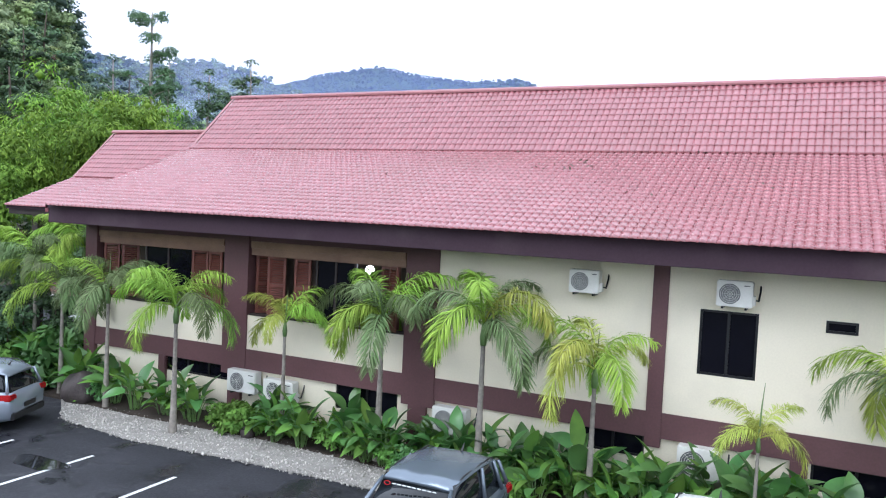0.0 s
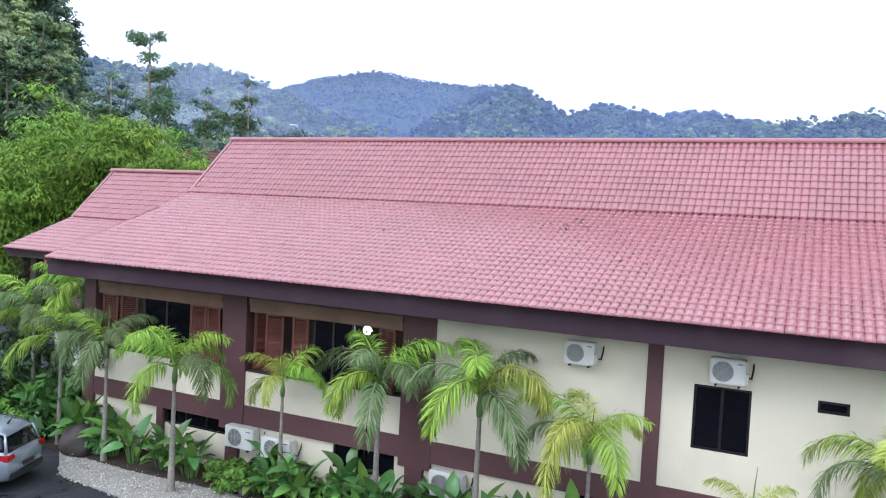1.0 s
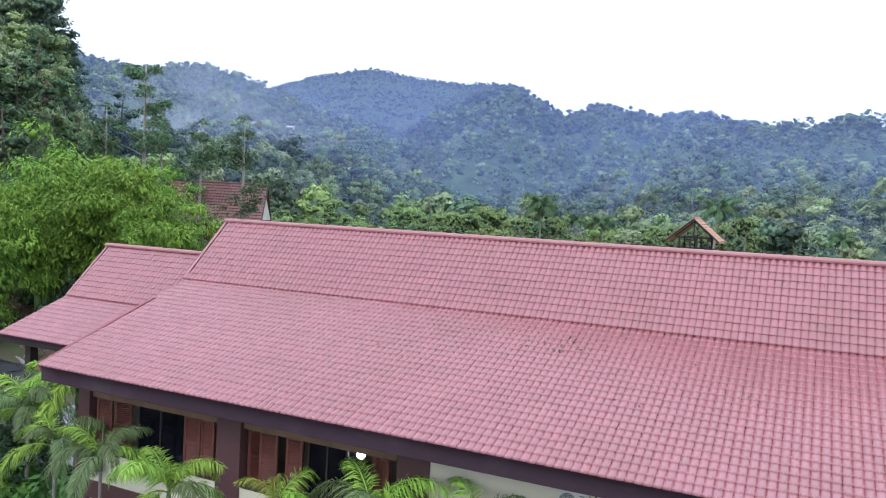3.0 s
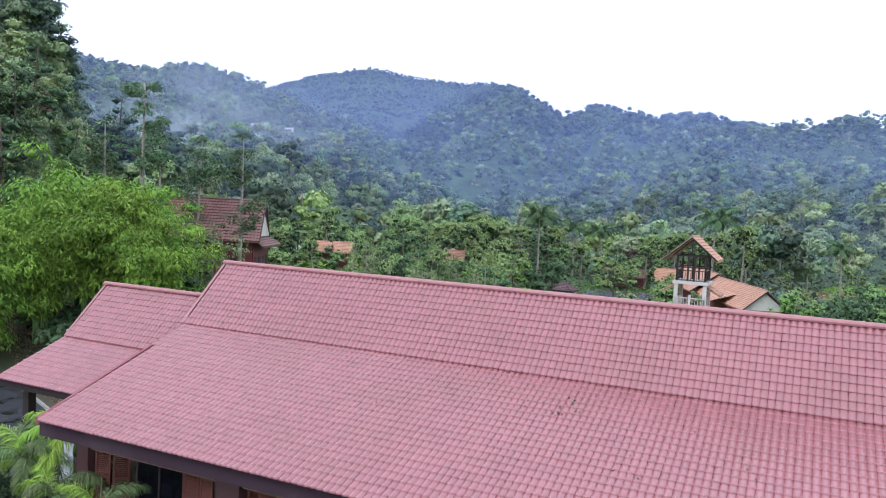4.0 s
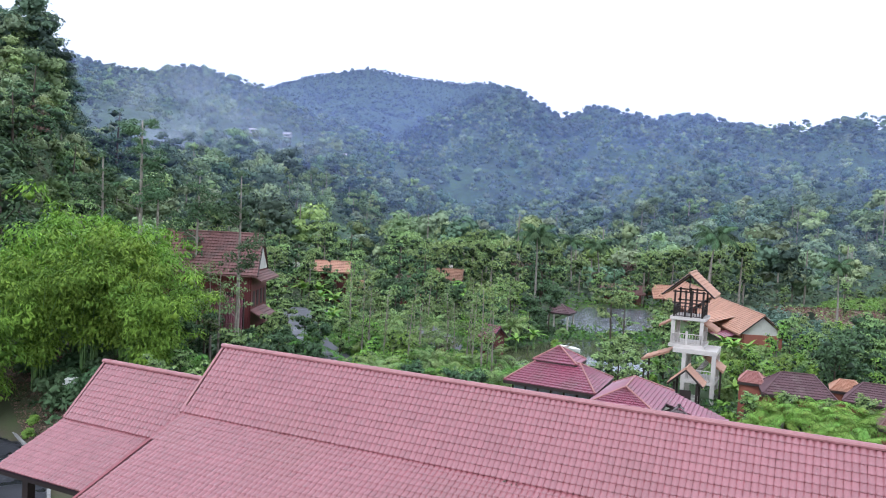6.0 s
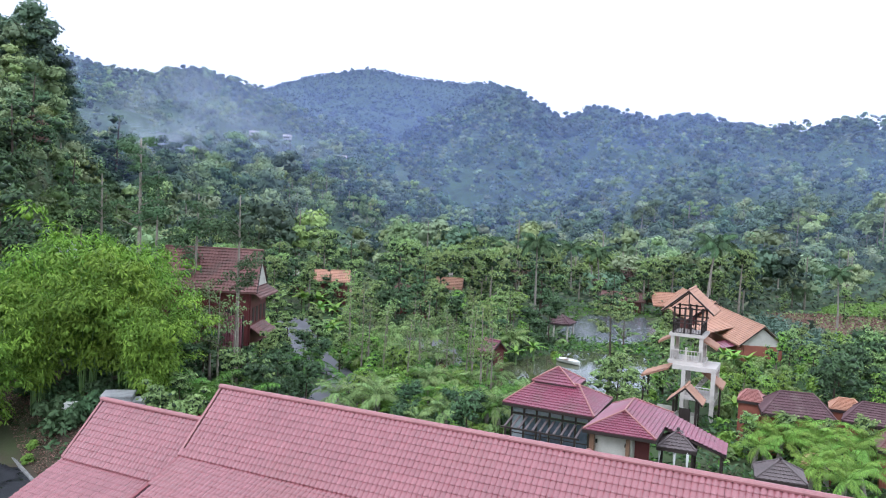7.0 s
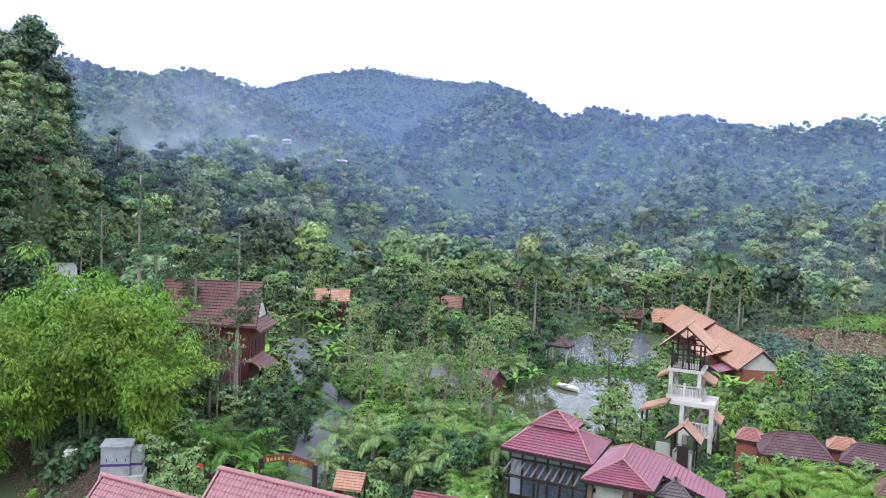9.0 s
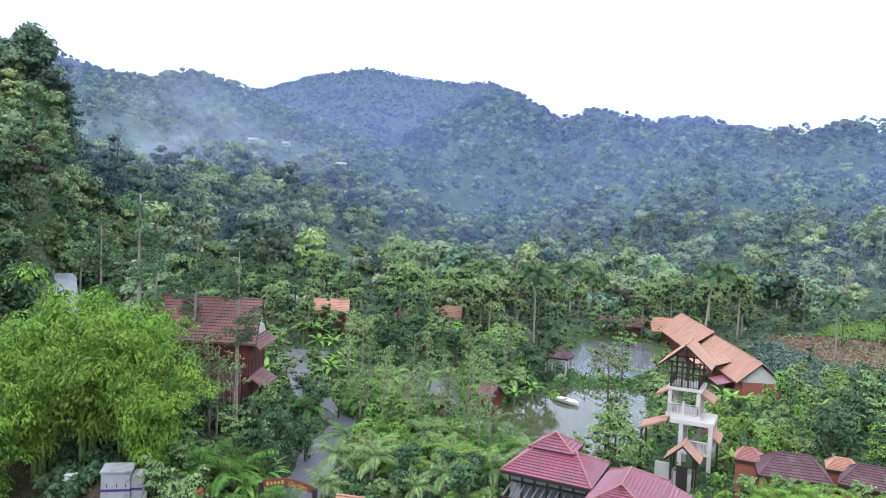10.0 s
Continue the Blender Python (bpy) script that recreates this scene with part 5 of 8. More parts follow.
for k in range(11):
    x = -17.6 + k * 0.5
    piece("pergola_slat", lambda bm: slab(bm, [(x, 51.2, 3.42), (x + 0.14, 51.2, 3.42), (x + 0.14, 49.5, 3.02), (x, 49.5, 3.02)], 0.07), SHADE, pav)
blocks("pergola_beam", [(-17.8, -12.3, 49.5, 49.62, 2.84, 2.945)], DARK, pav)
posts(pav, [(-17.5, 49.56), (-15.0, 49.56), (-12.6, 49.56)], LOW, 2.84, 0.06, DARK, "pergola_post")
bench = thing("garden_bench", "grey weathered plank bench beside the pavilion", "bench", pose(-15.3, 49.0, LOW, 0, 0, -4))
for k in range(4):
    blocks("plank", [(-0.8, 0.8, -0.3 + k * 0.15, -0.17 + k * 0.15, 0.42, 0.46)], SHADE, bench)
posts(bench, [(-0.65, -0.2), (0.65, -0.2), (-0.65, 0.2), (0.65, 0.2)], 0, 0.42, 0.035, SHADE, "leg")

hall = thing("hall", "low hall with maroon hip roof beside the pavilion", "building")
hip_roof(hall, [(-7.1, 47.8, 4.2), (-7.2, 55.3, 4.2), (-11.5, 55.3, 4.2), (-11.6, 47.6, 4.2)], [(-9.5, 49.9, 5.2), (-9.65, 53.6, 5.2)], 10, MAROON, CAPS)
wall_ring(hall, [(-11.0, 48.4), (-8.75, 48.4), (-8.75, 54.7), (-11.0, 54.7)], LOW - 0.1, 4.14, 0.15, PALEWALL)
blocks("pillar", [(-11.25, -10.95, 48.0, 48.3, LOW - 0.1, 4.14)], WOOD, hall, bevel=0.02)
blocks("pillar", [(-8.95, -8.72, 48.0, 48.3, LOW - 0.1, 4.14)], WOOD, hall, bevel=0.02)
blocks("side_wall", [(-8.6, -7.7, 49.2, 49.32, LOW - 0.1, 4.14)], REDWOOD, hall)
blocks("door", [(-8.5, -7.85, 49.12, 49.18, LOW, 2.3)], SHUTTER, hall, "brown wooden door", 0.01)
for x in (-10.85, -9.0):
    blocks("wall_lamp", [(x - 0.06, x + 0.06, 48.22, 48.32, 3.3, 3.55)], FRAME, hall, "small black wall lamp", 0.01)
lean = thing("veranda", "open veranda with a long sloping maroon roof", "veranda")
bm = bmesh.new()
courses(bm, (-7.25, 51.4, 4.2), (-7.3, 55.2, 4.2), (-3.35, 52.7, 3.4), (-3.2, 49.9, 3.4), 14)
part("roof", bm, MAROON, lean)
piece("roof_lining", lambda bm: slab(bm, [(-7.25, 51.4, 4.13), (-7.3, 55.2, 4.13), (-3.35, 52.7, 3.33), (-3.2, 49.9, 3.33)], 0.12), DARK, lean)
posts(lean, [(-3.5, 50.3), (-3.6, 52.3), (-5.3, 51.3), (-5.4, 53.4)], LOW - 0.1, 3.3, 0.07)
blocks("floor", [(-7.2, -3.2, 50.0, 54.5, LOW - 0.1, LOW + 0.12)], SHADE, lean)
# a low shed and a folded parasol close behind the long building
shed = thing("shed", "low shed with a dull red tiled roof", "shed")
gable_roof(shed, (-20.1, 39.7, 2.7), (-15.2, 40.3, 2.7), (-20.3, 41.5, 3.55), (-15.4, 42.1, 3.55), 8, VERGE, "dull red tiled gable roof")
wall_ring(shed, [(-19.8, 40.2), (-15.6, 40.7), (-15.8, 43.3), (-20.0, 42.8)], LOW - 0.1, 2.75, 0.12, REDWOOD)
parasol = thing("parasol", "folded white garden parasol on a pole", "parasol", pose(-16.6, 44.2, LOW))
piece("pole", lambda bm: tube(bm, [(0, 0, -0.1), (0, 0, 3.1)], [0.03, 0.025], 8), WHITE, parasol)
piece("folded_cloth", lambda bm: tube(bm, [(0, 0, 3.05), (0, 0, 2.5), (0.02, 0, 1.7), (0.02, 0, 1.4)], [0.05, 0.16, 0.26, 0.2], 8), CLOTH, parasol, "white folded cloth", True)
# a pink pyramid roof close behind the long building
well = thing("pyramid_shelter", "small shelter with a pink tiled pyramid roof", "shelter", pose(-9.9, 42.5, LOW, 0, 0, 8))
hip_roof(well, [(-1.1, -1.1, 3.4), (1.1, -1.1, 3.4), (1.1, 1.1, 3.4), (-1.1, 1.1, 3.4)], [(-0.02, 0, 4.4), (0.02, 0, 4.4)], 6, RIDGE, CAPS)
posts(well, [(sx * 0.85, sy * 0.85) for sx in (-1, 1) for sy in (-1, 1)], -0.1, 3.34, 0.07)


def parasol_hut(label, x, y, r, z_eave, z_top, material=SHADE):
    h = thing("parasol_hut", label, "gazebo", pose(x, y, LOW, 0, 0, 6), "pyramid-roofed huts")
    cs = [(-r, -r, z_eave - LOW), (r, -r, z_eave - LOW), (r, r, z_eave - LOW), (-r, r, z_eave - LOW)]
    hip_roof(h, cs, [(-0.02, 0, z_top - LOW), (0.02, 0, z_top - LOW)], 6, material, material)
    bm = bmesh.new()
    bmesh.ops.create_uvsphere(bm, u_segments=10, v_segments=6, radius=0.12, matrix=pose(0, 0, z_top - LOW + 0.12))
    part("finial", bm, DARK, h, "", True)
    posts(h, [(sx * r * 0.8, sy * r * 0.8) for sx in (-1, 1) for sy in (-1, 1)], -0.1, z_eave - LOW - 0.02, 0.06)
    blocks("bench", [(-r * 0.7, r * 0.7, r * 0.5, r * 0.75, 0.35, 0.42)], DARK, h)
    return h


parasol_hut("small hut with grey pyramid roof and white curtains", -6.3, 51.3, 1.2, 3.2, 4.1)
parasol_hut("small hut with grey-brown pyramid roof", -0.2, 52.0, 1.45, 2.2, 3.1)
for x in (-7.2, -6.3, -5.5):
    cu = piece("curtain", lambda bm: tube(bm, [(x, 50.25, 3.1), (x, 50.25, 2.1), (x, 50.23, 1.2)], [0.11, 0.06, 0.14], 8), CLOTH, None, "", True)
    tagged(cu, "white tied curtain hanging from the hut", "curtain")

# lookout tower
tw = thing("lookout_tower", "white concrete lookout tower with timber top deck", "tower")
TX0, TX1, TY0, TY1 = -10.4, -7.95, 70.9, 74.0
for x in (TX0, TX1):
    for y in (TY0, TY1):
        blocks("column", [(x - 0.16, x + 0.16, y - 0.16, y + 0.16, 5.4, 8.0)], WHITEFRAME, tw, bevel=0.015)
for z in (7.85, 5.4):
    blocks("floor_slab", [(TX0 - 0.3, TX1 + 0.3, TY0 - 0.3, TY1 + 0.3, z, z + 0.28)], WHITEFRAME, tw, bevel=0.015)
blocks("base_slab", [(TX0 + 0.2, TX1 + 1.45, TY0 - 0.8, TY1, 5.0, 5.395)], WHITEFRAME, tw, bevel=0.015)
for x, y in ((TX0 + 1.2, TY0 - 0.6), (TX1 + 1.25, TY0 - 0.6), (TX0 + 1.2, TY1 - 0.4), (TX1 + 1.25, TY1 - 0.4)):
    blocks("column", [(x - 0.18, x + 0.18, y - 0.18, y + 0.18, G - 0.1, 5.0)], WHITEFRAME, tw, bevel=0.015)
blocks("floor_slab", [(TX0 + 1.0, TX1 + 1.45, TY0 - 0.8, TY1, 2.4, 2.65)], WHITEFRAME, tw, bevel=0.015)
for z0, mt, x0, x1, y in ((5.68, WHITEFRAME, TX0, TX1, TY0 - 0.2), (2.65, WHITEFRAME, TX0 + 1.2, TX1 + 1.25, TY0 - 0.7), (8.13, DARK, TX0, TX1, TY0 - 0.2)):
    railing(tw, (x0, y), (x1, y), z0, z0 + 0.95, 0.24, mt, 0.028)
    railing(tw, (x0, y), (x0, TY1), z0, z0 + 0.95, 0.26, mt, 0.028)
    railing(tw, (x1, y), (x1, TY1), z0, z0 + 0.95, 0.26, mt, 0.028)
blocks("mid_post", [((TX0 + TX1) / 2 - 0.1, (TX0 + TX1) / 2 + 0.1, TY0 - 0.24, TY0 - 0.08, 5.68, 6.9)], WHITEFRAME, tw)
posts(tw, [(x, y) for x in (TX0 + 0.02, TX0 + 0.95, TX1 - 0.95, TX1 - 0.02) for y in (TY0 - 0.1, TY1)], 8.12, 10.5, 0.08, DARK, "timber_post")
for z in (9.3, 10.3):
    for y in (TY0 - 0.1, TY1):
        blocks("timber_beam", [(TX0 - 0.2, TX1 + 0.2, y - 0.05, y + 0.05, z, z + 0.12)], DARK, tw)
for sx in (-1, 1):
    piece("timber_brace", lambda bm: tube(bm, [((TX0 + TX1) / 2 + sx * 1.6, TY0 - 0.12, 10.4), ((TX0 + TX1) / 2, TY0 - 0.12, 11.8)], [0.06, 0.06], 4), DARK, tw)
piece("king_post", lambda bm: tube(bm, [((TX0 + TX1) / 2, TY0 - 0.12, 10.4), ((TX0 + TX1) / 2, TY0 - 0.12, 11.85)], [0.06, 0.06], 4), DARK, tw)
gable_roof(tw, (TX0 - 1.0, TY0 - 0.9, 10.1), (TX0 - 1.0, TY1 + 0.8, 10.1), ((TX0 + TX1) / 2, TY0 - 0.9, 12.05), ((TX0 + TX1) / 2, TY1 + 0.8, 12.05), 8, TERRA, "orange tiled gable roof")
for x0, x1, z0, z1, y0, y1 in ((TX0 - 1.3, TX0 - 0.05, 7.1, 7.8, TY0 + 0.3, TY1), (TX1 + 0.05, TX1 + 1.3, 7.0, 7.7, TY0 + 0.3, TY1), (TX0 - 2.6, TX0 - 0.2, 3.9, 4.9, TY0, TY1), (TX1 + 0.2, TX1 + 2.0, 3.6, 4.9, TY0, TY1)):
    bm = bmesh.new()
    lo, hi = (x0, x1) if x0 < TX0 else (x1, x0)
    courses(bm, (hi, y0, z1), (hi, y1, z1), (lo, y1, z0), (lo, y0, z0), 5)
    slab(bm, [(hi, y0, z1 - 0.04), (hi, y1, z1 - 0.04), (lo, y1, z0 - 0.04), (lo, y0, z0 - 0.04)], 0.1)
    part("side_roof", bm, TERRA, tw, "orange tiled lean-to roof")
posts(tw, [(TX0 - 2.4, TY0 + 0.3), (TX0 - 2.4, TY1 - 0.3), (TX1 + 1.8, TY0 + 0.3)], G, 3.75, 0.08, DARK, "timber_post")
for k in range(12):
    blocks("stair_tread", [(TX0 + 1.4 + k * 0.14, TX0 + 1.9 + k * 0.14, TY1 - 1.4, TY1 - 0.6, 2.35 + k * 0.19, 2.40 + k * 0.19)], WHITEFRAME, tw)

shrine = thing("garden_shrine", "small gate hut with orange and dark gabled roof", "hut")
gable_roof(shrine, (-9.7, 65.0, 3.4), (-9.7, 67.4, 3.4), (-8.3, 65.0, 4.7), (-8.3, 67.4, 4.7), 6, TERRA)
posts(shrine, [(-9.2, 65.3), (-7.4, 65.3), (-9.2, 67.0), (-7.4, 67.0)], G - 0.1, 3.6, 0.09)
wall_ring(shrine, [(-9.1, 65.6), (-7.5, 65.6), (-7.5, 66.9), (-9.1, 66.9)], G - 0.1, 2.3, 0.12, PALEWALL)
blocks("doorway", [(-8.75, -7.85, 65.4, 65.52, G, 2.9)], DARK, shrine)
blocks("screen_wall", [(-10.6, -9.4, 66.0, 66.15, G - 0.1, 2.8)], PALEWALL, shrine)

# long orange-roofed bungalow behind the tower
bun = thing("bungalow", "long bungalow with orange tiled roof and brick gable end", "house")
ax = Vector((-20.6, 54.4, 0)).normalized()
perp = Vector((ax.y, -ax.x, 0))
g0 = Vector((-5.5, 106.7, 5.5))
g1 = g0 + ax * 24
gable_roof(bun, g0 - perp * 3.0 + Vector((0, 0, -2.6)), g0 + ax * 24 - perp * 3.0 + Vector((0, 0, -2.6)), g0, g1, 14, TERRA, "orange tiled gable roof")
w0 = g0 + ax * 0.4
wall_ring(bun, [tuple((w0 - perp * 2.4)[:2]), tuple((w0 + perp * 2.4)[:2]), tuple((w0 + ax * 23.4 + perp * 2.4)[:2]), tuple((w0 + ax * 23.4 - perp * 2.4)[:2])], G - 0.1, 2.95, 0.2, BRICK)
bm = bmesh.new()
a, b, c = w0 - perp * 2.75, w0 + perp * 2.75, w0 + Vector((0, 0, 0))
for off in (-0.05, 0.1):
    poly(bm, [(a.x + ax.x * off, a.y + ax.y * off, 2.96), (b.x + ax.x * off, b.y + ax.y * off, 2.96), (c.x + ax.x * off, c.y + ax.y * off, 5.1)])
part("gable_wall", bm, PALEWALL, bun, "white plastered gable")
x0 = w0 + ax * 7 - perp * 2.6
x1 = x0 + ax * 8
bm = bmesh.new()
courses(bm, (x0.x + perp.x * 2.2, x0.y + perp.y * 2.2, 4.6), (x1.x + perp.x * 2.2, x1.y + perp.y * 2.2, 4.6), (x1.x - perp.x * 3, x1.y - perp.y * 3, 3.0), (x0.x - perp.x * 3, x0.y - perp.y * 3, 3.0), 10)
part("porch_roof", bm, TERRA, bun, "orange tiled porch roof")
p0 = w0 + ax * 2.0 - perp * 2.6
p1 = p0 + ax * 4.5
bm = bmesh.new()
courses(bm, (p0.x, p0.y, 2.5), (p1.x, p1.y, 2.5), (p1.x - perp.x * 2.2, p1.y - perp.y * 2.2, 1.95), (p0.x - perp.x * 2.2, p0.y - perp.y * 2.2, 1.95), 5)
part("awning", bm, MAROON, bun, "maroon tiled awning")
h0, h1 = g0 + ax * 23 + Vector((0, 0, 0.45)), g0 + ax * 46 + Vector((0, 0, 0.45))
gable_roof(bun, tuple(h0 - perp * 4.2 + Vector((0, 0, -2.9))), tuple(h1 - perp * 4.2 + Vector((0, 0, -2.9))), tuple(h0), tuple(h1), 16, TERRA, "orange tiled main roof", name="main_roof")
wall_ring(bun, [tuple((h0 + ax * 0.5 - perp * 3.4)[:2]), tuple((h0 + ax * 0.5 + perp * 3.4)[:2]), tuple((h1 - ax * 0.5 + perp * 3.4)[:2]), tuple((h1 - ax * 0.5 - perp * 3.4)[:2])], G - 0.1, 3.4, 0.2, REDWOOD)
q0 = h1 - perp * 6.0
gable_roof(bun, tuple(Vector((q0.x, q0.y, 2.9)) - ax * 4.2), tuple(Vector((q0.x, q0.y, 2.9)) + perp * 6 - ax * 4.2), tuple(Vector((q0.x, q0.y, 5.0)) - ax * 1.2), tuple(Vector((q0.x, q0.y, 5.0)) + perp * 6 - ax * 1.2), 8, TERRA, name="cross_roof")
posts(bun, [tuple((x0 - perp * 2.7 + ax * k)[:2]) for k in (0.3, 2.7, 5.2, 7.7)], G - 0.1, 3.0, 0.08, DARK)


# brick huts with shingle roofs
def brick_hut(label, x, y, sx, sy, z_eave, z_top, roof_mat, cap=True, turn=0.0):
    h = thing("brick_hut", label, "hut", pose(x, y, G, 0, 0, turn), "brick huts")
    wall_ring(h, [(-sx * 0.82, -sy * 0.82), (sx * 0.82, -sy * 0.82), (sx * 0.82, sy * 0.82), (-sx * 0.82, sy * 0.82)], -0.1, z_eave - G, 0.18, BRICK)
    hip_roof(h, [(-sx, -sy, z_eave - G), (sx, -sy, z_eave - G), (sx, sy, z_eave - G), (-sx, sy, z_eave - G)], [(-sx * 0.45, 0, z_top - G), (sx * 0.45, 0, z_top - G)], 9, roof_mat, roof_mat)
    blocks("door", [(-0.4, 0.4, -sy * 0.82 - 0.13, -sy * 0.82 - 0.091, 0, 2.0)], DARK, h)
    return h


brick_hut("brick hut with weathered purple-brown shingle roof", -0.2, 65.6, 2.6, 2.2, 3.95, 5.35, THATCH, turn=8)
brick_hut("small brick annex with pinkish tiled roof", -3.5, 67.3, 1.0, 1.4, 4.1, 4.75, CAPS)
brick_hut("brick hut with dark shingle roof behind palms", 5.4, 66.6, 2.2, 2.2, 3.9, 5.1, THATCH, turn=-6)
brick_hut("low brick hut with orange tiled roof", 3.4, 68.6, 1.2, 1.2, 4.1, 4.8, TERRA)
brick_hut("brick hut with brown tiled roof among palms", 6.8, 60.8, 1.8, 1.8, 3.5, 4.6, DUSTY)
brick_hut("small hut with orange tiled roof at the grove's edge", 1.4, 59.0, 1.0, 1.0, 1.9, 2.5, TERRA)

# dark red timber house on the left slope
lh = thing("timber_house", "dark red timber house on posts with dusty tiled roof", "house", pose(-47.8, 61.4, G - 0.7, 0, 0, 24))
gable_roof(lh, (-9.6, -3.5, 8.5), (0.8, -3.5, 8.5), (-9.4, 0, 12.3), (0.4, 0, 12.3), 14, DUSTY, "dusty red tiled gable roof")
wall_ring(lh, [(-9.0, -2.9), (0.0, -2.9), (0.0, 2.9), (-9.0, 2.9)], 3.2, 8.8, 0.15, REDWOOD)
bm = bmesh.new()
for x in (0.08, -0.08):
    poly(bm, [(x, -2.9, 8.85), (x, 2.9, 8.85), (x, 0, 12.0)])
part("gable_wall", bm, PALEWALL, lh, "white painted gable")
bm = bmesh.new()
courses(bm, (0.1, -3.2, 8.7), (0.1, 3.2, 8.7), (1.2, 3.4, 8.0), (1.2, -3.4, 8.0), 4)
slab(bm, [(0.1, -3.2, 8.66), (0.1, 3.2, 8.66), (1.2, 3.4, 7.96), (1.2, -3.4, 7.96)], 0.08)
part("gable_awning", bm, DUSTY, lh)
bm = bmesh.new()
courses(bm, (0.1, -3.0, 5.2), (0.1, 2.0, 5.2), (1.7, 2.0, 4.2), (1.7, -3.0, 4.2), 4)
slab(bm, [(0.1, -3.0, 5.16), (0.1, 2.0, 5.16), (1.7, 2.0, 4.16), (1.7, -3.0, 4.16)], 0.08)
part("lower_awning", bm, DUSTY, lh)
posts(lh, [(x, y) for x in (-8.6, -5.7, -2.9, -0.2) for y in (-2.6, 2.6)], -1.4, 3.2, 0.14)
for y in (-2.2, -0.9, 0.5, 1.8):
    blocks("window", [(0.076, 0.11, y, y + 0.7, 5.4, 6.9)], DARK, lh)
for x in (-7.8, -6.0, -4.2, -2.4):
    blocks("window", [(x, x + 0.9, -3.02, -2.98, 5.2, 6.8)], DARK, lh)
SLAT = mat("weathered_purple_red_slat", (0.32, 0.12, 0.15), (0.20, 0.07, 0.095), rough=0.7, scale=1, fine=10, rand=0.25)
lattice = thing("slatted_screen", "weathered red-purple slatted timber screen", "screen", pose(-52.4, 55.4, 0, 0, 0, 6))
for k in range(20):
    x = k * 0.27
    blocks("slat", [(x, x + 0.17, rng.uniform(-0.02, 0.02), 0.05 + rng.uniform(0, 0.02), 3.6 + rng.uniform(-0.1, 0.1), 7.0 + rng.uniform(-0.25, 0.2))], SLAT, lattice)
for z in (4.1, 6.6):
    blocks("rail", [(-0.1, 5.4, 0.072, 0.14, z, z + 0.12)], DARK, lattice)
for x in (0.0, 2.6, 5.2):
    blocks("post", [(x, x + 0.16, 0.142, 0.3, -0.9, 6.9)], DARK, lattice)


# small roofs among the trees
def cottage(label, x, y, sx, sy, z_eave, z_top, roof_mat, wall_mat, turn=0.0, base=None):
    z = float(ground_height(x, y)) if base is None else base
    h = thing("cottage", label, "house", pose(x, y, z, 0, 0, turn), "far cottages")
    wall_ring(h, [(-sx * 0.8, -sy * 0.75), (sx * 0.8, -sy * 0.75), (sx * 0.8, sy * 0.75), (-sx * 0.8, sy * 0.75)], -0.4, z_eave + 0.1, 0.15, wall_mat)
    gable_roof(h, (-sx, -sy, z_eave), (sx, -sy, z_eave), (-sx, 0, z_top), (sx, 0, z_top), 7, roof_mat)
    for s in (-1, 1):
        piece("gable_wall", lambda bm: poly(bm, [(s * sx * 0.78, -sy * 0.75, z_eave + 0.1), (s * sx * 0.78, sy * 0.75, z_eave + 0.1), (s * sx * 0.78, 0, z_top - 0.25)]), wall_mat, h)
    for wx in (-sx * 0.4, sx * 0.3):
        blocks("window", [(wx, wx + 0.8, -sy * 0.75 - 0.1, -sy * 0.75 - 0.076, 1.0, 2.0)], DARK, h)
    return h


cottage("cottage with orange tiled roof among trees", -71.5, 107.5, 3.0, 2.4, 5.0, 6.6, TERRA, REDWOOD, 30)
cottage("small hut with orange tiled roof", -66.0, 106.5, 1.2, 1.2, 3.0, 3.8, TERRA, REDWOOD, 30)
cottage("cottage with orange tiled roof under tall trees", -54.3, 117.0, 2.3, 2.2, 4.6, 6.2, TERRA, PALEWALL, 20)
cottage("small red-roofed timber hut in trees", -61.0, 113.0, 1.3, 1.3, 3.6, 4.8, DUSTY, REDWOOD, 20)
cottage("small orange-roofed hut under trees", -55.0, 108.0, 1.4, 1.0, 2.2, 2.9, TERRA, REDWOOD, 20)
cottage("low house with brown tiled roof behind the pond", -31.5, 147.0, 4.2, 2.6, 3.6, 5.0, DUSTY, REDWOOD, 10, -1.3)
cottage("small maroon-roofed hut by the pond", -30.5, 77.2, 1.1, 1.2, 2.6, 3.7, MAROON, REDWOOD, -20)
cottage("small dark hut at the path", -35.3, 75.0, 0.7, 0.7, 1.5, 2.0, SHADE, REDWOOD, 0)
cottage("long shed with pale metal roof", -90.0, 120.0, 4.5, 2.0, 4.0, 4.6, PALEWALL, REDWOOD, 25)
cottage("small white-roofed shed in the woods", -62.0, 132.0, 1.2, 1.0, 5.0, 5.6, WHITEFRAME, PALEWALL, 25)
gz = thing("gazebo", "open waterside gazebo with dark roof and pale posts", "gazebo", pose(-30.6, 106.5, G))
hip_roof(gz, [(-1.7, -1.7, 2.6), (1.7, -1.7, 2.6), (1.7, 1.7, 2.6), (-1.7, 1.7, 2.6)], [(-0.05, 0, 3.7), (0.05, 0, 3.7)], 6, THATCH, THATCH)
posts(gz, [(-1.4, -1.4), (1.4, -1.4), (1.4, 1.4), (-1.4, 1.4)], -0.1, 2.6, 0.1, WHITEFRAME)
blocks("deck", [(-1.7, 1.7, -1.7, 1.7, -0.1, 0.25)], DARK, gz)
boat = thing("boat", "small white boat moored at the pond's edge", "boat", pose(-24.4, 89.0, G + 0.05, 0, 0, -25))
bm = bmesh.new()
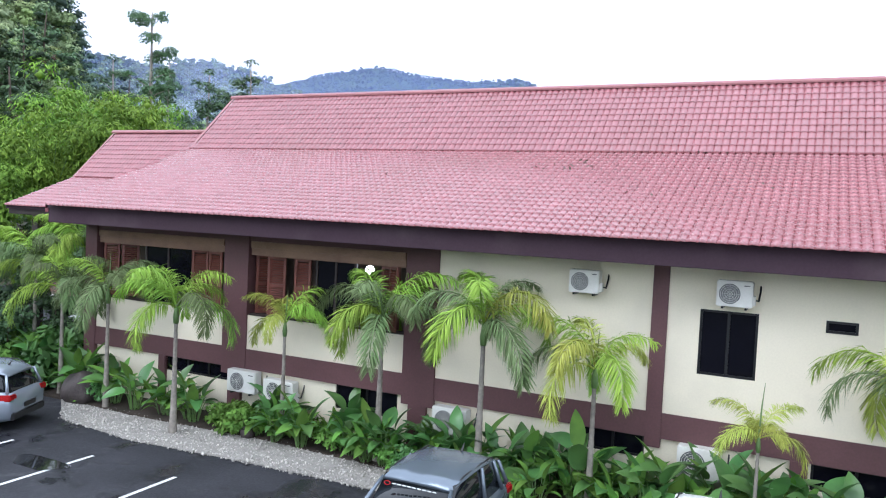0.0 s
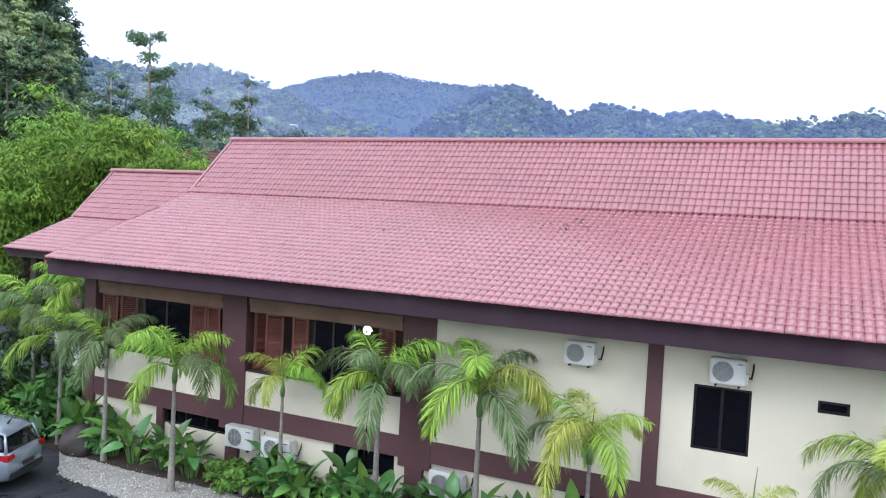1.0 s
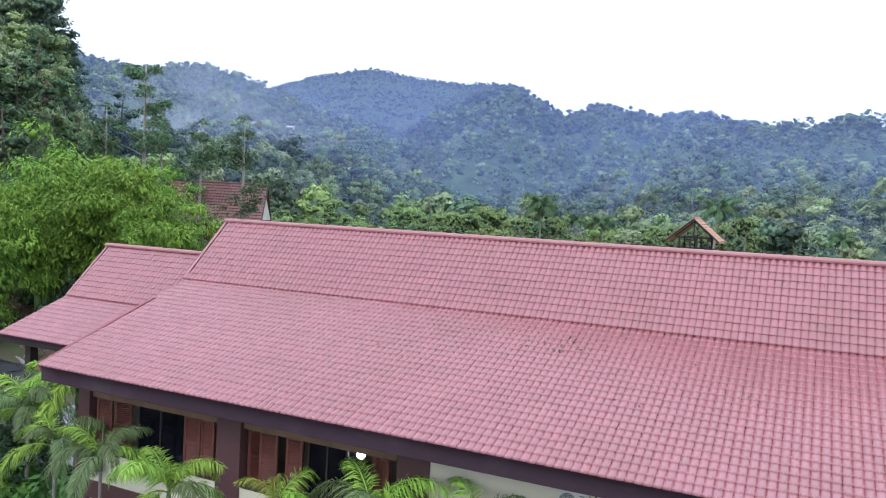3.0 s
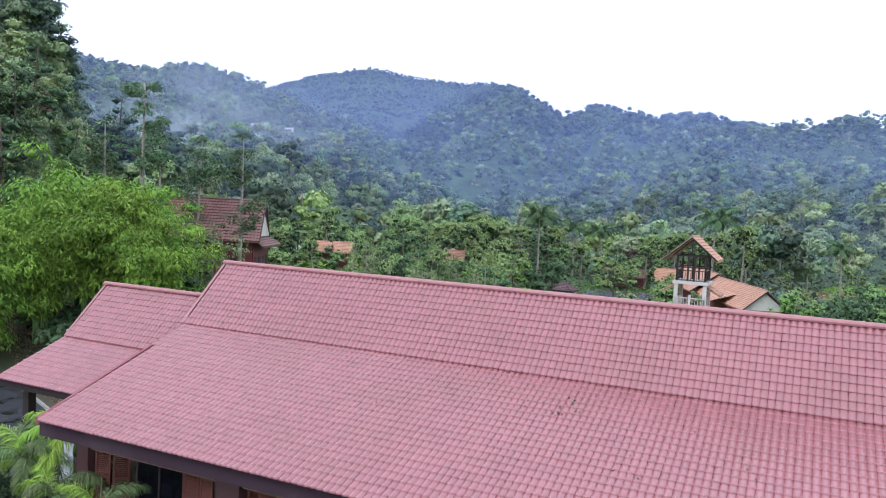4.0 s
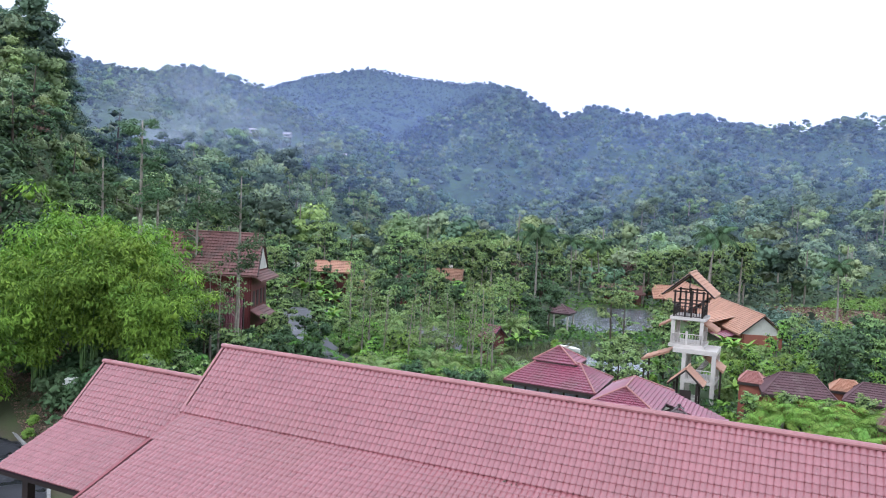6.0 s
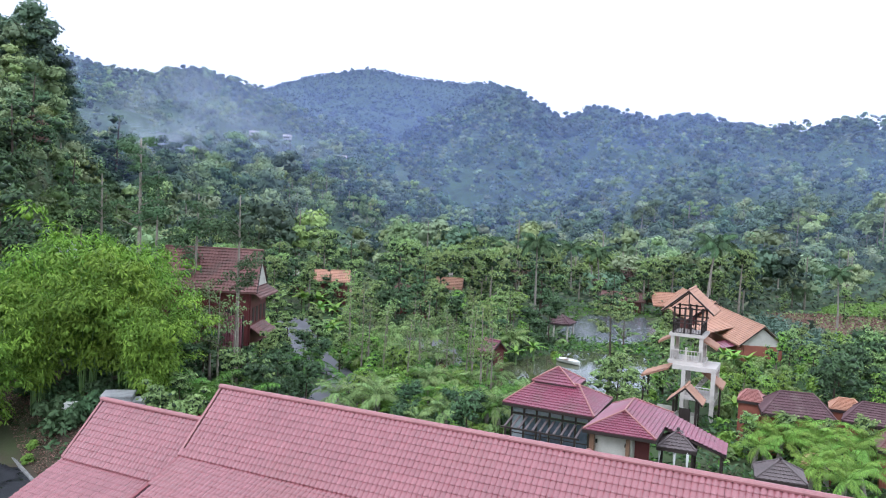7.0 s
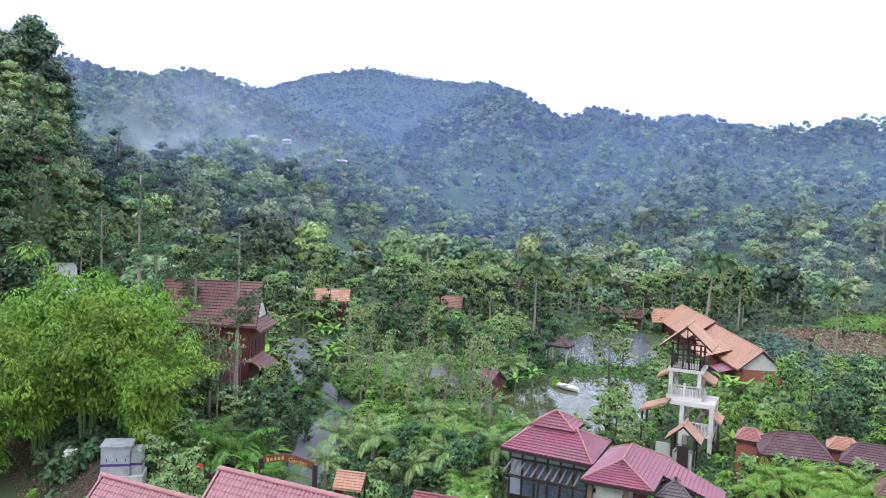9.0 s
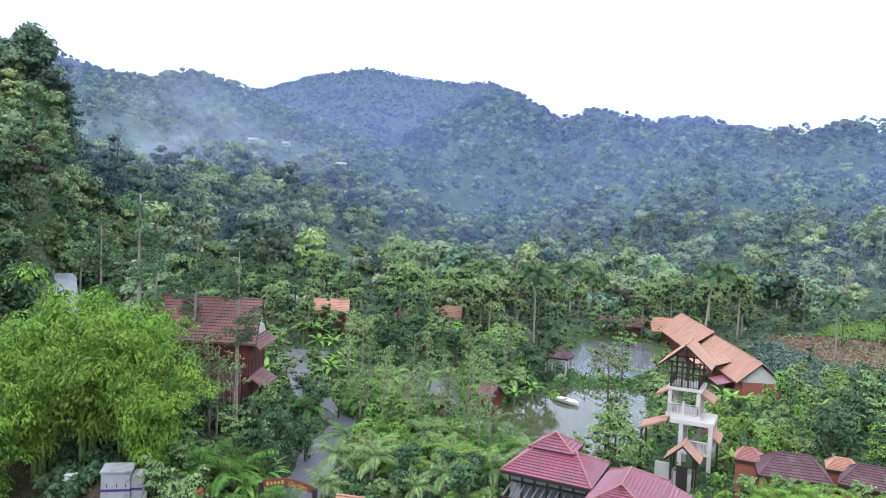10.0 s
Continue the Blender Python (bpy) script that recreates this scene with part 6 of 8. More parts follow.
loft(bm, [[(x, -w, 0.45), (x, -w * 0.7, 0.1), (x, 0, 0.02), (x, w * 0.7, 0.1), (x, w, 0.45), (x, w * 0.8, 0.42), (x, 0, 0.25), (x, -w * 0.8, 0.42)] for x, w in ((-1.6, 0.35), (-1.0, 0.6), (0, 0.7), (1.0, 0.55), (1.8, 0.08))])
part("hull", bm, WHITE, boat)
blocks("seat", [(-0.5, -0.2, -0.55, 0.55, 0.38, 0.43)], WOOD, boat)

# white houses high on the slope
HILL_HOMES = [(*on_slope(-39.44, 4.3), 0.95, 35), (*on_slope(-37.1, 4.05), 0.8, 20), (*on_slope(-33.1, 2.8), 1.0, 30)]
for x, y, s, tn in HILL_HOMES:
    hz = float(ground_height(x, y))
    h = thing("hillside_house", "white hillside house with pale roof", "house", pose(x, y, hz + 7.2, 0, 0, tn) @ Matrix.Scale(0.68, 4), "hillside houses")
    wall_ring(h, [(-4.4 * s, -2), (4.4 * s, -2), (4.4 * s, 2), (-4.4 * s, 2)], -1.6, 1.7, 0.3, PALEWALL)
    posts(h, [(-4.0 * s, -1.7), (0, -1.7), (4.0 * s, -1.7), (-4.0 * s, 1.7), (4.0 * s, 1.7)], -11, -1.6, 0.3)
    gable_roof(h, (-5.0 * s, -2.8, 1.5), (5.0 * s, -2.8, 1.5), (-5.0 * s, 0, 2.9), (5.0 * s, 0, 2.9), 4, WHITEFRAME)
    for wx in (-3.2, -1.0, 1.4):
        blocks("window", [(wx * s, wx * s + 1.2, -2.2, -2.16, -0.6, 0.8)], GLASS, h)

# service boxes, gate sign and kiosk near the entrance
PURPLE = mat("purple_stripe_paint", (0.08, 0.03, 0.20), rough=0.5)
CABINET = mat("pale_grey_cabinet_metal", (0.40, 0.40, 0.41), (0.30, 0.30, 0.30), rough=0.6, scale=1.5, fine=15, stain=(0.17, 0.17, 0.16), stain_scale=1.6, stain_amount=0.6)
gen = thing("service_cabinet", "large white metal service cabinet with purple stripe", "cabinet", pose(-39.4, 36.6, float(ground_height(-39.4, 36.6)) + 0.85, 0, 0, 38))
blocks("plinth", [(-1.35, 1.35, -0.95, 0.95, -1.6, 0.2)], PALEWALL, gen)
blocks("body", [(-1.25, 0.55, -0.85, 0.85, 0.2, 2.1)], CABINET, gen, bevel=0.02)
blocks("side_unit", [(0.56, 1.25, -0.7, 0.6, 0.2, 1.75)], CABINET, gen, bevel=0.02)
blocks("roof_cap", [(-1.33, 0.63, -0.93, 0.93, 2.1, 2.2)], CABINET, gen, bevel=0.02)
blocks("roof_cap", [(0.634, 1.32, -0.76, 0.66, 1.75, 1.83)], CABINET, gen, bevel=0.02)
blocks("stripe", [(-1.256, 0.556, -0.856, 0.856, 0.85, 1.02)], PURPLE, gen, "purple painted stripe")
blocks("stripe", [(0.562, 1.256, -0.706, 0.606, 0.85, 1.02)], PURPLE, gen, "purple painted stripe")
for x in (-0.9, -0.3, 0.25):
    blocks("door_handle", [(x, x + 0.05, -0.875, -0.858, 1.15, 1.35)], FRAME, gen)
bx = thing("meter_box", "small white utility box on the verge", "utility box", pose(-43.9, 36.2, float(ground_height(-43.9, 36.2)) + 0.45, 0, 0, 30) @ Matrix.Scale(0.8, 4))
blocks("plinth", [(-0.9, 0.5, -0.45, 0.45, -1.0, -0.003)], PALEWALL, bx)
blocks("body", [(-0.4, 0.4, -0.35, 0.35, 0, 1.15)], WHITE, bx, bevel=0.02)
blocks("lid", [(-0.46, 0.46, -0.41, 0.41, 1.15, 1.24)], WHITE, bx, bevel=0.02)
blocks("side_box", [(-0.8, -0.42, -0.2, 0.2, 0, 0.75)], WHITE, bx, bevel=0.02)

gate = thing("garden_gate_sign", "arched brown gate board with gold lettering", "sign", pose(-30.5, 42.5, -0.35, 0, 0, 14))
GOLD = mat("gold_letter_paint", (0.55, 0.36, 0.07), rough=0.45)
bm = bmesh.new()
for k in range(10):
    xa, xb = -1.85 + k * 0.37, -1.85 + (k + 1) * 0.37
    za, zb = (3.25 + 0.35 * math.sin(math.pi * (x + 1.85) / 3.7) for x in (xa, xb))
    pts = [(xa, 0, za + 0.5), (xb, 0, zb + 0.5), (xb, 0, zb), (xa, 0, za)]
    f = [bm.verts.new(p) for p in pts] + [bm.verts.new((p[0], 0.08, p[2])) for p in pts]
    for q in ((0, 1, 2, 3), (7, 6, 5, 4), (0, 4, 5, 1), (3, 2, 6, 7)):
        bm.faces.new([f[i] for i in q])
bmesh.ops.remove_doubles(bm, verts=bm.verts, dist=0.001)
part("board", bm, SHUTTER, gate)
bm = bmesh.new()
for k in range(5):
    x = -1.55 + k * 0.27
    z = 3.37 + 0.35 * math.sin(math.pi * (x + 1.85) / 3.7)
    box(bm, x, x + 0.17, -0.02, -0.004, z, z + (0.27 if k in (0, 4) else 0.2))
part("letter_bars", bm, GOLD, gate, "gold lettering bars")
txt = bpy.data.curves.new("word", "FONT")
txt.body, txt.size, txt.extrude, txt.align_x = "Garden", 0.46, 0.008, "LEFT"
txt.materials.append(GOLD)
word = new("word", txt)
word.parent = gate
word.matrix_basis = pose(0.0, -0.012, 3.62, 90, 0, 0) @ pose(0, 0, 0, 0, 0, -7)
posts(gate, [(-1.95, 0.04), (1.95, 0.04)], 0.2, 3.6, 0.14, DARK)
kio = thing("kiosk", "small kiosk with orange tiled gable roof", "kiosk", pose(-25.9, 43.6, G - 0.1, 0, 0, 104) @ Matrix.Scale(0.85, 4))
gable_roof(kio, (-0.95, -1.2, 2.3), (-0.95, 1.2, 2.3), (0, -1.2, 3.3), (0, 1.2, 3.3), 6, TERRA)
posts(kio, [(-0.7, -0.95), (0.7, -0.95), (0.7, 0.95), (-0.7, 0.95)], 0, 2.5, 0.07)
blocks("counter", [(-0.75, 0.75, -0.98, -0.88, 0, 1.0)], REDWOOD, kio)
blocks("back_panel", [(-0.75, 0.75, 0.9, 0.98, 0, 2.3)], REDWOOD, kio)
arch = thing("red_garden_arch", "dark timber ring arch with a red lantern", "arch", pose(-35.6, 39.6, float(ground_height(-35.6, 39.6)) - 0.1, 0, 0, 35))
piece("ring", lambda bm: tube(bm, [(1.05 * math.cos(t), 0, 1.0 + 1.05 * math.sin(t)) for t in np.linspace(-0.9, math.pi + 0.9, 24)], [0.09] * 24, 6), DARK, arch)
LANTERN = mat("red_lantern_paper", (0.5, 0.02, 0.03), rough=0.6)
blocks("lantern", [(-0.22, 0.22, -0.2, 0.2, 1.98, 2.5)], LANTERN, arch, "red lantern box", 0.06)
car("white car on the uphill road", P_WHITE, pose(-99.4, 79.9, float(ground_height(-101.0, 81)) + 0.5, 0, 0, 140))


def hill_road():
    """A narrow road that climbs the left slope."""
    line = [(-84, 67), (-90, 71.3), (-96, 75.5), (-101, 79.2), (-105, 82.3)]
    bm = bmesh.new()
    rows = []
    for i, (x, y) in enumerate(line):
        a, b = Vector(line[max(i - 1, 0)]), Vector(line[min(i + 1, len(line) - 1)])
        d = (b - a).normalized()
        z = float(ground_height(x, y)) + 0.45
        rows.append([bm.verts.new((x + o * -d.y, y + o * d.x, z - (0.6 if abs(o) > 2.5 else 0))) for o in (-2.9, -2.3, 2.3, 2.9)])
    for p, q in zip(rows, rows[1:]):
        for k in range(3):
            bm.faces.new((p[k], p[k + 1], q[k + 1], q[k]))
    tagged(part("hill_road", bm, PORCH, None, "", True), "narrow grey road climbing the hillside", "road", kind="structure")


hill_road()


# the garden lies a step lower than the car park: settle its buildings on it
ACROSS = Vector((0.903, 0.428, 0))


def settle(name, across, drop, nearer=0.0):
    for ob in [o for o in bpy.data.objects if o.parent is None and o.name.split(".")[0] == name]:
        ob.matrix_basis = Matrix.Translation(ACROSS * across + Vector((0.2 * nearer, -0.98 * nearer, -drop))) @ ob.matrix_basis


for nm, across, drop, nearer in (("lookout_tower", 0.55, 0.45, 0),
                                 ("garden_shrine", 0.55, 0.65, 0), ("bungalow", 1.5, 0.65, 2.0), ("brick_hut", 0.7, 0.65, 0), ("timber_house", -0.7, -0.35, 0),
                                 ("slatted_screen", 0.85, 0, 0), ("cottage", 0.9, 0, 0), ("gazebo", 0.1, 0.65, 2.0), ("boat", 0, 0.65, 0), ("kiosk", -0.2, 0.4, 0)):
    settle(nm, across, drop, nearer)


# ---- trees ----
def limbs(bm, height, r, top, count, reach, seedling):
    """A leaning trunk with forked limbs; returns the limb tips."""
    g = random.Random(seedling)
    bend = (g.uniform(-0.5, 0.5), g.uniform(-0.5, 0.5))
    pts = [(bend[0] * t * t * height * 0.08, bend[1] * t * t * height * 0.08, height * t) for t in np.linspace(0, 1, 8)]
    tube(bm, pts, [r * (1.25 - 1.0 * t) for t in np.linspace(0, 1, 8)], 7)
    tips = []
    for i in range(count):
        t = g.uniform(top, 0.98)
        a = i * 2.4 + g.uniform(-0.4, 0.4)
        p = Vector(pts[0]).lerp(Vector(pts[-1]), t)
        p.z = height * t
        ln = reach * g.uniform(0.55, 1.0) * (1.15 - 0.5 * t)
        q = p + Vector((math.cos(a) * ln * 0.5, math.sin(a) * ln * 0.5, ln * 0.28))
        e = p + Vector((math.cos(a) * ln, math.sin(a) * ln, ln * g.uniform(0.25, 0.55)))
        tube(bm, [p, q, e], [r * 0.45 * (1.2 - t), r * 0.28 * (1.2 - t), r * 0.1], 4, False)
        tips += [q, e]
    return tips + [Vector(pts[-1])]


def tree(label, height, radius, bole, leaves, size, material, bark, seedling, name="tree", group="garden trees", thin=1.0, droop=0.0, r=None, long=1.5, spread=0.32, dense=True):
    t = thing(name, label, "tree", group=group)
    bm = bmesh.new()
    tips = limbs(bm, height * 0.93, r or height * 0.018, bole, 13, radius, seedling)
    part("trunk", bm, bark, t, "", True)
    tips = np.array([tuple(v) for v in tips])
    extra = tips + rng.normal(size=tips.shape) * radius * 0.22
    cc = np.vstack([tips, extra])
    cc = cc[rng.permutation(len(cc))[: int(len(cc) * thin)]]
    cr = rng.uniform(0.5, 1.15, len(cc)) * radius * spread
    v, f = clump_leaves(cc, cr, leaves, size, long, 0.7, 0.4, droop)
    c = new("crown", raw_mesh("crown", v, f, material))
    c.parent = t
    # dark lumps added behind the leaves stand in for the crown's inner shade
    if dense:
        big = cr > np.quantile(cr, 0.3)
        v, f = clump_shade_cores(cc[big], cr[big])
        c = tagged(new("crown_core", raw_mesh("crown_core", v, f, L_SHADE_CORE)), kind="stuff")
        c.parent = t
    return t


def place(protos, spots):
    """The protos stand at the first spots, their copies at the others: x, y, scale."""
    for i, (x, y, s) in enumerate(spots):
        m = pose(x, y, float(ground_height(x, y)) - 0.1, 0, 0, rng.uniform(0, 360)) @ Matrix.Diagonal((s, s, s * rng.uniform(0.9, 1.1), 1))
        o = protos[i] if i < len(protos) else copy_thing(protos[i % len(protos)], pose(0, 0, 0))
        o.matrix_basis = m


def at_px(az, r):
    a = math.radians(az)
    return 0.4 + r * math.sin(a), 0.3 + r * math.cos(a)


# bamboo grove: many culms that arch over, with hanging sprays of narrow leaves
def bamboo(seedling, height=12.5):
    b = thing("bamboo_clump", "dense clump of arching green bamboo", "bamboo", group="bamboo grove")
    g = np.random.default_rng(seedling)
    cent = []
    for i in range(16):
        a, ln = g.uniform(0, 6.28), g.uniform(0.65, 1.0) * height
        lean = g.uniform(1.2, 4.6)
        pts = [(math.cos(a) * (0.5 + lean * t ** 2.6), math.sin(a) * (0.5 + lean * t ** 2.6), ln * (t - 0.14 * t ** 4)) for t in np.linspace(0, 1, 8)]
        bm = bmesh.new()
        tube(bm, pts, [0.06 * (1.05 - t) for t in np.linspace(0, 1, 8)], 5, False)
        part("culm", bm, SHAFT, b, "", True)
        for t in np.linspace(0.3, 1.0, 8):
            c = np.array([math.cos(a) * (0.5 + lean * t ** 2.6), math.sin(a) * (0.5 + lean * t ** 2.6), ln * (t - 0.14 * t ** 4)])
            cent.append(c + g.normal(size=3) * [0.6, 0.6, 0.3])
    cent = np.array(cent)
    cr = g.uniform(0.45, 1.0, len(cent)) ** 1.5 * 1.45 + 0.1
    v, f = clump_leaves(cent, cr, 9500, 0.155, 2.7, 0.8, 0.32, 0.5)
    o = new("foliage", raw_mesh("foliage", v, f, L_BAMBOO))
    o.parent = b
    # leaf-coloured lumps added to block light in the clump's gaps
    v, f = clump_shade_cores(cent, cr, 0.7, 0.5)
    o = tagged(new("crown_core", raw_mesh("crown_core", v, f, L_BAMBOO)), kind="stuff")
    o.parent = b
    return b


bam = [bamboo(1), bamboo(2), bamboo(3)]
grove = [(-47.6, 59, 0.85), (-45.9, 56, 0.78), (-45.0, 60.5, 0.7), (-50.0, 60, 1.0), (-53, 60, 0.82), (-56.5, 59, 0.88), (-46.8, 65, 0.9), (-48.5, 67, 1.1), (-50.5, 68, 1.15), (-53, 66, 0.8), (-57, 66, 0.92), (-60, 60, 0.85), (-51.5, 74, 0.82), (-54, 75, 0.75), (-47.3, 72, 1.0), (-63, 66, 0.9), (-58, 74, 0.9)]
place(bam, [(*at_px(a, r), s) for a, r, s in grove])

# named single trees
tall = tree("tall pale-trunked tree with a sparse ragged crown", 20.5, 2.6, 0.60, 3000, 0.17, L_DARKTREE, BARK, 11, group="tall trees", thin=0.6, r=0.22, spread=0.3, dense=False)
place([tall], [(-53.6, 50.8, 1.17)])
slim = tree("slender tall tree with small leaf clumps", 17.0, 2.2, 0.48, 2600, 0.17, L_DARKTREE, BARK, 12, group="tall trees", thin=0.8, r=0.17, spread=0.34, dense=False)
place([slim], [(-44.6, 53.6, 1.18), (-52.8, 56.9, 1.18), (-63.0, 54.8, 1.23), (-58.2, 57.2, 1.18)])

# ---- garden and woodland trees ----
T_DARK = tree("bushy dark green garden tree", 6.5, 2.4, 0.14, 1500, 0.235, L_DARKTREE, BARK_DARK, 21)
T_MID = tree("leafy green garden tree", 7.0, 2.3, 0.18, 1500, 0.235, L_TREE, BARK_DARK, 22)
T_LIME = tree("light green garden tree", 6.0, 2.1, 0.15, 1350, 0.225, L_LIME, BARK, 23)
T_SLIM = tree("slender pale-trunked tree with thin foliage", 10.5, 1.5, 0.45, 480, 0.19, L_TREE, BARK, 24, thin=0.75, r=0.11, spread=0.4, dense=False)
T_SLIM_B = tree("slim grey-trunked tree with sparse dull leaves", 9.0, 1.6, 0.4, 430, 0.18, L_PALM_OLD, BARK, 25, thin=0.7, r=0.10, spread=0.4, dense=False)
T_TIER = tree("tiered tree with flat spreading branches", 9.0, 2.9, 0.22, 1500, 0.20, L_TREE, BARK_DARK, 26, thin=0.9, r=0.14, spread=0.2)
T_BIG = tree("tall broad woodland tree", 13.0, 4.0, 0.16, 1600, 0.33, L_TREE, BARK, 27, group="woodland trees", r=0.22)
T_BIGDARK = tree("tall dark woodland tree", 14.0, 4.2, 0.16, 1600, 0.34, L_DARKTREE, BARK_DARK, 28, group="woodland trees", r=0.24)
T_RED = tree("tree with reddish brown new leaves", 9.0, 3.2, 0.3, 1700, 0.28, L_RED, BARK_DARK, 29, group="woodland trees")


def jungle_palm(label, height, flen, count, material, group, leaf=0.52, width=0.02, hang=0.5, lean=(0.3, 0.1), stations=44):
    p = thing("palm", label, "palm tree", group=group)
    t = new("trunk", ringed_trunk(height, 0.2, 0.11, lean, 14))
    t.parent = p
    fr = [frond_mesh("frond", flen, s, b, leaf, width, stations, 1, material, hang) for s, b in ((1.3, 1.5), (0.9, 1.8), (0.45, 1.7))]
    for i in range(count):
        f = new("frond", fr[min(2, int(3 * i / count))])
        f.parent = p
        f.matrix_basis = pose(lean[0], lean[1], height, rng.uniform(-10, 10), 0, i * 137.5)
    return p


PALM_A = jungle_palm("feathery garden palm with arching green fronds", 2.2, 2.4, 13, L_TREE, "garden palms")
PALM_B = jungle_palm("bright green garden palm with dense fronds", 1.8, 2.3, 14, L_LIME, "garden palms", 0.46, 0.013, 0.6, (0.3, 0.1), 58)
PALM_C = jungle_palm("young coconut palm with long fronds", 0.9, 3.0, 11, L_SHRUB, "garden palms")
COCO = jungle_palm("tall coconut palm above the woods", 11.5, 3.9, 16, L_DARKTREE, "coconut palms", 0.9, 0.05, 0.9, (0.8, 0.3))
BANANA_BLADES = [blade_mesh("leaf", 1.9, 0.52, 0.5, L_LIME), blade_mesh("leaf", 1.7, 0.48, 0.8, L_SHRUB)]


def banana(label):
    b = thing("banana_plant", label, "banana plant", group="banana plants")
    bm = bmesh.new()
    tube(bm, [(0, 0, -0.1), (0.03, 0, 0.9), (0.06, 0.02, 1.8)], [0.14, 0.11, 0.07], 8)
    part("stem", bm, SHAFT, b)
    for i in range(9):
        lf = new("leaf", BANANA_BLADES[i % 2])
        lf.parent = b
        lf.matrix_basis = pose(0.05, 0, 1.7, 0, -62 + i * 6, i * 137.5) @ Matrix.Scale(rng.uniform(0.8, 1.1), 4)
    return b


BANANA = banana("banana plant with broad light green leaves")
BUSH_A = shrub("bright green bush in the garden", 330, 1.0, 1.3, 0.28, L_LIME, "garden bushes")
BUSH_B = shrub("dark green bush in the garden", 330, 1.1, 1.4, 0.30, L_TREE, "garden bushes")
BUSH_C = shrub("deep green bush in the garden", 330, 1.2, 1.5, 0.30, L_DARKTREE, "garden bushes")


def inside(x, y, poly_):
    hit = False
    for (xa, ya), (xb, yb) in zip(poly_, poly_[1:] + poly_[:1]):
        if (ya > y) != (yb > y) and x < (xb - xa) * (y - ya) / (yb - ya) + xa:
            hit = not hit
    return hit


SIGHT = [(-40.5, 47), (-37, 48), (-44.5, 58), (-52.5, 58), (-52.5, 55)]
KEEP_OUT = [SIGHT, LAKE_OUT, LAKE2_OUT, DRIVE_A, DRIVE_B, DRIVE_C, [(-19.5, 46.5), (-2.5, 46.5), (-2.5, 58), (-19.5, 58)], [(-12, 40.5), (-8, 40.5), (-8, 44.5), (-12, 44.5)], [(-21, 38.8), (-14.5, 38.8), (-14.5, 44.6), (-21, 44.6)], [(-14.2, 64), (-5.5, 64), (-5.5, 77), (-14.2, 77)],
            [(-12, 102), (0, 104), (-16, 134), (-27, 140), (-28, 128)], [(-4.5, 62), (9, 62), (9, 70), (-4.5, 70)], [(-58, 57), (-45, 57), (-45, 66), (-58, 66)],
            FIELD_OUT, MEADOW_OUT, [(-53, 54), (-46, 54), (-46, 57), (-53, 57)],
            [(-43, 33.5), (-37, 33.5), (-37, 39), (-43, 39)], [(-27.5, 41.5), (-24.3, 41.5), (-24.3, 45.5), (-27.5, 45.5)], [(-74, 58), (-93, 68), (-106, 77), (-103, 86), (-88, 78), (-72, 64)],
            [(-60, -40), (40, -40), (40, 32), (-27, 32), (-40, 33), (-48, 35.5), (-60, 41)]]


TALL_OUT = [[(-52, 76), (-45, 71), (-38, 72), (-34, 79), (-42, 86), (-50, 91)], [(-36, 66), (-29, 66), (-27.5, 72), (-30.5, 84), (-36, 76)], [(-34.2, 36.3), (-31.6, 38.6), (-45.7, 56.5), (-49.4, 53.2)], [(-6, 108), (11, 96), (18, 148), (-9, 158)], [(-9, 80), (1.5, 80), (1, 109), (-8, 106)]]
FOOT = [LAKE_OUT, LAKE2_OUT, DRIVE_A, DRIVE_B, DRIVE_C, [(-18.2, 49.4), (-12, 49.4), (-12, 56.8), (-18.2, 56.8)], [(-11.6, 47.6), (-7.0, 47.6), (-7.0, 55.4), (-11.6, 55.4)], [(-7.4, 50), (-3.2, 50), (-3.2, 54.4), (-7.4, 54.4)],
        [(-10.8, 70), (-7, 70), (-7, 75), (-10.8, 75)], [(-9.5, 65), (-7, 65), (-7, 67.2), (-9.5, 67.2)], [(-9, 105), (-2.5, 107), (-16, 134), (-27, 140), (-28, 128)], [(-2.6, 63.6), (2.2, 63.6), (2.2, 67.6), (-2.6, 67.6)],
        FIELD_OUT, MEADOW_OUT, [(-60, -40), (40, -40), (40, 32), (-27, 32), (-40, 33), (-44, 34), (-60, 38)], [(-54, 36), (-38, 34.5), (-36.5, 41), (-41, 48.5), (-50, 45)]]


def free_spot(x, y, margin=0.0):
    return not any(inside(x + dx, y + dy, p) for p in KEEP_OUT for dx, dy in ((0, 0), (margin, 0), (-margin, 0), (0, margin), (0, -margin)))


def free_spots(x, y, margin=0.0, zones=None):
    """The same for arrays of places."""
    ok = np.ones(len(x), bool)
    for poly_ in zones or KEEP_OUT:
        for dx, dy in ((0, 0), (margin, 0), (-margin, 0), (0, margin), (0, -margin)) if margin else ((0, 0),):
            hit = np.zeros(len(x), bool)
            for (xa, ya), (xb, yb) in zip(poly_, poly_[1:] + poly_[:1]):
                if ya == yb:
                    continue
                cross = ((ya > y + dy) != (yb > y + dy)) & (x + dx < (xb - xa) * (y + dy - ya) / (yb - ya) + xa)
                hit ^= cross
            ok &= ~hit
    return ok


def scatter(n, az0, az1, r0, r1, s0, s1, margin=0.8):
    out, tries = [], 0
    while len(out) < n and tries < n * 40:
        tries += 1
        a, r = rng.uniform(az0, az1), math.sqrt(rng.uniform(r0 * r0, r1 * r1))
        x, y = at_px(a, r)
        if free_spot(x, y, margin) and (margin < 0.35 or not any(inside(x, y, p) for p in TALL_OUT)):
            out.append((x, y, rng.uniform(s0, s1)))
    return out


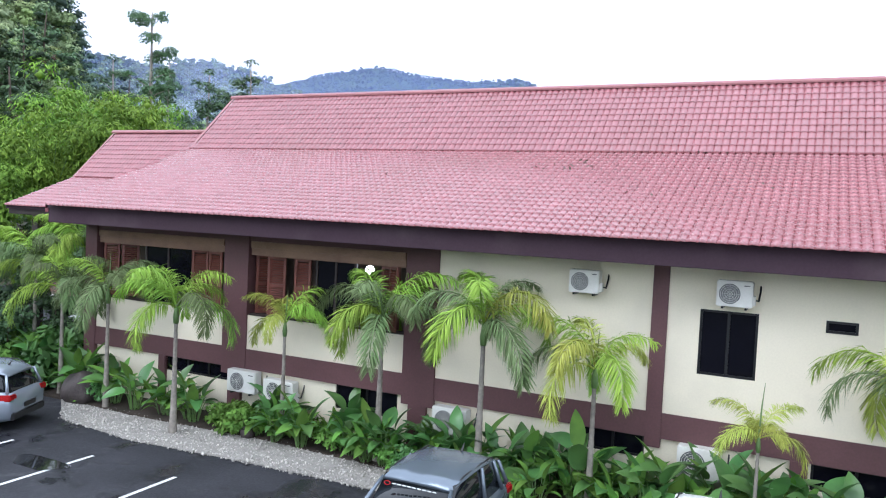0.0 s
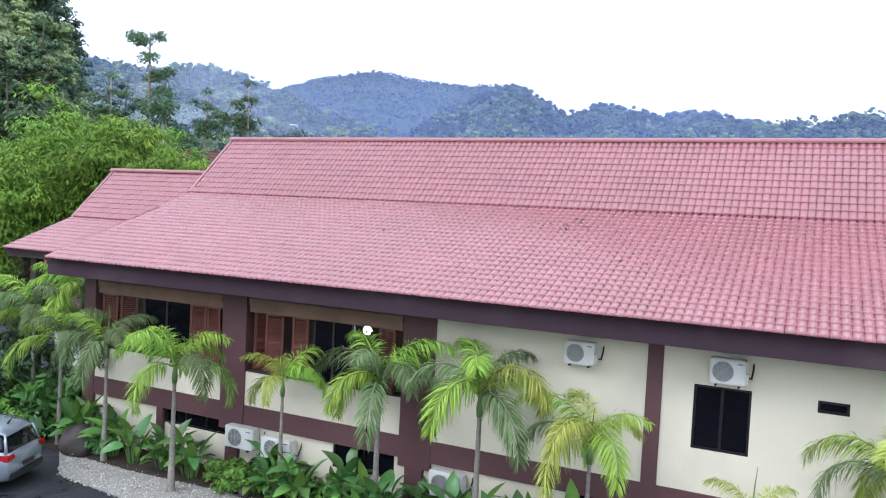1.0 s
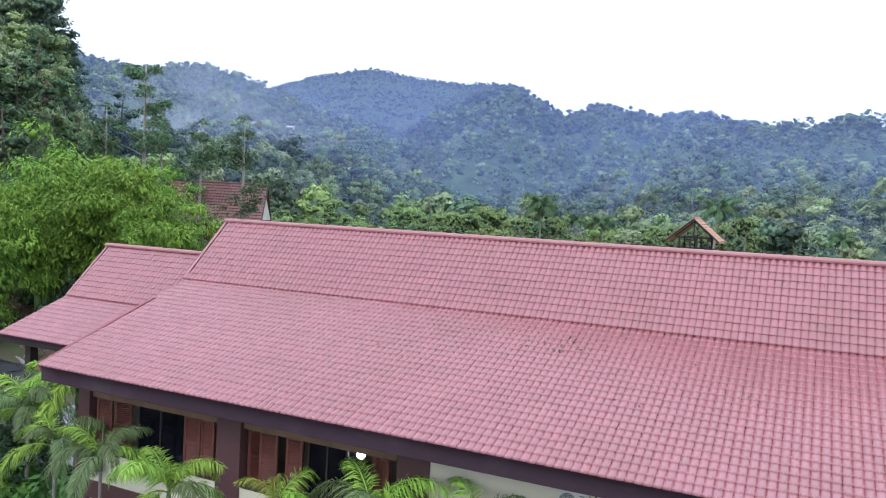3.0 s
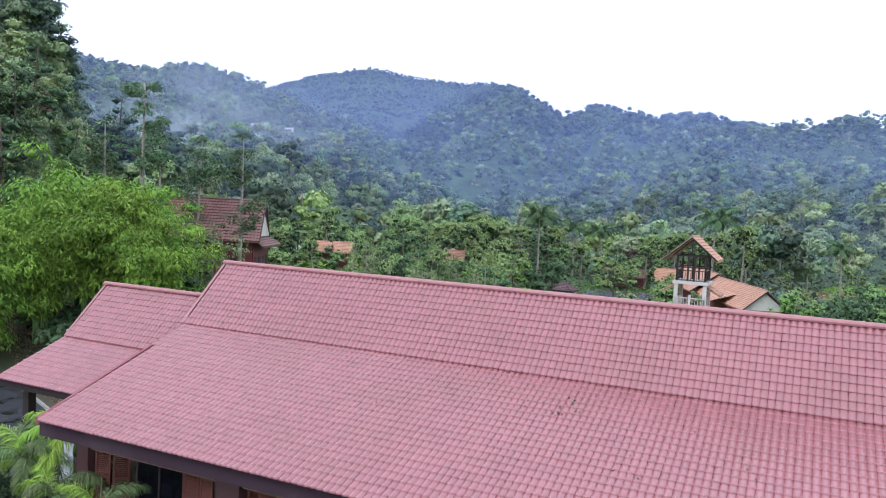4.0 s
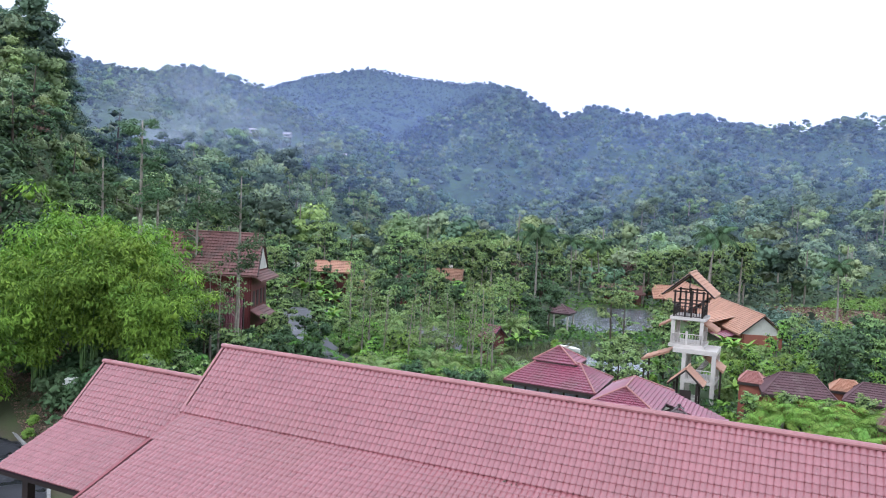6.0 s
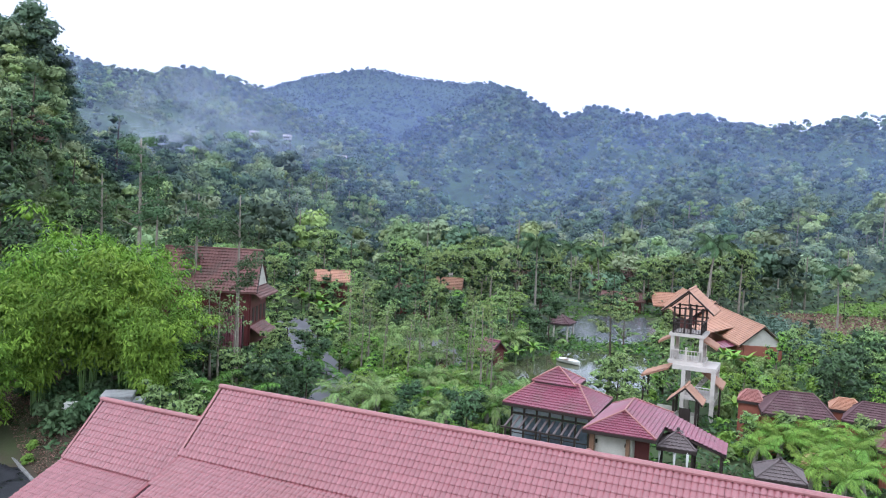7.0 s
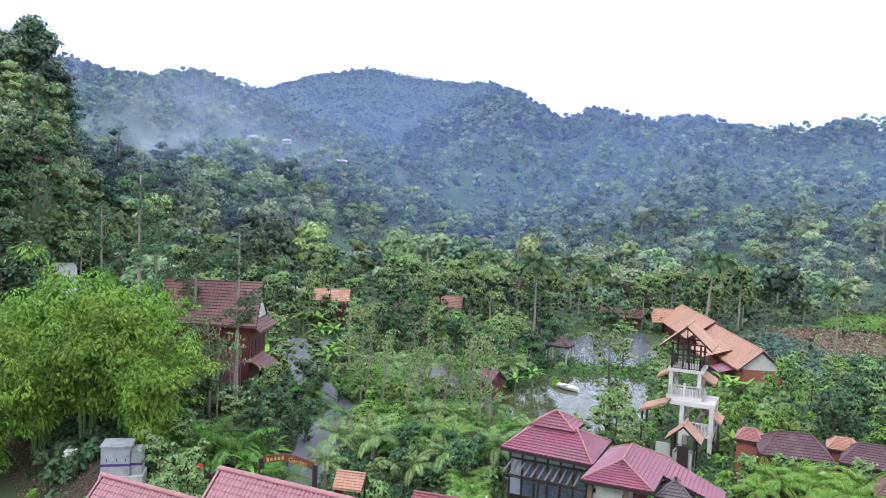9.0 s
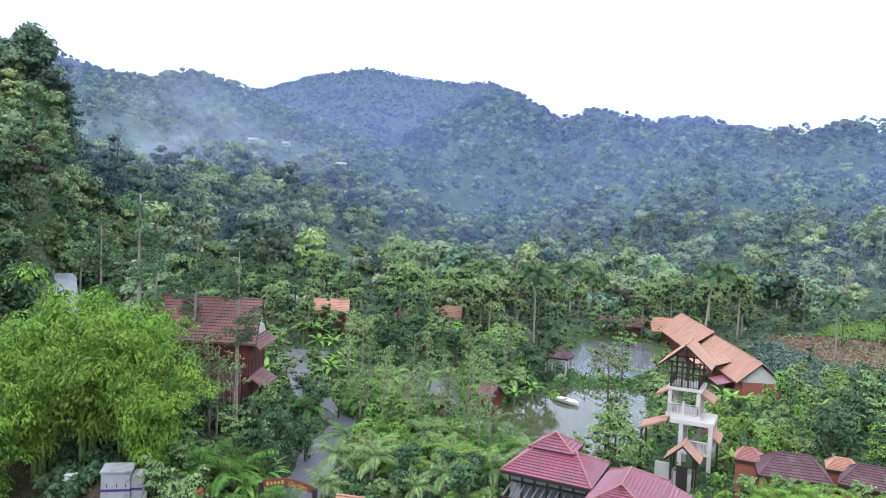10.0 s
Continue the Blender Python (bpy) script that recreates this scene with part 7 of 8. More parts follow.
# slim trees round the lawn
place([T_SLIM_B], [(-45.6, 52.4, 1.05), (-47.4, 53.4, 1.1), (-42.9, 51.2, 1.0), (-49.6, 54.0, 1.15)])
place([T_SLIM, copy_thing(T_SLIM_B, pose(0, 0, 0))], scatter(24, -34, -20, 68, 98, 0.7, 0.95, 0.3))
# tiered trees by the pond and the round tree by the tower
place([T_TIER], [(-17.3, 79.5, 1.0), (-12.2, 80.5, 0.8), (-33.0, 92.0, 0.9), (-21.0, 103.5, 0.8)])
place([T_MID], [(-34.4, 143.0, 0.8), (-29.0, 142.4, 0.7), (-74.5, 104.8, 0.85), (-70.4, 102.8, 0.82), (-67.2, 103.0, 0.7), (-63.2, 103.8, 0.7), (-50.2, 55.0, 0.95), (-52.2, 56.0, 1.05), (-2.6, 62.4, 0.5), (0.0, 62.6, 0.52), (2.6, 62.6, 0.5), (5.2, 63.2, 0.55), (7.6, 63.0, 0.6), (-53.6, 112.5, 0.6), (-59.0, 108.4, 0.65), (-50.0, 113.6, 0.6), (-86.0, 114.0, 0.6), (-92.6, 114.5, 0.6), (-44.2, 58.2, 0.75), (-39.2, 47.2, 0.75), (-37.6, 48.6, 0.6), (-46.8, 69.5, 0.7), (-50.5, 73.6, 0.8), (-43.0, 68.0, 0.6), (-13.4, 65.6, 0.85), (-14.6, 67.0, 0.8), (-11.7, 63.4, 0.7), (-16.0, 64.0, 0.55)] + scatter(18, -44, -18, 90, 112, 0.6, 1.0) + scatter(10, -10, 6, 78, 100, 0.6, 0.9) + scatter(8, -46, -36, 46, 60, 0.45, 0.7))
place([T_DARK], [(-21.2, 17.0, 0.42), (-23.0, 17.2, 0.45), (-24.9, 16.9, 0.48), (-22.2, 16.1, 0.36), (-19.9, 18.4, 0.42), (-26.4, 17.6, 0.5), (-47.6, 52.8, 0.75), (-46.6, 57.4, 0.6), (-44.9, 60.4, 0.58), (-48.6, 56.6, 0.5), (-44.2, 66.0, 0.55), (-47.0, 67.2, 0.6), (-37.8, 54.8, 0.55)] + scatter(12, -4, 7, 72, 95, 0.7, 1.0) + scatter(7, -45, -36, 56, 80, 0.5, 0.8, 0.5) + scatter(9, -36, -17, 90, 110, 0.5, 1.0) + scatter(5, -28, -21, 50, 62, 0.5, 0.7))
place([T_LIME], scatter(16, -34, -18, 60, 100, 0.4, 0.65) + scatter(6, -30, -19, 95, 120, 0.7, 1.0) + scatter(5, -4, 7, 72, 92, 0.5, 0.8))
place([PALM_A], [(-33.8, 72.6, 1.0), (-36.8, 69.4, 1.1), (-41.6, 76.6, 1.2), (-45.4, 78.0, 1.1), (-38.6, 80.2, 1.1), (-31.4, 87.2, 1.2), (-25.6, 68.4, 1.0), (-20.2, 62.0, 1.0)] + scatter(9, -36, -20, 46, 66, 0.8, 1.1) + scatter(5, -44, -36, 44, 58, 0.7, 1.0) + scatter(8, -33, -20, 68, 92, 0.7, 1.1))
place([PALM_B], [(-19.8, 48.2, 0.9), (-18.6, 46.9, 0.85), (-20.5, 50.6, 0.9), (-24.5, 57.5, 1.0), (-22.8, 59.5, 1.05), (-26.0, 60.0, 0.95), (-21.5, 56.5, 0.9), (-0.5, 60.8, 1.0), (1.8, 61.0, 1.05), (3.9, 60.2, 1.1), (2.6, 57.2, 1.0), (-2.0, 59.6, 0.9), (4.8, 57.0, 1.0), (-1.4, 62.4, 1.1), (0.6, 62.8, 1.2), (2.6, 62.2, 1.15), (5.6, 62.6, 1.2), (7.0, 58.5, 1.1), (3.4, 54.2, 1.0), (1.6, 55.4, 0.95)] + scatter(6, -34, -24, 55, 72, 0.7, 0.95))
place([PALM_C], [(-36.2, 43.6, 1.5), (-38.6, 43.2, 1.3), (-34.0, 42.2, 1.1), (-46.0, 66.2, 1.2), (-37.2, 60.6, 1.0), (-31.0, 57.4, 1.2), (-29.0, 63.4, 1.2), (-26.2, 65.4, 1.1), (-33.6, 62.8, 1.2), (-28.4, 59.6, 1.1), (-24.0, 63.6, 1.0), (-43.6, 72.0, 1.2), (-40.8, 74.4, 1.1), (-38.2, 71.0, 1.1), (-35.6, 85.4, 1.2), (-22.4, 66.4, 0.9), (-32.6, 45.2, 1.0), (-34.8, 44.2, 0.9), (-27.6, 45.4, 0.8), (-24.2, 69.0, 0.7), (-37.5, 45.5, 1.0)] + scatter(5, -46, -36, 44, 56, 0.7, 0.95))
place([COCO], [(-14.4, 136.7, 1.2), (-38.5, 118, 1.0), (-36, 150, 0.95), (6, 150, 0.8), (-60, 152, 0.95), (-46, 165, 1.0)])
place([BANANA], [(-62.5, 92.6, 1.5), (-60.8, 94.0, 1.4), (-68.6, 101.0, 1.6), (-70.8, 100.2, 1.6), (-28.2, 87.4, 1.0), (2.8, 96.5, 1.1), (-32.4, 92.8, 1.1)] + scatter(7, -45, -36, 46, 62, 0.8, 1.1) + [(-29.2, 84.0, 0.9), (-29.9, 79.3, 0.8), (-6.4, 95.5, 1.1), (-7.6, 97.0, 1.1), (-5.0, 96.0, 1.0), (-4.4, 72.5, 0.9), (-12.2, 78.2, 0.9)] + scatter(5, -39, -32, 92, 104, 1.1, 1.5) + scatter(4, -2, 5, 74, 84, 0.8, 1.0))
place([BUSH_A], [(-2.2, 63.0, 0.8), (1.4, 63.2, 0.9), (4.2, 63.6, 0.9), (-4.4, 64.8, 0.8), (2.0, 52.6, 0.8), (4.6, 53.4, 0.9), (-16.9, 47.9, 0.6), (-12.4, 47.6, 0.6), (-6.4, 46.2, 0.6), (-5.2, 69.4, 0.8), (-6.2, 64.0, 0.6), (-11.2, 64.6, 0.7), (-3.4, 61.8, 0.7), (-12.4, 76.6, 0.8), (-4.4, 103.5, 0.9), (-7.2, 101.5, 0.9)] + scatter(10, -6.5, 1.0, 78, 100, 0.6, 1.0, 0.3) + scatter(34, -34, -16, 58, 100, 0.4, 0.9, 0.3) + scatter(10, -6, 6, 72, 100, 0.8, 1.3, 0.3) + [(-43.5, 32.8, 0.5), (-44.6, 34.0, 0.5), (-6.6, 97.8, 0.8), (-26.2, 90.5, 0.6), (-27.0, 92.0, 0.6)])
place([BUSH_B], [(-20.6, 49, 0.9), (-18.2, 47.4, 0.8), (-14.6, 47.2, 0.8), (-12.9, 46.6, 0.7), (-20.4, 52.2, 1.0), (-20.3, 55, 1.0), (-2.0, 50.6, 0.7), (-4.6, 48, 0.7), (-6.8, 47.0, 0.6), (-5.6, 46.4, 0.6), (-6.8, 62.3, 0.8), (-10.6, 62.6, 0.9), (-13.6, 62.6, 0.9), (-4.2, 60.6, 0.8), (-3.0, 71.6, 1.0), (-12.6, 69.5, 1.0), (-12.8, 73, 1.0), (-5.4, 73, 0.9), (-5.6, 76, 1.0)] + scatter(24, -6.5, 1.0, 78, 104, 0.7, 1.1, 0.3) + scatter(52, -46, -16, 44, 104, 0.6, 1.2, 0.3) + scatter(14, -6, 7, 56, 98, 0.8, 1.3, 0.3) + scatter(8, -16, -5, 62, 70, 0.4, 0.7, 0.3))
place([BUSH_C], [(-46.8, 57.6, 1.0), (-43.6, 57.2, 1.0), (-49, 58.2, 1.1)] + scatter(14, -56, -47, 55, 63, 0.5, 1.0, 0.3) + scatter(12, -58, -40, 50, 66, 0.7, 1.2, 0.3) + scatter(36, -40, -17, 44, 104, 0.6, 1.2, 0.3) + scatter(12, -57, -44, 46, 58, 0.7, 1.3, 0.3) + scatter(10, 0, 7, 100, 140, 1.0, 1.6, 0.3))
# the nearer woods behind the garden
place([T_BIG], scatter(46, -44, 7, 108, 165, 0.55, 0.95, 1.5) + scatter(8, -62, -46, 84, 140, 0.8, 1.2))
place([T_BIGDARK], scatter(36, -44, 7, 112, 170, 0.5, 0.9, 1.5) + scatter(16, -62, -47.5, 96, 150, 0.9, 1.4) + [(-161.0, 142.5, 1.8)])
place([T_RED], [(-120, 88, 1.0), (-112, 74, 0.9)] + scatter(5, -40, 5, 150, 190, 0.6, 0.9, 1.5))


def undergrowth(name, label, material, n, az0, az1, r0, r1, tall, size):
    """Low mixed leaves over the ground between the plants."""
    a, r = rng.uniform(az0, az1, n), np.sqrt(rng.uniform(r0 * r0, r1 * r1, n))
    x, y = 0.4 + r * np.sin(np.radians(a)), 0.3 + r * np.cos(np.radians(a))
    patch = wave(x, y, 0.35, 6) + wave(x, y, 0.9, 2) * 0.6
    ok = free_spots(x, y, 0, FOOT) & (patch > -0.5)
    x, y, patch = x[ok], y[ok], patch[ok]
    z = ground_height(x, y) + rng.uniform(0.02, 1.0, len(x)) ** 1.3 * tall * np.clip(0.5 + patch, 0.25, 1.2)
    v, f = leaf_cloud(np.stack([x, y, z], 1), rng.uniform(0.6, 1.4, len(x)) * size, 1.6)
    tagged(new(name, raw_mesh(name, v, f, material)), label, "undergrowth", kind="stuff")


undergrowth("undergrowth", "dark low undergrowth between garden trees", L_DARKTREE, 42000, -58, 7, 42, 125, 1.1, 0.30)
undergrowth("undergrowth", "bright low garden plants between trees", L_SHRUB, 14000, -40, 7, 44, 112, 0.8, 0.26)
undergrowth("undergrowth", "deep green low plants under the bamboo", L_DARKTREE, 9000, -60, 7, 44, 135, 1.3, 0.32)

L_TEAL = leafy("teal_green_crop_leaf", (0.125, 0.215, 0.115), (0.07, 0.14, 0.075))
L_DRY = leafy("dry_straw", (0.25, 0.17, 0.10), (0.15, 0.12, 0.06), through=0.1)
L_GRASS = leafy("grass_blade", (0.17, 0.30, 0.05), (0.10, 0.19, 0.035), through=0.2)


def crop(name, label, category, material, n, outline, tall, size, clump=0.0):
    """Low growth that fills an outline, gathered in clumps."""
    ax_, ay_ = np.array([p_[0] for p_ in outline]), np.array([p_[1] for p_ in outline])
    x, y = rng.uniform(ax_.min(), ax_.max(), n * 2), rng.uniform(ay_.min(), ay_.max(), n * 2)
    hill = wave(x, y, 1.1, 3) + 0.6 * wave(x, y, 2.6, 8)
    ok = (~free_spots(x, y, 0, [outline])) & (hill > clump)
    x, y, hill = x[ok][:n], y[ok][:n], hill[ok][:n]
    z = ground_height(x, y) + 0.1 + rng.uniform(0, 1, len(x)) * tall * np.clip(0.45 + hill * 0.7, 0.15, 1.4)
    v, f = leaf_cloud(np.stack([x, y, z], 1), rng.uniform(0.6, 1.4, len(x)) * size, 1.9)
    tagged(new(name, raw_mesh(name, v, f, material)), label, category, kind="stuff")


crop("crop_shrubs", "dense teal-green crop shrubs before the cleared field", "crop", L_TEAL, 13000, [(-8.5, 152), (-6.7, 142), (-4.9, 125), (-1.1, 112), (3.7, 110), (9.3, 118), (14, 131), (12, 135), (6.1, 133), (0.5, 142), (-3.7, 153)], 2.2, 0.34, -0.6)
crop("leaf_litter", "brown dead leaves on bare earth by the kerb", "leaf litter", L_DRY, 7000, [(-58, 39), (-53, 37), (-45.9, 33.8), (-41.6, 32), (-38.5, 31), (-37.5, 35), (-41, 40), (-50, 43)], 0.06, 0.09, -2.0)
crop("dry_stubble", "dry brown stubble on the cleared field", "stubble", L_DRY, 5000, FIELD_OUT, 0.6, 0.28, -0.1)
crop("field_weeds", "green weeds scattered over the cleared field", "weeds", L_TREE, 2600, FIELD_OUT, 1.0, 0.30, 0.35)
crop("tall_grass", "tall bright grass on the meadow", "grass", L_GRASS, 4500, MEADOW_OUT, 0.9, 0.34, -0.6)
crop("lawn_grass", "tufts of grass on the lawn", "grass", L_GRASS, 5000, [(-52, 76), (-45, 73), (-40, 74), (-36, 79), (-42, 84), (-50, 90)], 0.35, 0.13, -0.2)
crop("lawn_grass", "tufts of grass beside the pond", "grass", L_GRASS, 3500, [(-36, 66), (-29, 66), (-27.5, 72), (-30.5, 84), (-36, 76)], 0.35, 0.13, -0.2)
LONE = copy_thing(T_MID, pose(2.5, 168, G, 0, 0, 40))
place([LONE], [(7.5, 164, 0.85), (-3.0, 171, 0.6), (15, 170, 0.8), (11, 178, 0.6)])

L_MOUNT = leafy("mountain_forest_leaf", (0.10, 0.16, 0.075), (0.035, 0.07, 0.038), vary=0.08, through=0.06, scale=0.06, fine=0.5, crowns=0.4)
L_MOUNT_B = leafy("mountain_forest_leaf_light", (0.13, 0.20, 0.085), (0.06, 0.11, 0.05), vary=0.08, through=0.06, scale=0.06, fine=0.5, crowns=0.4)
undergrowth("woodland_undergrowth", "mixed undergrowth filling the gaps in the woods", L_WOODS, 26000, -60, 8, 118, 420, 3.2, 0.75)
undergrowth("woodland_undergrowth", "dark undergrowth on the woodland floor", L_WOODS_B, 20000, -60, 8, 118, 420, 3.0, 0.75)
undergrowth("hillside_undergrowth", "leafy undergrowth on the steep hillside", L_WOODS, 16000, -62, -45, 84, 215, 2.4, 0.42)
undergrowth("shore_plants", "low plants round the grey pond", L_SHRUB, 5000, -16, -5, 101, 152, 1.6, 0.32)
place([copy_thing(T_MID, pose(0, 0, 0))], scatter(9, -1, 6.5, 84, 116, 0.5, 0.8, 0.3))
place([copy_thing(T_LIME, pose(0, 0, 0))], scatter(6, -2, 6.5, 80, 112, 0.5, 0.8, 0.3) + [(-17.2, 110, 0.6), (-33.6, 100.5, 0.7)])
# ---- far woods, as one mass a kind ----
def ball():
    """The corners and faces of a regular twenty-sided lump."""
    bm = bmesh.new()
    bmesh.ops.create_icosphere(bm, subdivisions=1, radius=1.0)
    v, f = np.array([tuple(p.co) for p in bm.verts]), np.array([[p.index for p in q.verts] for q in bm.faces])
    bm.free()
    return v, f


BALL_V, BALL_F = ball()


def woods(name, label, material, n, r0, r1, lumps, blades, crown, size, az0=-66, az1=13, trunks=False, sink=0.35):
    """A wood as one mass: every crown is a heap of uneven leafy lumps with loose sprays standing out of them."""
    az = rng.uniform(az0, az1, n * 2)
    r = np.sqrt(rng.uniform(r0 * r0, r1 * r1, n * 2))
    x, y = 0.4 + r * np.sin(np.radians(az)), 0.3 + r * np.cos(np.radians(az))
    ok = free_spots(x, y, 2.0) if r0 < 240 else np.ones(len(x), bool)
    for cx, cy, _, _ in HILL_HOMES:
        ok &= np.hypot(x - cx * 0.985, y - cy * 0.985) > 15
    x, y = x[ok][:n], y[ok][:n]
    z = ground_height(x, y)
    n = len(x)
    R = crown * rng.uniform(0.5, 1.3, n) * (1 + 0.25 * wave(x, y, 0.02, 4))
    H = R * rng.uniform(0.7, 1.8, n)
    th, u = rng.uniform(0, 2 * np.pi, (n, lumps)), rng.uniform(0.0, 1.0, (n, lumps))
    w = np.sqrt(np.clip(1 - (u - 0.15) ** 2 / 0.85, 0, 1)) * rng.uniform(0.3, 0.85, (n, lumps))
    base = np.stack([x, y, z + H * sink], -1)
    span = np.stack([R, R, H], -1)
    middle = base[:, None] + np.stack([w * np.cos(th), w * np.sin(th), u], -1) * span[:, None]
    lr = R[:, None] * rng.uniform(0.24, 0.52, (n, lumps)) * (1.5 if lumps < 4 else 1.0)
    k = len(BALL_V)
    low, high = (0.25, 0.72) if lumps > 4 else (0.35, 0.9) if lumps > 1 else (0.5, 1.0)
    v = middle[:, :, None] + BALL_V * (lr[..., None] * rng.uniform(low, high, (n, lumps, k)))[..., None] * np.array([1, 1, 0.8])
    f = (np.arange(n * lumps)[:, None, None] * k + BALL_F[None]).reshape(-1, 3)
    # loose sprays
    which = rng.integers(0, lumps, (n, blades))
    d = rng.normal(size=(n, blades, 3))
    d /= np.linalg.norm(d, axis=-1)[..., None]
    d[..., 2] = np.where(d[..., 2] < -0.2, -d[..., 2], d[..., 2])
    rad = np.take_along_axis(lr, which, 1) * rng.uniform(0.68, 1.15, (n, blades))
    c = (np.take_along_axis(middle, which[..., None].repeat(3, -1), 1) + d * rad[..., None] * np.array([1, 1, 0.8])).reshape(-1, 3)
    s = (np.repeat(R, blades) * size * rng.uniform(0.5, 1.4, n * blades))[:, None]
    nrm = d.reshape(-1, 3) + rng.normal(size=(n * blades, 3)) * 0.38 + np.array([0, 0, 0.2])
    nrm /= np.linalg.norm(nrm, axis=1)[:, None]
    a = np.cross(nrm, rng.normal(size=nrm.shape))
    a /= np.linalg.norm(a, axis=1)[:, None] + 1e-6
    b = np.cross(nrm, a)
    sprays = np.stack([c - a * s - b * s * 0.5, c + b * s * 0.9, c + a * s - b * s * 0.5], 1).reshape(-1, 3)
    tone = rng.uniform(0, 1, (n, 3))
    verts = np.vstack([v.reshape(-1, 3), sprays])
    faces = np.vstack([f, np.arange(len(sprays)).reshape(-1, 3) + n * lumps * k])
    me = raw_mesh(name, verts, faces, material, np.vstack([tone.repeat(lumps * k, 0), tone.repeat(blades * 3, 0)]))
    me.polygons.foreach_set("use_smooth", np.arange(len(faces)) < len(f))
    tagged(new(name, me), label, "woods", kind="stuff")
    if trunks:
        vs, fs = [], []
        for i in range(min(n, 320)):
            hh, rr, q0 = H[i] * rng.uniform(0.9, 1.6), 0.14 + 0.1 * rng.random(), len(vs)
            for zz, q in ((-0.5, 1.3), (hh, 0.6)):
                for t in range(5):
                    vs.append((x[i] + rr * q * math.cos(t * 1.2566), y[i] + R[i] * -0.5 + rr * q * math.sin(t * 1.2566), z[i] + zz))
            for t in range(5):
                fs.append((q0 + t, q0 + (t + 1) % 5, q0 + 5 + (t + 1) % 5, q0 + 5 + t))
        tagged(new("woodland_trunks", raw_mesh("woodland_trunks", np.array(vs), np.array(fs), BARK)), "pale trunks of the woodland trees", "tree trunks", kind="stuff")


woods("near_woods", "dense mixed green woods behind the garden", L_WOODS, 420, 165, 400, 8, 640, 5.0, 0.085, trunks=True)
woods("near_woods", "lighter green trees among the woods", L_WOODS_C, 220, 165, 420, 8, 640, 4.6, 0.085, trunks=True)
woods("near_woods", "darker green trees among the woods", L_WOODS_B, 340, 165, 420, 8, 600, 5.2, 0.085)
woods("valley_woods", "dark green woods on the lower slopes", L_WOODS_B, 1900, 380, 900, 4, 84, 5.8, 0.14)
woods("valley_woods", "mixed green woods on the lower slopes", L_WOODS, 1400, 380, 900, 4, 84, 5.6, 0.14)
woods("valley_woods", "lighter crowns on the lower slopes", L_WOODS_C, 350, 380, 900, 4, 84, 5.2, 0.14)
woods("upper_woods", "forest on the upper slopes of the nearer hills", L_MOUNT, 5000, 780, 1280, 1, 30, 7.0, 0.22, az0=-60, az1=9, sink=-0.6)
woods("upper_woods", "lighter forest on the upper slopes", L_MOUNT_B, 2400, 780, 1280, 1, 30, 6.6, 0.22, az0=-60, az1=9, sink=-0.6)
woods("mountain_woods", "forest covering the far mountain", L_MOUNT, 7500, 2100, 3470, 1, 10, 8.5, 0.34, az0=-41, az1=-18, sink=-0.7)
woods("mountain_woods", "lighter forest on the far mountain", L_MOUNT_B, 3000, 2100, 3470, 1, 10, 8.0, 0.34, az0=-41, az1=-18, sink=-0.7)
woods("hill_woods", "dark steep hillside woods", L_HILL, 115, 185, 260, 9, 600, 5.0, 0.07, az0=-64, az1=-48.5)
woods("hill_woods", "dark woods high on the hillside", L_HILL, 160, 220, 420, 8, 300, 5.4, 0.09, az0=-64, az1=-48)
woods("hill_woods", "green trees on the steep hillside", L_WOODS, 150, 95, 260, 9, 620, 3.9, 0.08, az0=-62, az1=-45)
woods("hill_woods", "light green bamboo on the hillside", L_WOODS_C, 130, 95, 200, 9, 520, 3.4, 0.08, az0=-60, az1=-48.5)
woods("near_woods", "light green spreading trees standing out of the woods", L_WOODS_C, 22, 165, 300, 9, 560, 5.0, 0.075, az0=-45, az1=8, trunks=True)
woods("near_woods", "deep green crowns standing out of the woods", L_HILL, 50, 165, 400, 8, 640, 5.6, 0.085, az0=-46, az1=8)
woods("near_woods", "few reddish crowns among the woods", L_RED, 5, 260, 480, 8, 300, 3.6, 0.085, az0=-46, az1=8)


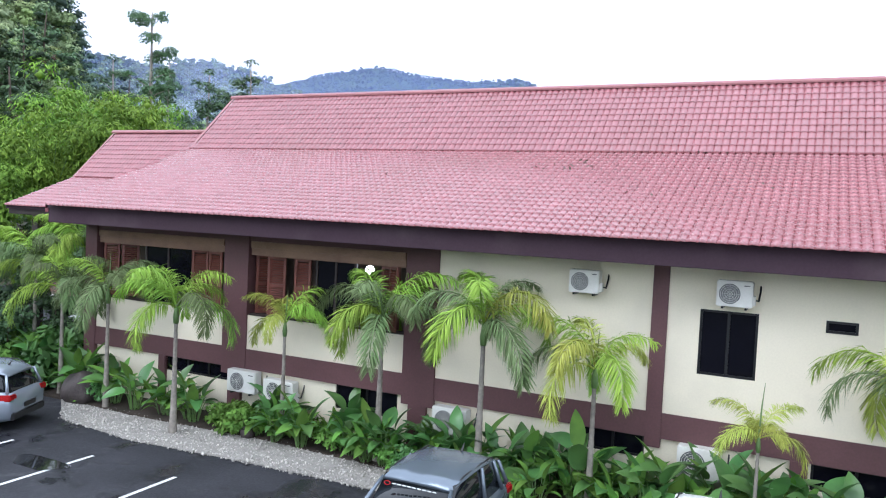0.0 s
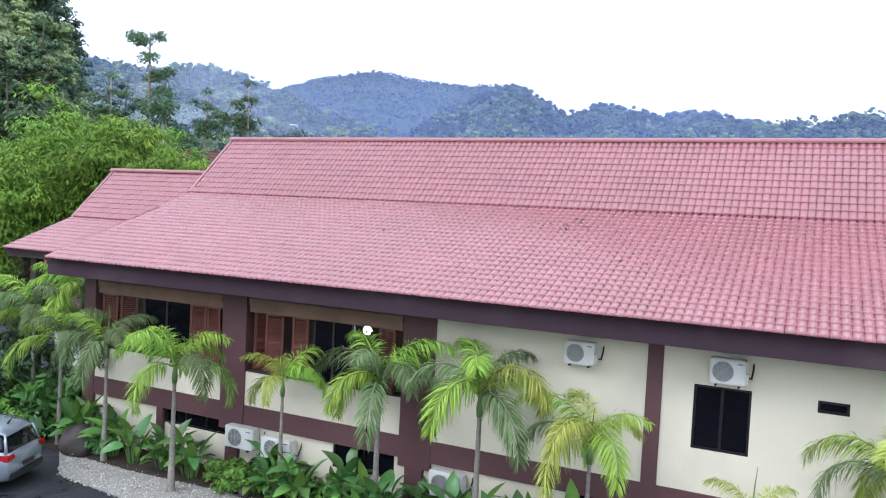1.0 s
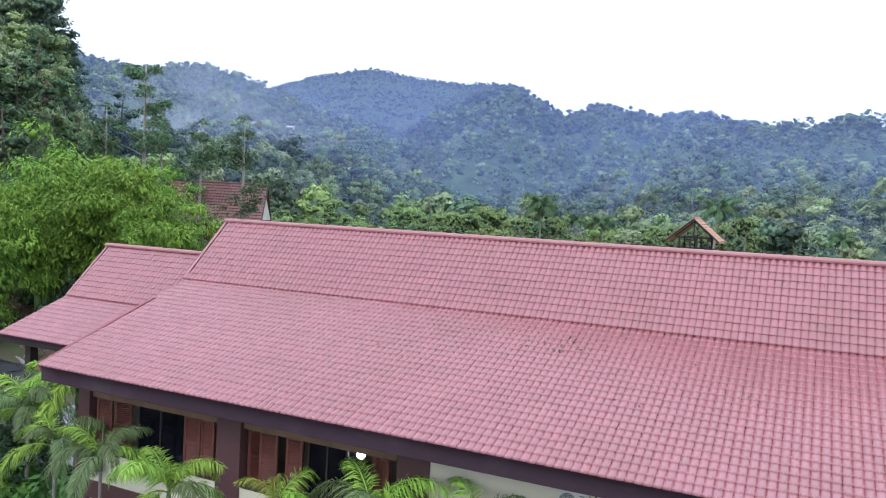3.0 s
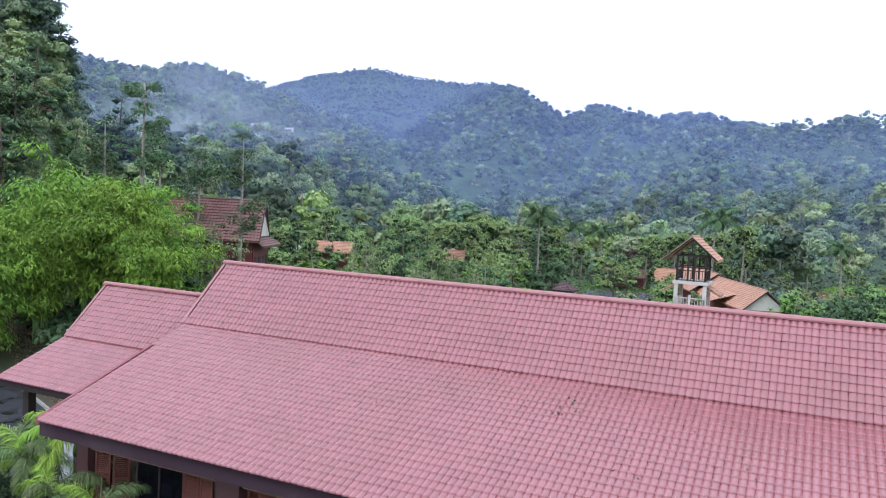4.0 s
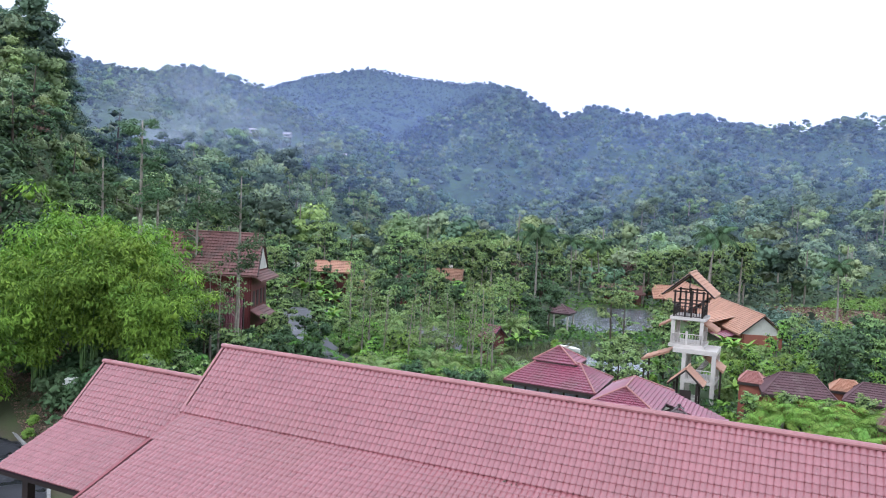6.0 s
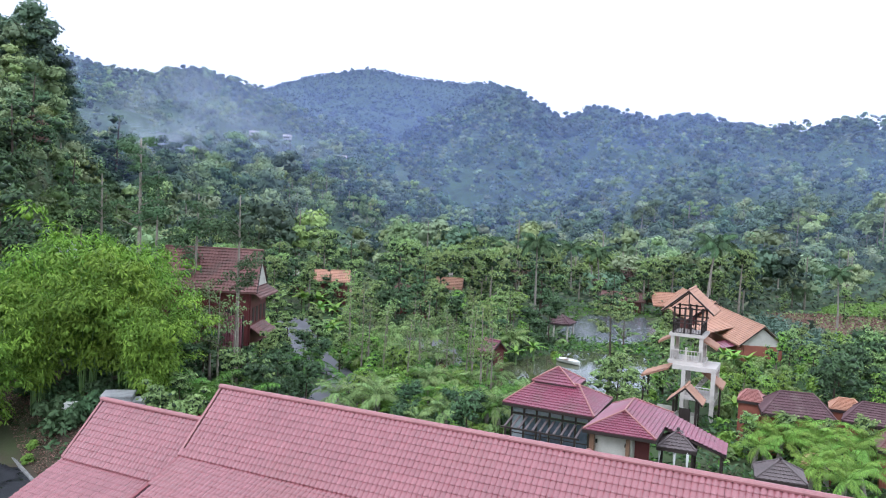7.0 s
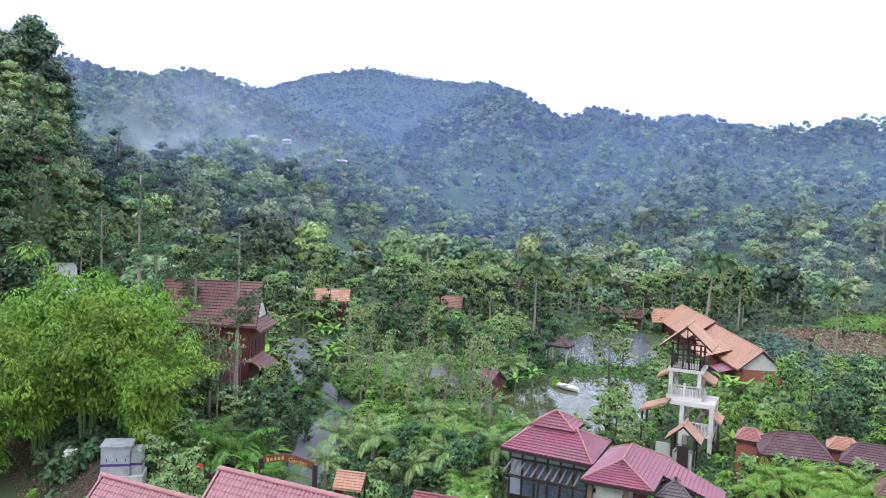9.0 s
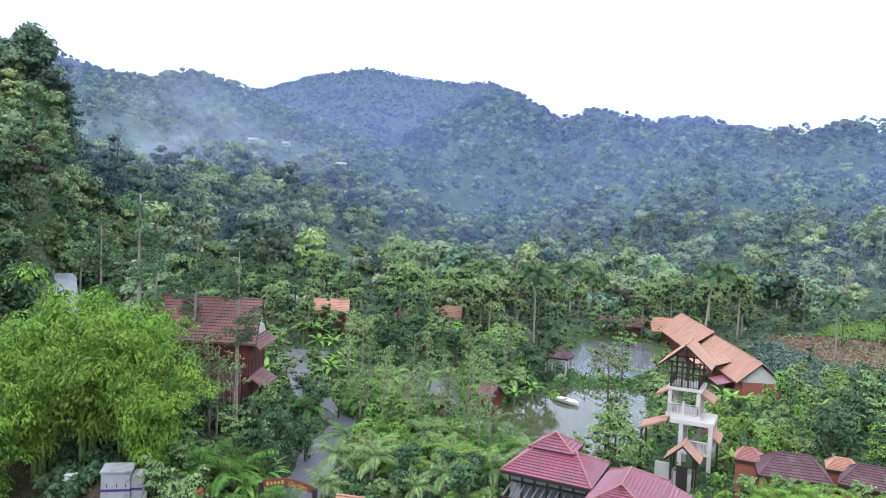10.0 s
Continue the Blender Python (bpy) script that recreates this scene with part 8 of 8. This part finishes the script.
# ---- morning mist over the valley, and tinted sheets that paint in haze ----
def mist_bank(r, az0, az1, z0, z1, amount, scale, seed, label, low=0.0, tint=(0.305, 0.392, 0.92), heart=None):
    """A thin curtain of mist, or of haze painted in by its tint, that follows the slope, thinner upwards and torn by
    noise.
    """
    m = bpy.data.materials.new("mist_haze_tint")
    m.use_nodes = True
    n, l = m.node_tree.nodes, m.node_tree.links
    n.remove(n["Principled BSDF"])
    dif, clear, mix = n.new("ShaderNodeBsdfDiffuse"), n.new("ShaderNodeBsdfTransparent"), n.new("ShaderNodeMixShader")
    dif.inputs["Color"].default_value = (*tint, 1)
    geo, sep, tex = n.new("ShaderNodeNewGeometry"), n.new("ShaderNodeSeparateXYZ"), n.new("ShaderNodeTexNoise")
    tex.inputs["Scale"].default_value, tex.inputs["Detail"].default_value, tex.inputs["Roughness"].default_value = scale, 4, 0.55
    move = n.new("ShaderNodeVectorMath")
    move.operation = "ADD"
    move.inputs[1].default_value = (seed * 131.0, seed * 57.0, 0)
    l.new(geo.outputs["Position"], move.inputs[0])
    l.new(move.outputs[0], tex.inputs["Vector"])
    l.new(geo.outputs["Position"], sep.inputs[0])
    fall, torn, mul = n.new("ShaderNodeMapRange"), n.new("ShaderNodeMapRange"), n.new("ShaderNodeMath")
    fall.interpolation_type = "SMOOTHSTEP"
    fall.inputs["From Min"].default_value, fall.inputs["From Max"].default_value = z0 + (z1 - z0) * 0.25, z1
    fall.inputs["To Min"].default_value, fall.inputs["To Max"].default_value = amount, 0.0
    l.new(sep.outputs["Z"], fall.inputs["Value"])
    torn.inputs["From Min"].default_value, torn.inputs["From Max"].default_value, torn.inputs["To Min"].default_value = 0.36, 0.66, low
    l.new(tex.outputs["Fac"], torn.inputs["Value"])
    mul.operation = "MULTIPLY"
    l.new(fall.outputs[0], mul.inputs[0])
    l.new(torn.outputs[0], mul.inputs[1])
    if heart:
        # a wisp: it thins out away from its middle
        off, thin, both = n.new("ShaderNodeVectorMath"), n.new("ShaderNodeMapRange"), n.new("ShaderNodeMath")
        off.operation, both.operation = "DISTANCE", "MULTIPLY"
        off.inputs[1].default_value = heart[:3]
        l.new(geo.outputs["Position"], off.inputs[0])
        thin.interpolation_type = "SMOOTHSTEP"
        thin.inputs["From Min"].default_value, thin.inputs["From Max"].default_value = 0.0, heart[3]
        thin.inputs["To Min"].default_value, thin.inputs["To Max"].default_value = 1.0, 0.0
        l.new(off.outputs["Value"], thin.inputs["Value"])
        l.new(mul.outputs[0], both.inputs[0])
        l.new(thin.outputs[0], both.inputs[1])
        l.new(both.outputs[0], mix.inputs[0])
    else:
        l.new(mul.outputs[0], mix.inputs[0])
    l.new(clear.outputs[0], mix.inputs[1])
    l.new(dif.outputs[0], mix.inputs[2])
    l.new(mix.outputs[0], n["Material Output"].inputs["Surface"])
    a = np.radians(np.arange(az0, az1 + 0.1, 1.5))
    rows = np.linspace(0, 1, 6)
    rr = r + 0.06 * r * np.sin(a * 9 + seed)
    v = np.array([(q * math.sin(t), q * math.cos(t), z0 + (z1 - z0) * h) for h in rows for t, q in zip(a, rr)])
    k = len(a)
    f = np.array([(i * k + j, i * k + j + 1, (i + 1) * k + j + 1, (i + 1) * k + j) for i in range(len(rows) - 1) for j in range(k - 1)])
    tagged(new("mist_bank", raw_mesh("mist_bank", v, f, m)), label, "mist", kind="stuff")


# six sheets whose blue colour paints in the aerial haze, ring behind ring
mist_bank(210, -66, 14, -5, 60, 0.07, 0.02, 1, "faint blue sheet for mist and haze above the near woods", 0.6)
mist_bank(330, -66, 14, -5, 120, 0.13, 0.012, 2, "thin blue sheet for mist and haze over the valley woods", 0.45)
mist_bank(480, -66, 14, -5, 190, 0.13, 0.008, 3, "blue sheet for mist and haze over the lower slopes", 0.5)
mist_bank(680, -66, 14, -5, 300, 0.10, 0.006, 4, "blue sheet for mist and haze before the mountains", 0.6)
mist_bank(950, -66, 14, -5, 480, 0.085, 0.004, 5, "blue sheet for mist and haze on the mountain slopes", 0.75)
mist_bank(1250, -66, 14, -5, 700, 0.07, 0.004, 6, "blue sheet for distance haze before the mountain ridge", 0.85)
mist_bank(392, -56, -38, 10, 190, 0.68, 0.03, 9, "pale wisp of mist drifting from the hillside", 0.1, (0.66, 0.72, 0.84), (-285, 270, 52, 62))
mist_bank(404, -46, -28, 5, 140, 0.5, 0.03, 11, "pale wisp of mist low over the woods", 0.1, (0.66, 0.72, 0.84), (-251, 316, 30, 62))
